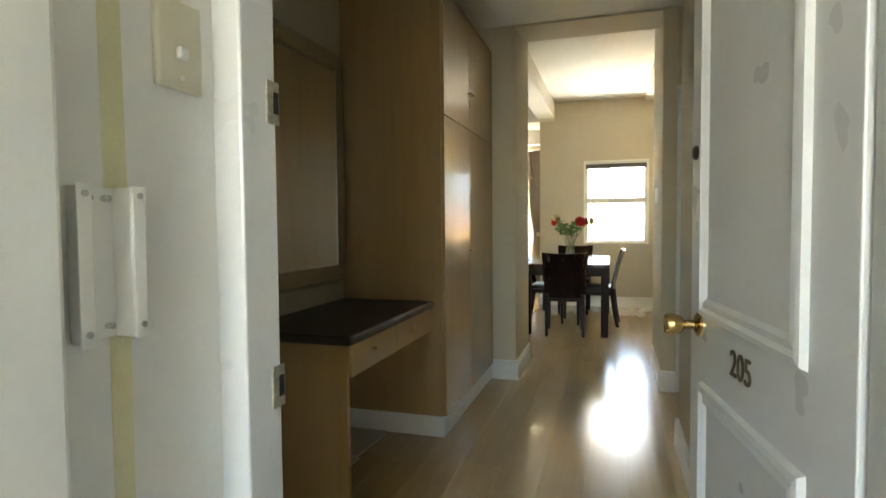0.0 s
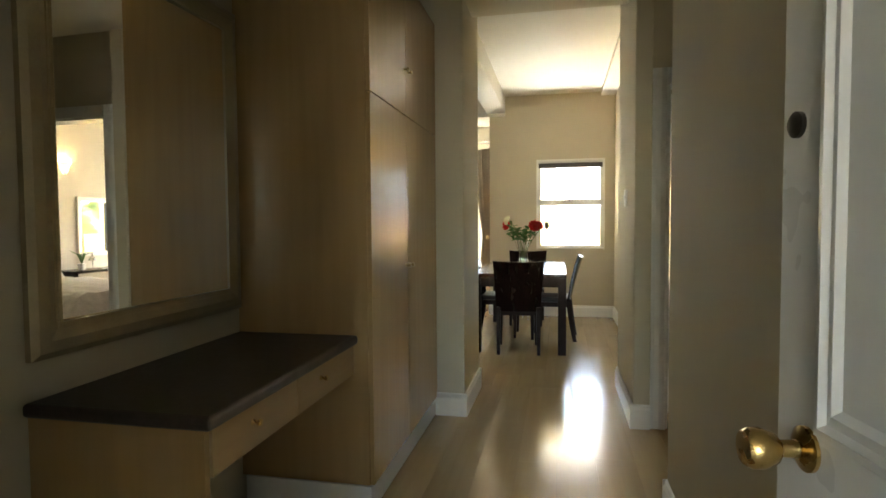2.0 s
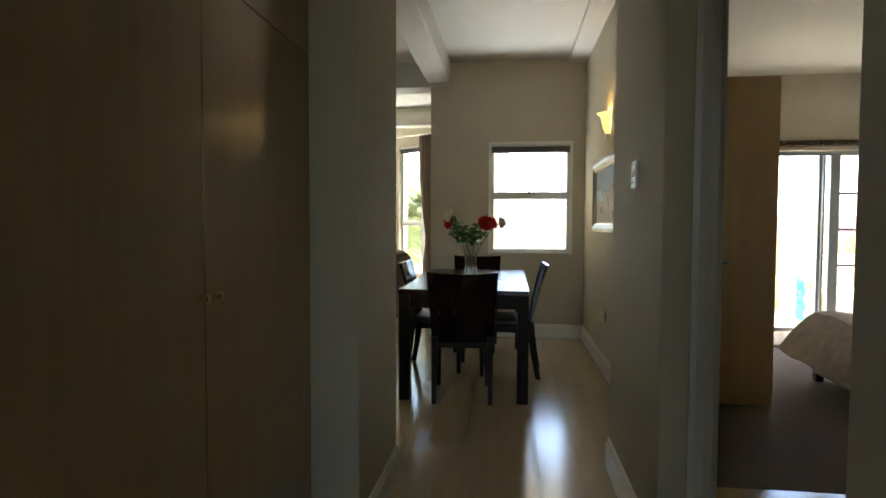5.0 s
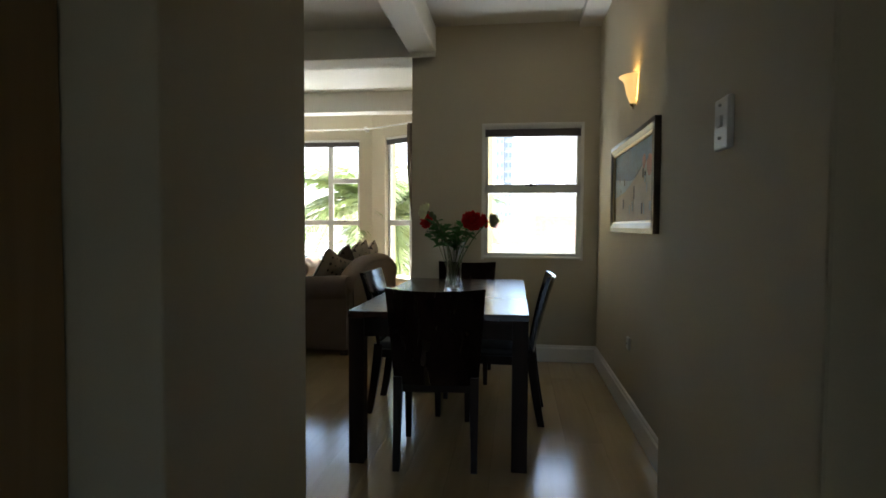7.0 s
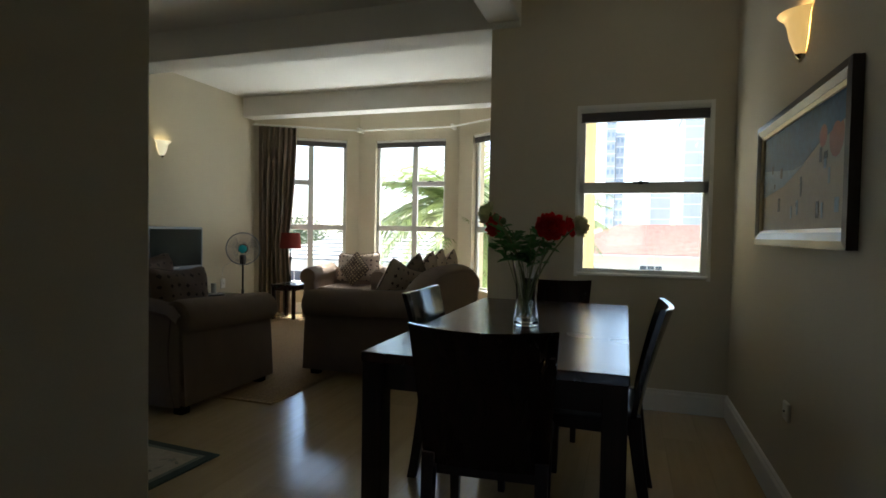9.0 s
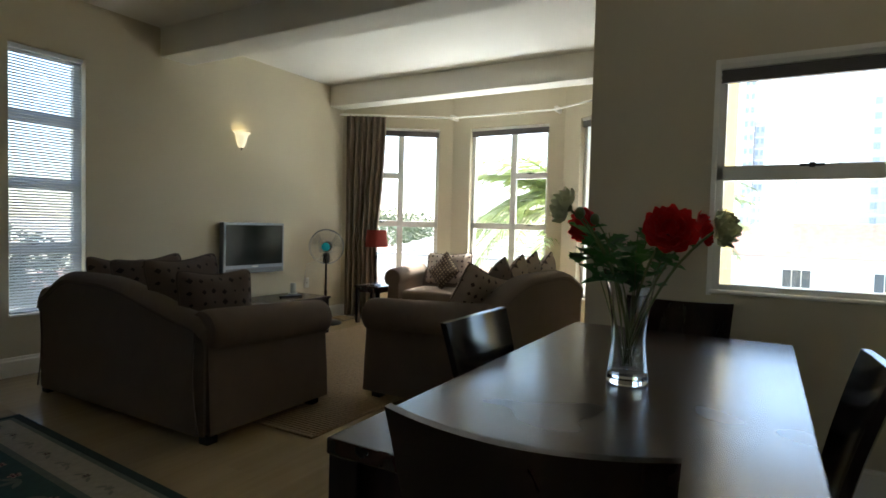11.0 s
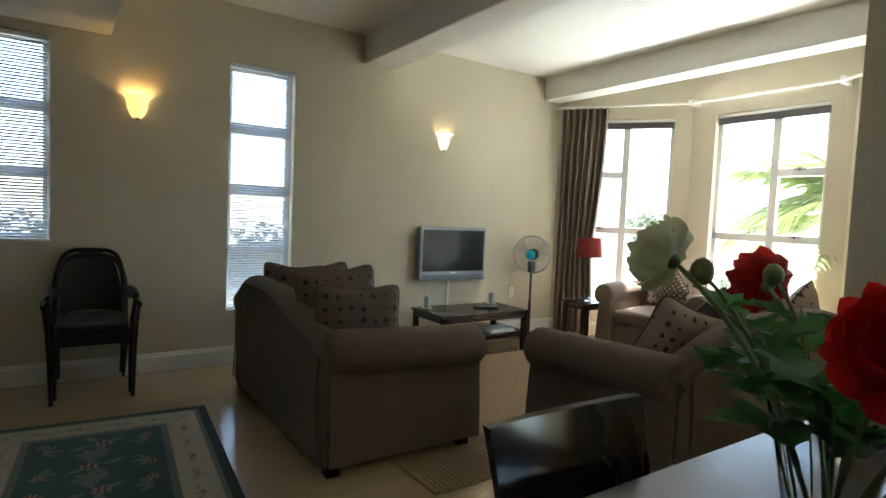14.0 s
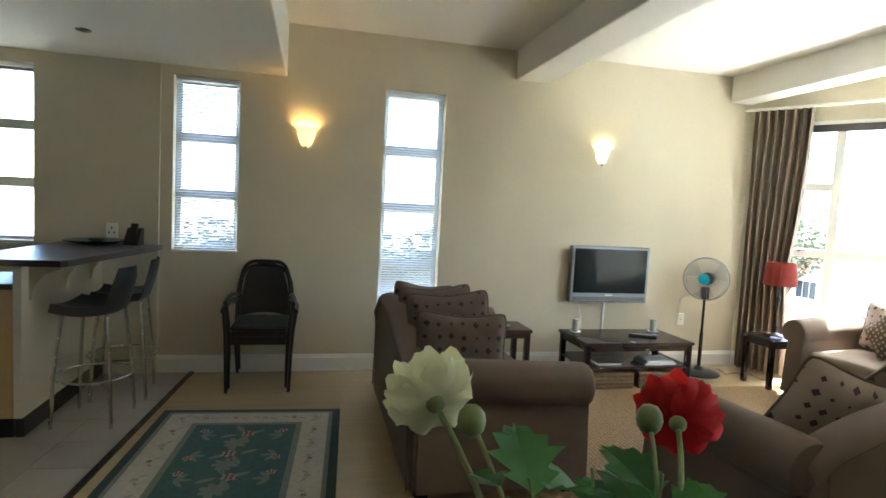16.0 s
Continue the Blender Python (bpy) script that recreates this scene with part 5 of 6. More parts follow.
for k in range(3):
    bl = bmesh.new()
    grid = []
    for i in range(6):
        r = 0.035 + 0.145 * i / 5
        row = []
        for j in range(6):
            a = 2 * math.pi * k / 3 + (-0.55 + 1.0 * j / 5) * (0.65 + 0.35 * i / 5)
            row.append(Vector((r * math.cos(a), r * math.sin(a), 0.018 - 0.036 * j / 5)))
        grid.append(row)
    b_ = part("blade", skin(grid, (0, 0, 0.002), bl), M_BLADE, fan, "translucent smoky blade", True)
    b_.matrix_basis = fm
hubm = mat("cyan_hub", (0.04, 0.60, 0.78), 0.2, var=0.1)
hub = part("hub_badge", lathe([(0, 0.088), (0.030, 0.087), (0.050, 0.078), (0.050, 0.068), (0, 0.068)], 20), hubm, fan, "cyan hub badge", True)
hub.matrix_basis = fm
fc = thing("fan_cable", "thin cable looping from the fan to the wall socket", "cable")
pts = [Vector(p) for p in ((-4.49, 11.08, 0.80), (-4.66, 10.96, 0.70), (-4.70, 10.97, 0.55), (W + 0.02, 11.0, 0.48))]
part("cable", tube([pts[0].lerp(pts[1], t) if k == 0 else (pts[1].lerp(pts[2], t) if k == 1 else pts[2].lerp(pts[3], t)) for k in range(3) for t in (0, 0.33, 0.66)] + [pts[3]], 0.003, 6), M_ALU, fc)
fl2 = thing("floor_cable", "dark cable lying in a loop on the floor", "cable")
part("cable", tube([(-4.50 + 0.30 * t + 0.06 * math.sin(9 * t), 11.25 + 0.45 * t + 0.05 * math.cos(11 * t), 0.004 + (0.10 * max(0, 0.2 - t))) for t in [i / 30 for i in range(31)]], 0.003, 6), M_BLACK, fl2)

# lamp table and lamp
low_table("side_table", -4.23, -3.87, 11.32, 11.67, 0.455, "small dark wooden side table carrying a lamp", None, 0.04)
lp = thing("table_lamp", "table lamp with a red drum shade on a slim dark stem", "lamp", pose(-4.07, 11.53, 0.4555))
part("stem", lathe([(0, 0), (0.065, 0), (0.065, 0.010), (0.03, 0.022), (0.012, 0.035), (0.010, 0.06), (0.020, 0.085), (0.010, 0.11), (0.007, 0.20), (0.012, 0.30), (0.020, 0.345), (0.008, 0.37), (0.006, 0.46), (0, 0.46)], 20), M_BLACK, lp, smooth=True)
part("shade", lathe([(0.140, 0.465), (0.120, 0.670), (0.117, 0.670), (0.137, 0.465)], 36), M_RED, lp, "red fabric drum shade", True)
ds = thing("small_dish", "small dark dish on the side table", "dish", pose(-3.95, 11.42, 0.4555))
part("dish", lathe([(0, 0), (0.03, 0), (0.045, 0.012), (0.04, 0.012), (0.028, 0.004), (0, 0.004)], 18), M_SILVER, ds, smooth=True)
low_table("side_table", -4.66, -4.28, 8.86, 9.26, 0.455, "small dark wooden side table beside the sofa", None, 0.045)
ds2 = thing("small_dish", "small pale dish on the side table by the sofa", "dish", pose(-4.44, 9.05, 0.4555))
part("dish", lathe([(0, 0), (0.045, 0), (0.06, 0.014), (0.055, 0.014), (0.042, 0.005), (0, 0.005)], 20), M_SILVER, ds2, smooth=True)


# ---------- curtains and rail ----------
def curtain(p, q, z0, z1, tie, folds, label, gather_to=0.0, seed=1):
    c = thing("curtain", label, "curtain", None, "bay curtains")
    p, q = Vector(p), Vector(q)
    d = (q - p).normalized()
    nrm = Vector((-d.y, d.x))
    n, rows = folds * 8, 26
    grid = []
    for i in range(n + 1):
        u = i / n
        col = []
        for j in range(rows + 1):
            z = z0 + (z1 - z0) * j / rows
            if z > tie:
                g = 1 - (1 - 0.76) * math.exp(-((z - tie) / 0.75) ** 1.1)
            else:
                g = 0.76 + 0.08 * min(1, (tie - z) / 0.6)
            uu = gather_to + (u - gather_to) * g
            amp = 0.040 * (0.8 + 0.2 * g)
            wv = amp * math.sin(2 * math.pi * folds * u + 0.3 * math.sin(4 * z + seed)) + 0.010 * math.sin(2 * math.pi * folds * 2.3 * u + seed)
            b = p + d * (uu * (q - p).length) + nrm * wv
            col.append(Vector((b.x, b.y, z)))
        grid.append(col)
    part("cloth", skin(grid, (nrm.x * 0.003, nrm.y * 0.003, 0)), M_CURT, c, smooth=True)
    kp = lathe([(0, 0), (0.028, 0.004), (0.040, 0.02), (0.034, 0.038), (0, 0.046)], 18)
    side = part("tie_knob", kp, M_MIRRORFRAME, c, "pale round tie-back knob", True)
    e = p + d * ((gather_to + (1 - gather_to) * 0.76) * (q - p).length if gather_to < 0.5 else 0.55 * (q - p).length)
    side.matrix_basis = pose(e.x - nrm.x * 0.09, e.y - nrm.y * 0.09, tie, 90, 0, math.degrees(math.atan2(nrm.y, nrm.x)) + 90)
    return c


RZ = 2.585
curtain((-4.63, 11.60), (-4.20, 11.885), 0.015, RZ - 0.02, 0.98, 7, "brown curtain tied back beside the bay window", 0.1)
curtain((-1.42, 11.86), (-0.90, 11.52), 0.015, RZ - 0.02, 0.98, 7, "brown curtain tied back at the bay's other end", 1.0, 3)


def inset(p, q, k):
    d = (Vector(q) - Vector(p)).normalized()
    return Vector((-d.y, d.x)) * k


rl = thing("curtain_rail", "white double curtain rail following the bay", "curtain rail")
for off, z in ((0.115, RZ), (0.155, RZ - 0.012)):
    pts = [(A[0] + 0.04, A[1] - off * 0.7, z), (B[0] + off * 0.55, B[1] - off, z), (C[0] - off * 0.55, C[1] - off, z), (D[0] - 0.02, D[1] - off * 0.7, z)]
    part("rail", tube(pts, 0.011, 10), M_WHITE, rl, smooth=True)
for x, y in ((B[0] + 0.06, B[1]), (C[0] - 0.06, C[1])):
    part("bracket", bbox(x - 0.02, y - 0.17, RZ - 0.03, x + 0.02, y - 0.002, RZ + 0.03, 0.006), M_WHITE, rl)

# ---------- rugs ----------
jr = thing("jute_rug", "natural woven jute rug between the sofas", "rug")
JX0, JX1, JY0, JY1 = -4.02, -2.075, 8.30, 11.42
part("weave", bbox(JX0, JY0, 0.0005, JX1, JY1, 0.010, 0.003, 1), M_JUTE, jr)
cords = bmesh.new()
nrow = int((JY1 - JY0) / 0.028)
for k in range(nrow):
    y = JY0 + 0.014 + k * 0.028
    bbox(JX0 + 0.01, y - 0.010, 0.009, JX1 - 0.01, y + 0.010, 0.0145, bm=cords)
cw = part("cord_weave", cords, M_JUTE, jr)
cw["kind"] = "stuff"
for x0, x1, y0, y1 in ((JX0 - 0.001, JX1 + 0.001, JY0 - 0.001, JY0 + 0.03), (JX0 - 0.001, JX1 + 0.001, JY1 - 0.03, JY1 + 0.001)):
    part("binding", bbox(x0, y0, 0.0005, x1, y1, 0.015, 0.004), M_JUTE, jr)

gr = thing("floral_rug", "green and cream rug with a floral border", "rug", pose(-3.84, 6.47, 0, 0, 0, -3.6))
GL, GW = 1.95, 1.16
M_GREEN = mat("green_rug_pile", (0.045, 0.095, 0.075), 0.95, var=0.25, scale=30, fine=300, bump=0.5)
M_DKGREEN = mat("dark_green_rug_pile", (0.028, 0.048, 0.038), 0.95, var=0.2, scale=30, fine=300, bump=0.5)
M_CREAMR = mat("cream_rug_pile", (0.42, 0.37, 0.27), 0.95, var=0.15, scale=30, fine=300, bump=0.5)
M_SPRIG = mat("pale_grey_green_pile", (0.27, 0.26, 0.19), 0.95, var=0.2, scale=30, fine=300, bump=0.5)
M_GREYR = mat("grey_green_rug_pile", (0.16, 0.18, 0.14), 0.95, var=0.2, scale=30, fine=300, bump=0.5)
M_MAROON = mat("maroon_rug_pile", (0.09, 0.02, 0.02), 0.95, var=0.2)
M_PINKR = mat("pale_pink_rug_pile", (0.36, 0.25, 0.20), 0.95, var=0.15)
part("border", bbox(0, 0, 0.0005, GL, GW, 0.009, 0.003, 1), M_DKGREEN, gr, "dark green outer border")
part("inner_band", bbox(0.05, 0.05, 0.009, GL - 0.05, GW - 0.05, 0.0096), M_GREYR, gr)
part("cream_band", bbox(0.075, 0.075, 0.0096, GL - 0.075, GW - 0.075, 0.0102), M_CREAMR, gr, "cream flowered band")
part("field_edge", bbox(0.24, 0.24, 0.0102, GL - 0.24, GW - 0.24, 0.0107), M_GREYR, gr)
part("field", bbox(0.275, 0.275, 0.0107, GL - 0.275, GW - 0.275, 0.0112), M_GREEN, gr, "green centre field")
rnd = random.Random(8)


def blossom(x, y, r, z, mats, n=5, rot=0.0):
    """A small woven flower: petals and a heart."""
    bm = bmesh.new()
    pts = []
    for k in range(n * 4):
        a = rot + 2 * math.pi * k / (n * 4)
        rr = r * (0.55 + 0.45 * abs(math.cos(n * (a - rot) / 2)))
        pts.append((x + rr * math.cos(a), y + rr * math.sin(a)))
    part("blossom", prism(pts, "z", z - 0.0004, z + 0.0004, bm), mats[0], gr)
    if len(mats) > 1:
        h = bmesh.new()
        for dx in (-0.3, 0.3):
            for dy in (-0.28, 0.28):
                bbox(x + (dx - 0.2) * r, y + (dy - 0.17) * r, z + 0.0003, x + (dx + 0.2) * r, y + (dy + 0.17) * r, z + 0.0008, bm=h)
        part("blossom_heart", h, mats[1], gr)


def sprig(x, y, ln, a, z, material):
    bm = bmesh.new()
    pts = []
    for k in range(9):
        t = k / 8
        pts.append((t, 0.16 * math.sin(math.pi * t) ** 0.7))
    ring = pts + [(t, -h) for t, h in pts[::-1][1:-1]]
    ca, sa = math.cos(a), math.sin(a)
    part("woven_leaf", prism([(x + ln * (t * ca - h * sa), y + ln * (t * sa + h * ca)) for t, h in ring], "z", z - 0.0004, z + 0.0004, bm), material, gr)


cx, cy = GL / 2, GW / 2
for k in range(5):
    x = 0.42 + k * (GL - 0.84) / 4
    blossom(x, cy + 0.03 * (-1) ** k, 0.045, 0.0118, (M_PINKR, M_MAROON), 6, k)
    blossom(x + 0.13, cy - 0.02, 0.075, 0.0115, (M_GREYR,), 7, k * 0.4)
    for j in range(4):
        sprig(x + 0.03 * math.cos(j * 1.6), cy + 0.03 * math.sin(j * 1.6), 0.11, j * 1.57 + 0.5, 0.0114, M_GREYR)
    for sy in (-1, 1):
        blossom(x + 0.1 * (k % 2) - 0.05, cy + sy * 0.235, 0.030, 0.0118, (M_PINKR, M_MAROON), 5, k)
        for j in range(3):
            sprig(x + 0.02, cy + sy * 0.235, 0.09, -sy * 1.57 + (j - 1) * 0.9, 0.0114, M_GREYR)
for k in range(9):
    x = 0.16 + k * (GL - 0.32) / 8
    for sy, y in ((1, 0.157), (-1, GW - 0.157)):
        blossom(x, y, 0.022, 0.0108, (M_SPRIG, M_MAROON) if k % 2 else (M_SPRIG,), 5, k)
        sprig(x + 0.025, y, 0.05, 0.6 * sy, 0.0106, M_SPRIG)
        sprig(x - 0.025, y + 0.01, 0.05, math.pi - 0.9 * sy, 0.0106, M_SPRIG)
for k in range(4):
    y = 0.30 + k * (GW - 0.6) / 3
    for x in (0.157, GL - 0.157):
        blossom(x, y, 0.022, 0.0108, (M_SPRIG, M_MAROON) if k % 2 else (M_SPRIG,), 5, k)
        sprig(x, y + 0.03, 0.05, 1.2, 0.0106, M_SPRIG)
        sprig(x, y - 0.03, 0.05, -1.9, 0.0106, M_SPRIG)


# ---------- stacked black chairs ----------
M_BLKW = wood("black_stained_wood", (0.018, 0.012, 0.010), (0.010, 0.007, 0.006), 0.35, "z", 1.0)
def stack_chair(m):
    c = thing("stacking_chair", "black armchair with a rounded mesh back in a stack", "chair", m, "stacked black chairs")
    # local: the sitter looks along +y
    pts = []
    for k in range(21):
        a = math.pi * k / 20
        x = 0.235 * math.copysign(abs(math.cos(a)) ** 0.45, math.cos(a))
        z = 0.55 + 0.36 * math.sin(a) ** 0.6
        pts.append((x, -0.02 - 0.13 * (z - 0.45), z))
    fr = [(0.235, 0.0, 0.40)] + pts + [(-0.235, 0.0, 0.40)]
    part("back_frame", tube(fr, 0.016, 8), M_BLKW, c, smooth=True)
    grid = []
    for i in range(13):
        u = -1 + 2 * i / 12
        top = 0.55 + 0.345 * (1 - abs(u) ** 3.2) ** 0.5 if abs(u) < 1 else 0.55
        col = []
        for j in range(11):
            z = 0.50 + 0.03 * (1 - u * u) + (max(top, 0.54) - 0.50 - 0.03 * (1 - u * u)) * j / 10
            col.append(Vector((u * 0.222, -0.02 - 0.13 * (z - 0.45) - 0.025 * (1 - u * u), z)))
        grid.append(col)
    part("back_panel", skin(grid, (0, -0.010, 0)), M_SEAT, c, "black woven back panel", True)
    part("seat", bbox(-0.235, 0.0, 0.415, 0.235, 0.46, 0.458, 0.018, 3), M_SEAT, c, "black padded seat", True)
    part("seat_rail", bbox(-0.225, 0.01, 0.375, 0.225, 0.45, 0.415, 0.006), M_BLKW, c)
    for sx in (-1, 1):
        part("front_leg", tube([(sx * 0.245, 0.44, 0.0), (sx * 0.250, 0.43, 0.30), (sx * 0.262, 0.41, 0.48), (sx * 0.285, 0.38, 0.62)], 0.018, 8, radii=[0.014, 0.019, 0.019, 0.015]), M_BLKW, c, smooth=True)
        part("back_leg", tube([(sx * 0.225, -0.07, 0.0), (sx * 0.232, 0.0, 0.25), (sx * 0.235, 0.0, 0.45)], 0.017, 8, radii=[0.013, 0.018, 0.018]), M_BLKW, c, smooth=True)
        part("armrest", tube([(sx * 0.24, -0.03, 0.625), (sx * 0.275, 0.10, 0.645), (sx * 0.288, 0.28, 0.645), (sx * 0.285, 0.42, 0.63)], 0.016, 8, radii=[0.014, 0.018, 0.022, 0.020]), M_BLKW, c, smooth=True)
    return c


NARROW = Matrix.Diagonal((0.92, 1, 0.975, 1))
sc = stack_chair(pose(-4.62, 7.03, 0, 0, 0, -90) @ NARROW)
copy_thing(sc, pose(-4.605, 7.03, 0.04, 0, 0, -90) @ NARROW)
copy_thing(sc, pose(-4.59, 7.03, 0.080, 0, 0, -90) @ NARROW)

# ---------- bar and kitchen ----------
bar = thing("breakfast_bar", "cream breakfast bar with a dark laminate top and brackets", "bar counter")
part("bar_wall", bbox(W + 0.03, 5.755, 0.12, -3.46, 5.80, 1.012, 0.003), M_WALL, bar, "cream painted bar front")
part("plinth", bbox(W + 0.03, 5.76, 0.0, -3.475, 5.803, 0.12, 0.002), mat("dark_plinth", (0.035, 0.025, 0.022), 0.5), bar, "dark plinth")
part("bar_top", prism([(W + 0.031, 5.50), (-3.405, 5.50), (-3.395, 5.60), (-3.40, 6.02), (-3.43, 6.045), (-4.55, 6.235), (W + 0.031, 6.235)], "z", 1.012, 1.05), M_DESKTOP, bar, "dark laminate bar top with a rounded edge")
for x in (-3.56, -4.02, -4.46):
    part("bracket", prism([(5.80, 1.010), (5.98, 1.010), (5.97, 0.985), (5.88, 0.95), (5.83, 0.88), (5.815, 0.80), (5.80, 0.80)], "x", x - 0.018, x + 0.018), M_WALL, bar, "shaped bracket")


def bar_stool(m):
    s = thing("bar_stool", "bar stool with chrome legs and a black moulded seat", "stool", m, "bar stools")
    # local: the sitter looks along +y (towards the bar)
    grid = []
    for i in range(11):
        u = -1 + 2 * i / 10
        col = []
        for j in range(15):
            t = j / 14
            if t < 0.62:
                v = t / 0.62
                y, z = 0.165 - 0.335 * v, 0.755 - 0.022 * math.sin(math.pi * v) + 0.02 * u * u
            else:
                v = (t - 0.62) / 0.38
                y, z = -0.17 - 0.055 * math.sin(v * 1.4), 0.757 + 0.235 * v
            half = 0.195 - 0.02 * abs(t - 0.4) - (0.05 * max(0, t - 0.85) / 0.15)
            if t > 0.62:
                y += 0.035 * u * u
            col.append(Vector((u * half, y, z)))
        grid.append(col)
    part("seat_shell", skin(grid, (0, 0.014, -0.055)), M_BLACK, s, "black moulded seat with a low back", True)
    for sx in (-1, 1):
        for sy in (-1, 1):
            part("leg", tube([(sx * 0.125, sy * 0.12, 0.74), (sx * 0.135, sy * 0.13, 0.66), (sx * 0.15, sy * 0.145, 0.5), (sx * 0.165, sy * 0.16, 0.3), (sx * 0.175, sy * 0.172, 0.0)], 0.011, 10), M_CHROME, s, smooth=True)
    part("foot_ring", tube([(0.225 * math.cos(a), 0.225 * math.sin(a), 0.30) for a in (2 * math.pi * k / 40 for k in range(40))], 0.008, 8, closed=True), M_CHROME, s, "chrome foot ring", True)
    return s


st = bar_stool(pose(-3.74, 6.08, 0, 0, 0, 175))
copy_thing(st, pose(-4.23, 6.10, 0, 0, 0, 186))

kc = thing("kitchen_counter", "kitchen counter unit with a pale worktop behind the bar", "counter")
part("carcass", bbox(-3.95, 5.17, 0.12, -3.464, 5.752, 0.87, 0.003), M_CUP, kc)
part("plinth", bbox(-3.93, 5.20, 0, -3.478, 5.752, 0.12), M_BLACK, kc, "dark plinth")
part("worktop", bbox(-3.96, 5.14, 0.87, -3.448, 5.753, 0.905, 0.006), M_DESKTOP, kc, "dark glossy worktop")
pl = thing("glass_platter", "long blue glass platter on the bar", "platter", pose(-4.46, 5.83, 1.0505, 0, 0, 40))
part("platter", lathe([(0, 0.004), (0.06, 0.0), (0.13, 0.012), (0.20, 0.035), (0.202, 0.040), (0.13, 0.018), (0.06, 0.007), (0, 0.009)], 32), glass("blue_glass", 0.05, (0.45, 0.62, 0.85)), pl, smooth=True)
ph = thing("cordless_phone", "black cordless telephone in its stand on the bar", "telephone", pose(-4.60, 6.05, 1.0505, 0, 0, -100))
part("stand", prism([(-0.05, 0), (0.05, 0), (0.045, 0.025), (-0.02, 0.13), (-0.05, 0.13)], "x", -0.055, 0.055), M_BLACK, ph)
part("handset", prism([(0.005, 0.03), (0.03, 0.035), (-0.012, 0.165), (-0.036, 0.16)], "x", -0.025, 0.025), M_BLACK, ph)
part("display", bbox(-0.016, -0.013, 0.125, 0.016, -0.008, 0.14), M_BLIND, ph, "pale display")
ky = thing("key_tray", "small black object lying on the bar", "tray", pose(-4.64, 5.78, 1.0505))
part("tray", lathe([(0, 0), (0.045, 0), (0.06, 0.02), (0.05, 0.035), (0, 0.04)], 16), M_BLACK, ky, smooth=True)
for x, y in ((-3.95, 5.93), (-2.6, 5.9), (-3.95, 4.6)):
    dl = thing("downlight", "small recessed chrome ceiling downlight", "ceiling light", pose(x, y, 2.4695), "kitchen downlights")
    part("ring", lathe([(0.030, -0.0005), (0.045, -0.004), (0.048, 0.0005), (0.030, 0.0005)], 24), M_CHROME, dl, smooth=True)
    part("lens", lathe([(0, -0.0006), (0.030, -0.0006), (0.030, 0.0004), (0, 0.0004)], 20), M_BLACK, dl)

# ---------- bedroom beyond the open door ----------
M_CARPET = mat("brown_carpet", (0.11, 0.085, 0.07), 0.98, var=0.2, scale=20, fine=400, bump=0.5)
M_BEDWALL = mat("pale_bedroom_paint", (0.58, 0.55, 0.46), 0.8, var=0.03, scale=2)
M_LINEN = mat("floral_bed_linen", (0.55, 0.53, 0.52), 0.9, var=0.22, scale=14, fine=90, bump=0.4)
M_SHEET = mat("white_sheet", (0.72, 0.72, 0.72), 0.9, var=0.05, bump=0.2)
BX1, BY1 = 4.55, 9.85
setting(part("floor_bedroom", bbox(0.70, 5.27, -0.12, BX1, BY1, -0.001), M_CARPET), "dark brown bedroom carpet", "floor")
setting(part("floor_doorway", bbox(D2[0], 5.13, -0.12, D2[1], 5.27, 0.002), M_WENGE), "dark wooden threshold in the doorway", "threshold")
setting(part("ceiling_bedroom", bbox(0.60, 5.13, 2.85, BX1 + 0.1, BY1 + 0.1, 2.95), M_CEIL), "white bedroom ceiling", "ceiling")
wall("wall_bedroom_east", (BX1, 5.27), (BX1, BY1), 0.2, 0, 2.86, material=M_BEDWALL, label="pale painted bedroom wall")
wall("wall_bedroom_north", (BX1, BY1), (0.95, BY1), 0.2, 0, 2.86, [(0.25, 1.75, 0.0, 2.02)], material=M_BEDWALL, label="pale painted bedroom wall")
setting(part("wall_bedroom_south", bbox(2.2, 5.13, 0, BX1, 5.27, 2.86), M_BEDWALL), "pale painted bedroom wall", "wall")
wall("wall_bedroom_west", (0.953, BY1), (0.953, 6.01), 0.003, 0, 2.86, material=M_BEDWALL, label="pale painted bedroom wall")
board("baseboard", (BX1 - 1.75, BY1), (0.955, BY1))
board("baseboard", (BX1, 5.27), (BX1, BY1))
# sliding glass door, curtain pelmet
gd = setting(thing("window_8", "grey framed sliding glass door to a balcony", "glass door", place((BX1, BY1), (0, BY1), 0.25)), "", "")
f = bmesh.new()
for a, b in ((0, 0.05), (1.45, 1.50)):
    bbox(a, -0.12, 0, b, -0.06, 2.02, 0.003, bm=f)
bbox(0.05, -0.12, 1.97, 1.45, -0.06, 2.02, 0.003, bm=f)
bbox(0.05, -0.12, 0, 1.45, -0.06, 0.04, 0.003, bm=f)
part("door_frame", f, M_SILVER, gd)
for x, hw in ((0.70, 0.05), (0.855, 0.018), (0.815, 0.012)):
    part("mullion", bbox(x - hw, -0.11, 0.04, x + hw, -0.07, 1.97, 0.003), M_SILVER, gd)
for z in (0.75, 1.15, 1.55):
    part("glazing_bar", bbox(0.05, -0.105, z - 0.015, 0.65, -0.075, z + 0.015, 0.002), M_SILVER, gd)
for a, b in ((0.05, 0.65), (0.75, 0.80), (0.875, 1.45)):
    pn = part("pane", bbox(a, -0.093, 0.04, b, -0.087, 1.97), M_GLASS, gd)
    pn.visible_shadow = False
pm = thing("curtain_pelmet", "dark wooden curtain rail over the glass door", "curtain rail")
part("pelmet", bbox(2.6, BY1 - 0.09, 2.06, BX1 - 0.1, BY1 - 0.002, 2.12, 0.006), M_WENGE, pm)
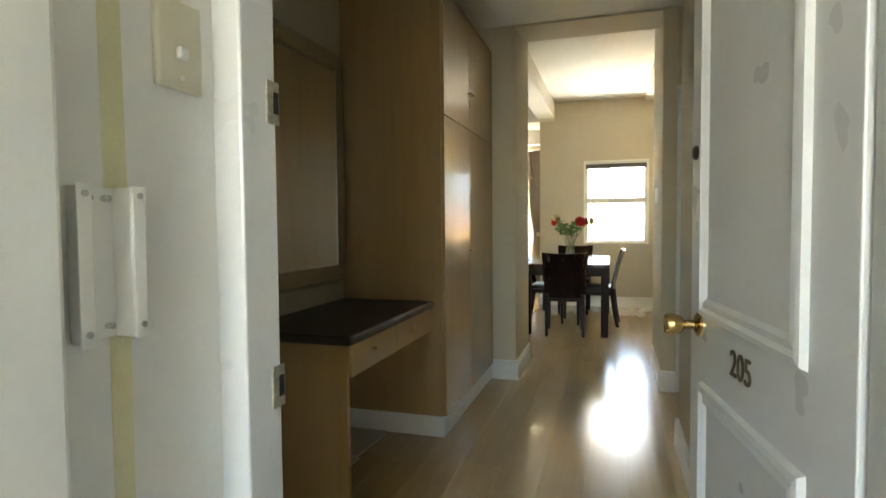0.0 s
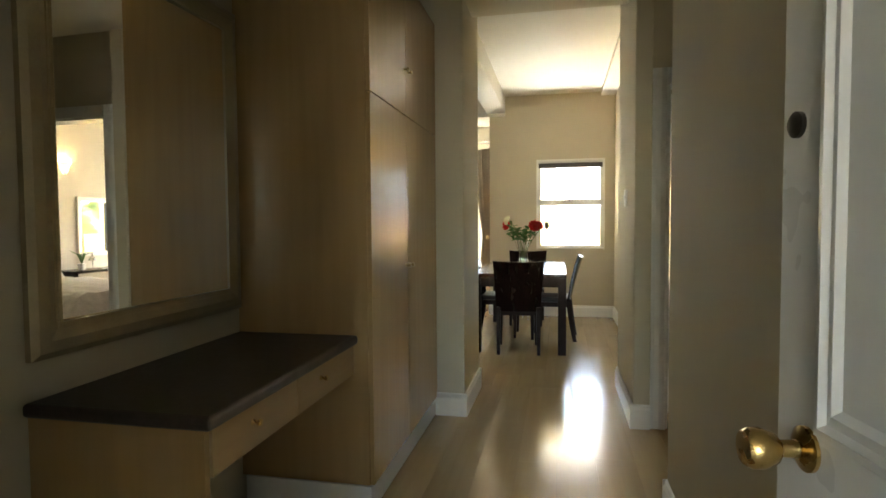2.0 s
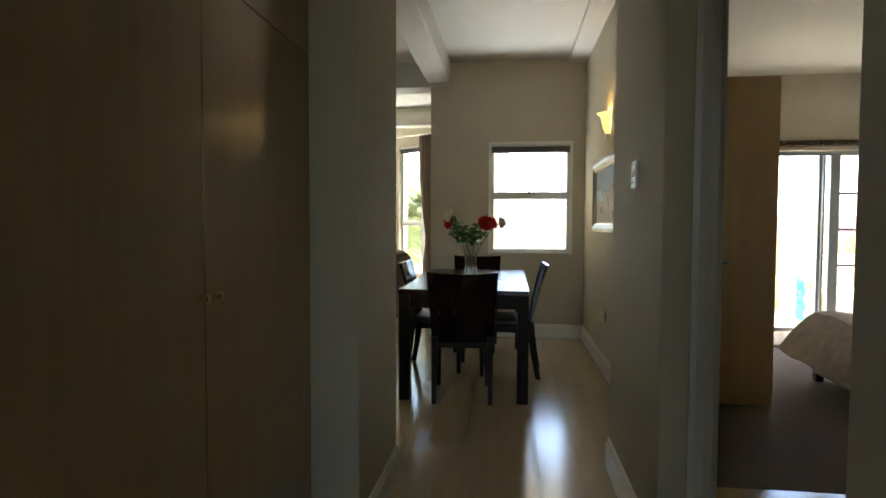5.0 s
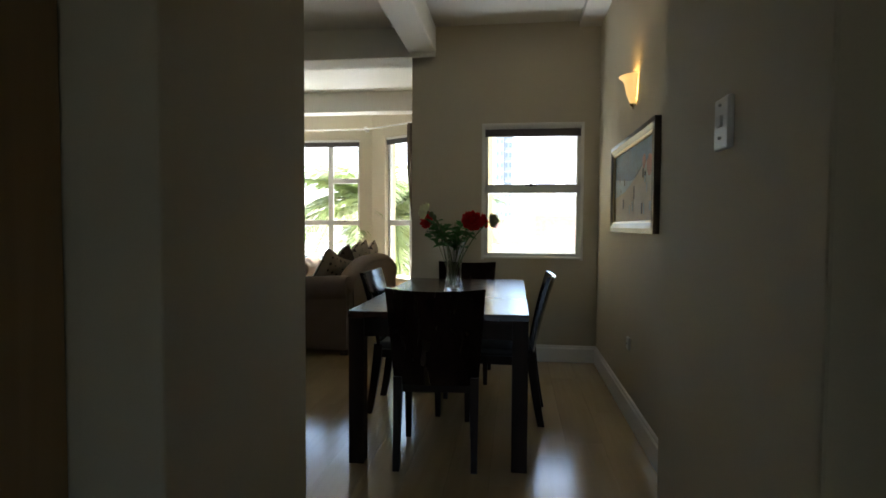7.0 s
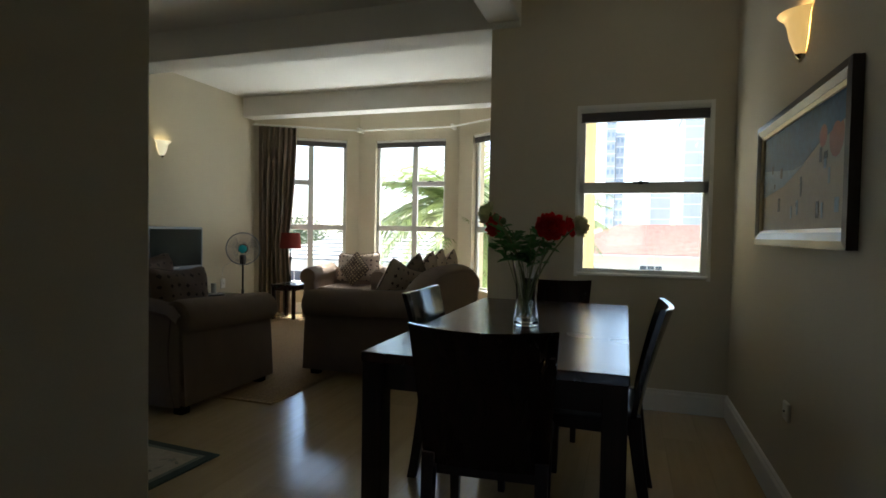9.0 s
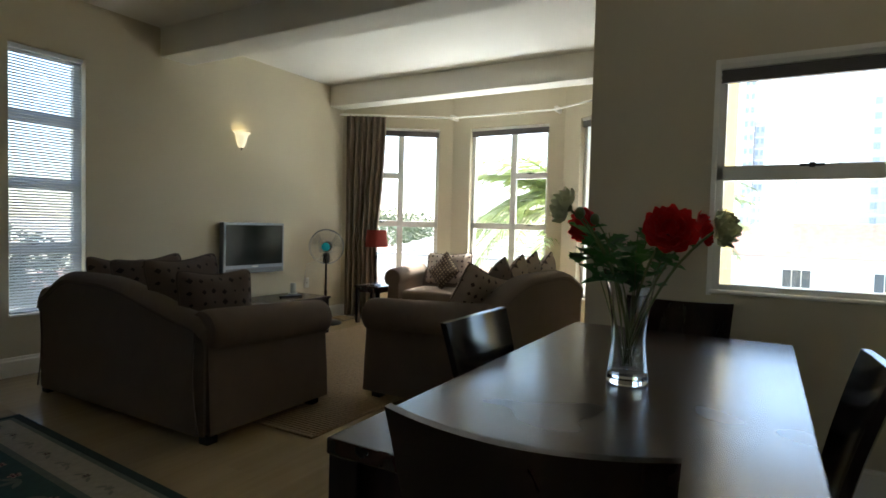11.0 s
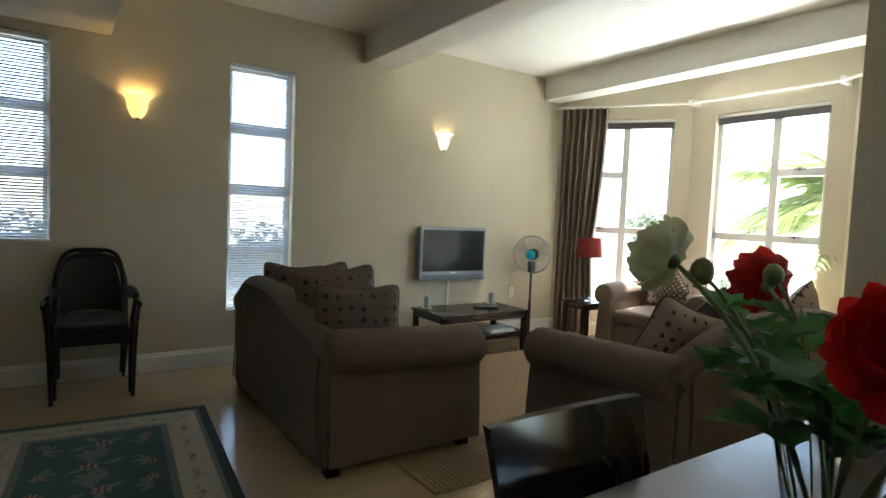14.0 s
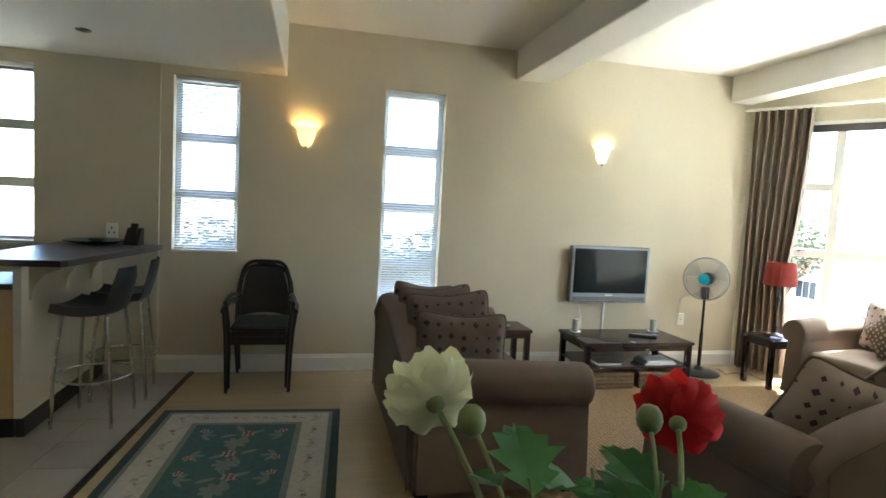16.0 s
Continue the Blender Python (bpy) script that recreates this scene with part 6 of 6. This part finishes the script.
# balcony with its yellow walls and a pale daybed
setting(part("balcony_floor", bbox(0.95, BY1 + 0.2, -0.2, 5.6, 12.0, -0.02), M_STONE), "tiled balcony floor", "floor")
setting(part("balcony_wall_east", bbox(5.0, BY1 + 0.2, 0, 5.2, 12.0, 2.8), M_YELLOW), "yellow rendered balcony wall", "wall")
setting(part("balcony_wall_north", bbox(0.95, 11.8, 0, 5.0, 12.0, 1.05), M_YELLOW), "yellow rendered balcony parapet", "wall")
setting(part("balcony_wall_west", bbox(2.55, 10.7, 0, 2.75, 11.8, 2.8), M_YELLOW), "yellow rendered balcony wall", "wall")
M_CREAMC = mat("cream_daybed_cloth", (0.60, 0.54, 0.38), 0.85, var=0.08, bump=0.3)
day = thing("daybed", "cream upholstered daybed with a scrolled arm on the balcony", "daybed")
part("seat", bbox(3.70, 10.25, 0.08, 4.97, 11.0, 0.42, 0.05, 3), M_CREAMC, day, smooth=True)
part("arm", tube([(3.55, 10.25, -0.02), (3.55, 10.25, 0.20), (3.57, 10.25, 0.38), (3.62, 10.25, 0.50), (3.60, 10.25, 0.58), (3.54, 10.25, 0.59), (3.51, 10.25, 0.53)], 0.055, 10), M_CREAMC, day, smooth=True)
part("arm_panel", bbox(3.52, 10.27, -0.02, 3.70, 11.0, 0.56, 0.05, 3), M_CREAMC, day, smooth=True)
part("back", bbox(3.70, 10.98, -0.02, 4.97, 11.16, 0.82, 0.07, 3), M_CREAMC, day, smooth=True)
thr = thing("throw_blanket", "turquoise throw hanging over the daybed's arm", "blanket")
part("cloth", skin([[Vector((3.40 + 0.02 * i, 10.30 + 0.03 * math.sin(3 * j + i), 0.62 - 0.09 * j - 0.005 * i)) for j in range(7)] for i in range(6)], (0.0, -0.01, 0.0)), mat("turquoise_cloth", (0.12, 0.45, 0.50), 0.9, bump=0.3), thr, smooth=True)

wd = thing("wardrobe", "tall brown wooden wardrobe in the bedroom", "wardrobe")
part("carcass", bbox(0.96, 7.08, 0.0, 1.74, 7.68, 2.15, 0.004), M_CUP, wd)
for x0_, x1_ in ((0.965, 1.348), (1.352, 1.735)):
    part("wardrobe_door", bbox(x0_, 7.06, 0.08, x1_, 7.08, 2.13, 0.003), M_CUP, wd)

# the bed
bed = thing("bed", "double bed with a floral quilt and a white slatted headboard", "bed")
part("mattress", bbox(2.30, 6.35, 0.28, 4.45, 7.82, 0.52, 0.05, 3), M_SHEET, bed, smooth=True)
part("base", bbox(2.33, 6.38, 0.06, 4.43, 7.79, 0.29, 0.02), M_SHEET, bed)
quilt = []
for i in range(19):
    row = []
    for j in range(17):
        x = 2.12 + 1.83 * i / 18
        y = 6.22 + 1.74 * j / 16
        dx = max(0, 2.36 - x) / 0.20
        dy = max(0, 6.4 - y, y - 7.77) / 0.18
        drop = min(1.2, math.hypot(dx, dy))
        row.append(Vector((x, y, 0.545 - 0.24 * drop ** 1.5 + 0.012 * math.sin(9 * x + 4 * y) + 0.01 * math.sin(17 * y))))
    quilt.append(row)
part("quilt", skin(quilt, (0, 0, -0.018)), M_LINEN, bed, "pale floral quilt", True)
for x, y in ((2.37, 6.45), (2.37, 7.76)):
    part("castor", bbox(x - 0.03, y - 0.03, 0, x + 0.03, y + 0.03, 0.065, 0.01), M_BLACK, bed)
part("headboard", bbox(4.46, 6.32, 0.1, 4.50, 7.85, 1.06, 0.01), M_WHITE, bed)
for k in range(12):
    part("headboard_slat", bbox(4.445, 6.4 + 0.118 * k, 0.56, 4.46, 6.46 + 0.118 * k, 1.0, 0.003), M_WHITE, bed)
for y in (6.72, 7.45):
    pl_ = pillow(pose(4.22, y, 0.64, 55, 0, 90), 0.62, 0.42, 0.16, M_SHEET, "white bed pillow lying against the headboard", 50, False)
nt = low_table("bedside_table", 4.10, 4.52, 7.92, 9.20, 0.60, "long dark wooden side table under the bedroom mirror", 0.2, 0.04)
pt = thing("potted_plant", "small plant in a pale pot on the bedside table", "plant", pose(4.32, 8.22, 0.6005))
part("pot", lathe([(0, 0), (0.04, 0), (0.055, 0.09), (0.05, 0.09), (0, 0.08)], 18), M_WHITE, pt, smooth=True)
for k in range(9):
    a = k * 0.7
    part("leaf_blade", tube([(0, 0, 0.08), (0.05 * math.cos(a), 0.05 * math.sin(a), 0.22), (0.14 * math.cos(a), 0.14 * math.sin(a), 0.24 + 0.02 * (k % 3))], 0.006, 5, radii=[0.004, 0.007, 0.001]), M_LEAF, pt)
dl = thing("desk_lamp", "small chrome desk lamp with an arched neck on the side table", "lamp", pose(4.30, 8.48, 0.6005))
part("base", lathe([(0, 0), (0.06, 0), (0.06, 0.012), (0.02, 0.02), (0, 0.02)], 18), M_CHROME, dl, smooth=True)
part("neck", tube([(0.10 * math.cos(a) * (1 if k else 1), -0.10 + 0.10 * math.cos(a), 0.018 + 0.24 * math.sin(a)) for k, a in enumerate(math.pi * q / 12 for q in range(10))], 0.006, 8), M_CHROME, dl, smooth=True)
part("shade", lathe([(0.012, 0.06), (0.03, 0.05), (0.055, 0.0), (0.05, 0.0), (0.01, 0.05)], 18, (-0.07, -0.17, 0.13)), M_CHROME, dl, smooth=True)
bm_ = thing("dresser_mirror", "white framed mirror on the bedroom wall", "mirror")
part("frame", frame_mesh(8.37, 9.0, 0.78, 1.66, 0.06, [(0, 0), (0, 0.03), (1, 0.025), (1, 0.004)], BX1 - 0.002, -1), M_WHITE, bm_)
part("mirror_glass", bbox(BX1 - 0.010, 8.42, 0.83, BX1 - 0.005, 8.95, 1.61), M_MIRROR, bm_)
sconce(pose(BX1, 8.2, 2.06, 0, 0, 90), G_WARM, 0.6, (1.0, 0.7, 0.35), "lit glass wall lamp over the bedside table")

# bedroom door, standing open into the room
d2 = thing("door_2", "open white panelled bedroom door with a steel lever handle", "door", pose(0.712, 5.265, 0, 0, 0, 68), kind="structure")
part("leaf", bbox(0, 0.0, 0.012, 0.76, 0.038, 2.02, 0.003), M_DOORPAINT, d2)
hd = tube([(0.70, -0.002, 1.02), (0.70, -0.045, 1.02), (0.60, -0.05, 1.02)], 0.009, 8)
bbox(0.685, -0.004, 0.93, 0.715, 0.0, 1.10, 0.001, bm=hd)
part("lever_handle", hd, M_CHROME, d2, "steel lever handle on a plate")
fr2 = setting(thing("door_frame_bedroom", "white painted door frame with moulded architraves", "door frame"), "", "")
part("architrave", prism([(0.612, 5.13), (0.612, 5.118), (0.63, 5.112), (0.66, 5.115), (0.685, 5.108), (0.70, 5.116), (0.70, 5.13)], "z", 0, 2.115), M_DOORPAINT, fr2)
part("architrave", bbox(1.50, 5.112, 0, 1.588, 5.13, 2.115, 0.004), M_DOORPAINT, fr2)
part("architrave", bbox(0.701, 5.112, 2.03, 1.499, 5.13, 2.115, 0.004), M_DOORPAINT, fr2)
part("lining", bbox(0.70, 5.13, 0, 0.712, 5.265, 2.018, 0.002), M_DOORPAINT, fr2)
part("lining", bbox(1.488, 5.13, 0, 1.50, 5.265, 2.018, 0.002), M_DOORPAINT, fr2)
part("lining", bbox(0.712, 5.13, 2.018, 1.488, 5.265, 2.03, 0.002), M_DOORPAINT, fr2)

# ---------- outside ----------
GZ = -6.2
M_GROUND = mat("dry_ground", (0.36, 0.34, 0.28), 0.95, var=0.25, scale=0.15, fine=4, bump=0.3)
M_TILE = mat("red_roof_tile", (0.46, 0.26, 0.20), 0.8, var=0.22, scale=3, fine=30, bump=0.3, random_tint=0.1)
M_GREYROOF = mat("grey_roof_sheet", (0.30, 0.29, 0.27), 0.7, var=0.12, scale=2)
M_RENDER = mat("cream_render", (0.62, 0.57, 0.46), 0.85, var=0.08, scale=0.7, fine=12, bump=0.2)
M_RENDERW = mat("white_render", (0.74, 0.73, 0.69), 0.85, var=0.06, scale=0.7, fine=12, bump=0.2)
M_CONC = mat("pale_tower_concrete", (0.47, 0.48, 0.51), 0.85, var=0.08, scale=0.15, fine=3, bump=0.2)
# distance haze and glare are put into this glass colour as paleness
M_TOWERWIN = mat("hazed_tower_window", (0.28, 0.34, 0.41), 0.3, var=0.15, bump=0.0)
M_DARKWIN = mat("dark_window_glass", (0.05, 0.07, 0.09), 0.15, var=0.1, bump=0.0)
gm = bmesh.new()
bmesh.ops.create_grid(gm, x_segments=24, y_segments=24, size=2500)
for v in gm.verts:
    v.co.z = GZ
g = part("ground", gm, M_GROUND)
setting(g, "dry suburban ground reaching the horizon", "ground")
# outside faces of this building in yellow render
for nm, bx in (("facade_dining", (-0.583, 9.392, -0.6, -0.22, 9.42, CEIL)), ("facade_living_east", (-0.586, 9.43, GZ, -0.215, 11.75, CEIL + 0.1))):
    setting(part(nm, bbox(*bx), M_YELLOW), "yellow rendered outer wall", "wall")
setting(part("facade_base", bbox(W - 0.3, 2.0, GZ, 5.3, 12.0, -0.21), M_YELLOW), "yellow rendered lower storeys", "wall")


def house(x0, x1, y0, y1, eave, rise, roof_mat, wall_mat, nwin, label, courses=14):
    h = thing("house", label, "house")
    part("wall", bbox(x0, y0, GZ, x1, y1, eave), wall_mat, h)
    o = 0.5
    ax, bx_, ay, by = x0 - o, x1 + o, y0 - o, y1 + o
    hw = (by - ay) / 2
    rx0, rx1, ym = ax + min(hw, (bx_ - ax) * 0.35), bx_ - min(hw, (bx_ - ax) * 0.35), (ay + by) / 2
    rb = bmesh.new()
    for k in range(courses):
        t0, t1 = k / courses, (k + 1) / courses
        def ring(t, lift):
            return [(ax + (rx0 - ax) * t, ay + (ym - ay) * t, eave + rise * t + lift), (bx_ - (bx_ - rx1) * t, ay + (ym - ay) * t, eave + rise * t + lift), (bx_ - (bx_ - rx1) * t, by - (by - ym) * t, eave + rise * t + lift), (ax + (rx0 - ax) * t, by - (by - ym) * t, eave + rise * t + lift)]
        a = [rb.verts.new(p) for p in ring(t0, 0.07)]
        b = [rb.verts.new(p) for p in ring(t1, 0.0)]
        c = [rb.verts.new(p) for p in ring(t0, -0.02)]
        for q in range(4):
            rb.faces.new((a[q], a[(q + 1) % 4], b[(q + 1) % 4], b[q]))
            rb.faces.new((c[q], c[(q + 1) % 4], a[(q + 1) % 4], a[q]))
    part("roof", rb, roof_mat, h)
    part("fascia", bbox(ax, ay, eave - 0.12, bx_, by, eave + 0.01), M_RENDERW, h, "pale eaves board")
    for k in range(nwin):
        x = x0 + (x1 - x0) * (k + 0.5) / nwin
        for z in (eave - 1.9, eave - 4.7):
            if z < GZ + 0.5:
                continue
            w_ = part("window", bbox(x - 0.8, y0 - 0.04, z, x + 0.8, y0 + 0.02, z + 1.2), M_RENDERW, h)
            for q in range(3):
                part("pane", bbox(x - 0.73 + 0.5 * q, y0 - 0.045, z + 0.07, x - 0.27 + 0.5 * q, y0 - 0.03, z + 1.13), M_DARKWIN, w_)
    return h


house(-5.0, 36.0, 46.5, 56.0, -0.15, 2.2, M_TILE, M_RENDER, 9, "long cream house with a red tiled hipped roof", 26)
house(-46.0, -27.0, 38.0, 46.0, -1.2, 2.0, M_TILE, M_RENDERW, 5, "white house with a red tiled roof", 16)
house(-21.0, -9.0, 35.0, 43.0, -0.6, 1.8, M_GREYROOF, M_RENDERW, 3, "white house with a shallow grey roof", 8)
house(-62.0, -50.0, 40.0, 50.0, -1.6, 2.0, M_GREYROOF, M_RENDERW, 4, "white house with a grey roof", 8)
house(-40.0, -22.0, 22.0, 31.0, -3.0, 1.8, M_TILE, M_RENDER, 4, "cream house with a red tiled roof beyond the garden", 14)
house(-34.0, -24.0, 0.0, 12.0, -2.2, 2.0, M_GREYROOF, M_RENDERW, 3, "white house seen through the blinds", 8)


def tower(x0, x1, y0, y1, top, floors, bays, label, blank=False):
    t = thing("tower_block", label, "apartment tower")
    part("wall", bbox(x0, y0, GZ, x1, y1, top), M_CONC, t)
    part("parapet", bbox(x0 - 0.2, y0 - 0.2, top, x1 + 0.2, y1 + 0.2, top + 0.8), M_CONC, t)
    fh = (top - 0.0) / floors
    for i in range(floors):
        part("floor_band", bbox(x0 - 0.06, y0 - 0.06, i * fh + fh - 0.25, x1 + 0.06, y0 + 0.1, i * fh + fh), M_RENDERW, t)
        for j in range(bays):
            if blank and j % 2 == 0:
                continue
            xx = x0 + (x1 - x0) * (j + 0.5) / bays
            ww = 0.28 * (x1 - x0) / bays if not blank else 0.5
            w_ = part("window", bbox(xx - ww, y0 - 0.12, i * fh + 0.9, xx + ww, y0 + 0.05, i * fh + 2.1), M_TOWERWIN, t)
    return t


tower(-5.1, -2.9, 150, 165, 46, 15, 2, "tall pale apartment tower with rows of windows")
tower(-2.8, -0.8, 152, 168, 26, 10, 2, "lower wing of a pale apartment tower")
tower(11.1, 22.0, 130, 145, 26.5, 10, 3, "broad concrete tower with small square windows", True)
tower(6.0, 10.9, 160, 170, 14, 5, 1, "low concrete wing beside the towers", True)
tower(22.2, 45.0, 122, 136, 22, 7, 6, "apartment block with window bands")

M_BARK = mat("palm_bark", (0.12, 0.085, 0.055), 0.95, var=0.3, scale=20, fine=80, bump=0.8, bump_dist=0.02)
M_FROND = mat("palm_frond", (0.20, 0.24, 0.12), 0.55, var=0.25, scale=6, random_tint=0.25)
M_FOL = mat("tree_foliage", (0.075, 0.10, 0.05), 0.7, var=0.35, scale=2, random_tint=0.25)
let_light_through(M_FROND, (0.22, 0.28, 0.09), 0.4)


def frond_mesh(length, droop, seed):
    rnd = random.Random(seed)
    bm = bmesh.new()
    n = 20
    pts = []
    for i in range(n + 1):
        t = i / n
        pts.append(Vector((length * (t - 0.12 * t * t), 0, length * (0.55 * t - droop * t * t))))
    tube(pts, 0.02, 5, bm, radii=[0.03 * (1 - 0.85 * i / n) for i in range(n + 1)])
    for i in range(58):
        t = 0.10 + 0.88 * i / 57
        k = min(n - 1, int(t * n))
        p = pts[k].lerp(pts[k + 1], t * n - k)
        d = (pts[k + 1] - pts[k]).normalized()
        ll = length * 0.24 * math.sin(math.pi * (0.18 + 0.78 * t)) * rnd.uniform(0.85, 1.1)
        for s in (-1, 1):
            tip = p + d * ll * 0.62 + Vector((0, s * ll * 0.78, -ll * rnd.uniform(0.10, 0.40)))
            wv = d * 0.020
            a, b = bm.verts.new(p - wv), bm.verts.new(p + wv)
            mid = p.lerp(tip, 0.5) + Vector((0, 0, 0.02))
            c, e = bm.verts.new(mid - wv * 0.9), bm.verts.new(mid + wv * 0.9)
            f_ = bm.verts.new(tip)
            bm.faces.new((a, b, e, c))
            bm.faces.new((c, e, f_))
    return bm


def palm(x, y, top, n, length, label):
    p = thing("palm_tree", label, "palm tree", pose(x, y, GZ))
    H = top - GZ
    part("trunk", tube([(0.06 * math.sin(3 * t), 0.05 * t, H * t) for t in [i / 16 for i in range(17)]], 0.2, 12, radii=[0.30 - 0.08 * i / 16 + 0.02 * (i % 2) for i in range(17)]), M_BARK, p)
    rnd = random.Random(int(x * 10))
    meshes = [part("frond", frond_mesh(length, dr_, k), M_FROND, p) for k, dr_ in enumerate((0.45, 0.75, 1.05, 1.35))]
    for k, o in enumerate(meshes):
        o.matrix_basis = pose(0, 0.05, H, 0, 0, 90 * k)
    for k in range(n):
        src_ = meshes[k % 4]
        share("frond", src_.data, p, pose(0, 0.05, H - 0.1 + 0.2 * rnd.random(), rnd.uniform(-14, 14), rnd.uniform(-32, 16), 137.5 * k + rnd.uniform(-12, 12)))
    return p


def leafy_tree(x, y, h, r, seed, label):
    rnd = random.Random(seed)
    t = thing("garden_tree", label, "tree", pose(x, y, GZ))
    tr_ = tube([(0, 0, 0), (0.1, 0.05, h * 0.3), (0.05, 0.2, h * 0.6)], 0.2, 8, radii=[0.28, 0.2, 0.12])
    tips = []
    for k in range(6):
        a = k * 1.05 + rnd.random()
        tip = (r * 0.6 * math.cos(a), r * 0.6 * math.sin(a), h * rnd.uniform(0.62, 0.92))
        tube([(0.08, 0.1, h * 0.4), ((0.08 + tip[0]) / 2, (0.1 + tip[1]) / 2, h * 0.6), tip], 0.08, 6, tr_, radii=[0.12, 0.08, 0.03])
        tips.append(tip)
    part("trunk", tr_, M_BARK, t)
    vs, fs = [], []
    for k in range(2600):
        c = tips[k % 6] if k % 3 else (0.05, 0.1, h * 0.8)
        d = Vector((rnd.gauss(0, 1), rnd.gauss(0, 1), rnd.gauss(0, 0.75))).normalized() * r * 0.52 * (rnd.random() ** 0.35)
        p = Vector(c) + d
        s = rnd.uniform(0.10, 0.24)
        u = Vector((rnd.uniform(-1, 1), rnd.uniform(-1, 1), rnd.uniform(-0.6, 0.6))).normalized()
        w_ = u.orthogonal().normalized()
        i = len(vs)
        vs += [p - u * s, p + w_ * s * 0.55, p + u * s, p - w_ * s * 0.55]
        fs.append((i, i + 1, i + 2, i + 3))
    me = bpy.data.meshes.new("crown")
    me.from_pydata([tuple(v) for v in vs], [], fs)
    me.materials.append(M_FOL)
    cr = new("crown", me)
    cr.parent = t
    return t


palm(-2.35, 14.75, 1.35, 42, 2.55, "tall date palm with arching feathery fronds outside the bay")
for k, (x, y, h, r) in enumerate(((-36, 62, 9.0, 4.5), (-29, 66, 8.4, 4.2), (-23, 60, 8.0, 4.0), (-17, 64, 7.8, 3.6), (-43, 66, 9.4, 4.8), (-52, 60, 9.0, 4.5), (-10, 70, 7.6, 3.4), (-24, 14, 6.2, 3.2), (-22, 9, 6.0, 3.0), (-26, 5, 6.6, 3.4), (-30, 37, 7.0, 3.0), (-14, 30, 4.4, 2.2))):
    leafy_tree(x, y, h, r, 70 + k, "leafy green garden tree among the houses")

# ---------- floors, last ----------
def planks(name, x0, x1, y0, y1, wide, long, seed, cut=None):
    """Floor boards with open joints, laid along y in running bond."""
    rnd = random.Random(seed)
    base = part(name, bbox(x0, y0, -0.12, x1, y1, -0.008), M_SUB)
    setting(base, "pale maple laminate floor with a soft sheen", "floor")
    nx = int(math.ceil((x1 - x0) / wide))
    shared = {}
    for i in range(nx):
        xa, xb = x0 + i * wide, min(x0 + (i + 1) * wide, x1)
        y = y0 - rnd.random() * long
        while y < y1:
            ya, yb = max(y, y0), min(y + long, y1)
            if yb - ya > 0.02 and (cut is None or cut((xa + xb) / 2, (ya + yb) / 2)):
                key = (round(xb - xa, 3), round(yb - ya, 3))
                if key not in shared:
                    o = part("plank", bbox(0.0002, 0.0002, -0.008, key[0] - 0.0002, key[1] - 0.0002, 0.0, 0.0004, 1), M_LAM, base)
                    shared[key] = o.data
                else:
                    o = share("plank", shared[key], base)
                o.matrix_basis = pose(xa, ya, 0)
            y += long
    return base


planks("floor", W, 0.78, 5.84, 12.45, 0.196, 1.30, 3)
setting(part("tile_bed", prism([(W, 5.84), (W, 6.45), (-2.6, 6.29), (-2.6, 5.84)], "z", -0.001, 0.001), M_GROUT), "dark joint bed under the kitchen tiles", "floor")
planks("floor_hall", -1.30, 2.2, 1.95, 5.84, 0.196, 1.30, 5)
# kitchen tiles on the near side of a slanted strip
kb = part("floor_kitchen", bbox(W, 2.6, -0.12, -0.87, 5.84, -0.009), M_GROUT)
setting(kb, "beige ceramic kitchen floor tiles with dark joints", "floor")
TS = 0.335
tile_me = None
for i in range(12):
    for j in range(12):
        x, y = W + i * TS, 6.46 - (j + 1) * TS
        if x + TS > -0.87 or y < 2.6 or (x + TS > -2.6 and y > 5.6):
            continue
        if tile_me is None:
            o = part("tile", bbox(0.003, 0.003, -0.004, TS - 0.003, TS - 0.003, 0.005, 0.0015, 1), M_STONE, kb)
            tile_me = o.data
        else:
            o = share("tile", tile_me, kb)
        o.matrix_basis = pose(x, y - 0.075 * (x - W), 0.0, 0, 0, -4.3)
ed = part("threshold_strip", prism([(W, 6.45), (W, 6.485), (-2.6, 6.325), (-2.6, 6.29)], "z", -0.005, 0.012), M_WENGE)
setting(ed, "dark wooden strip between tiles and laminate", "threshold")
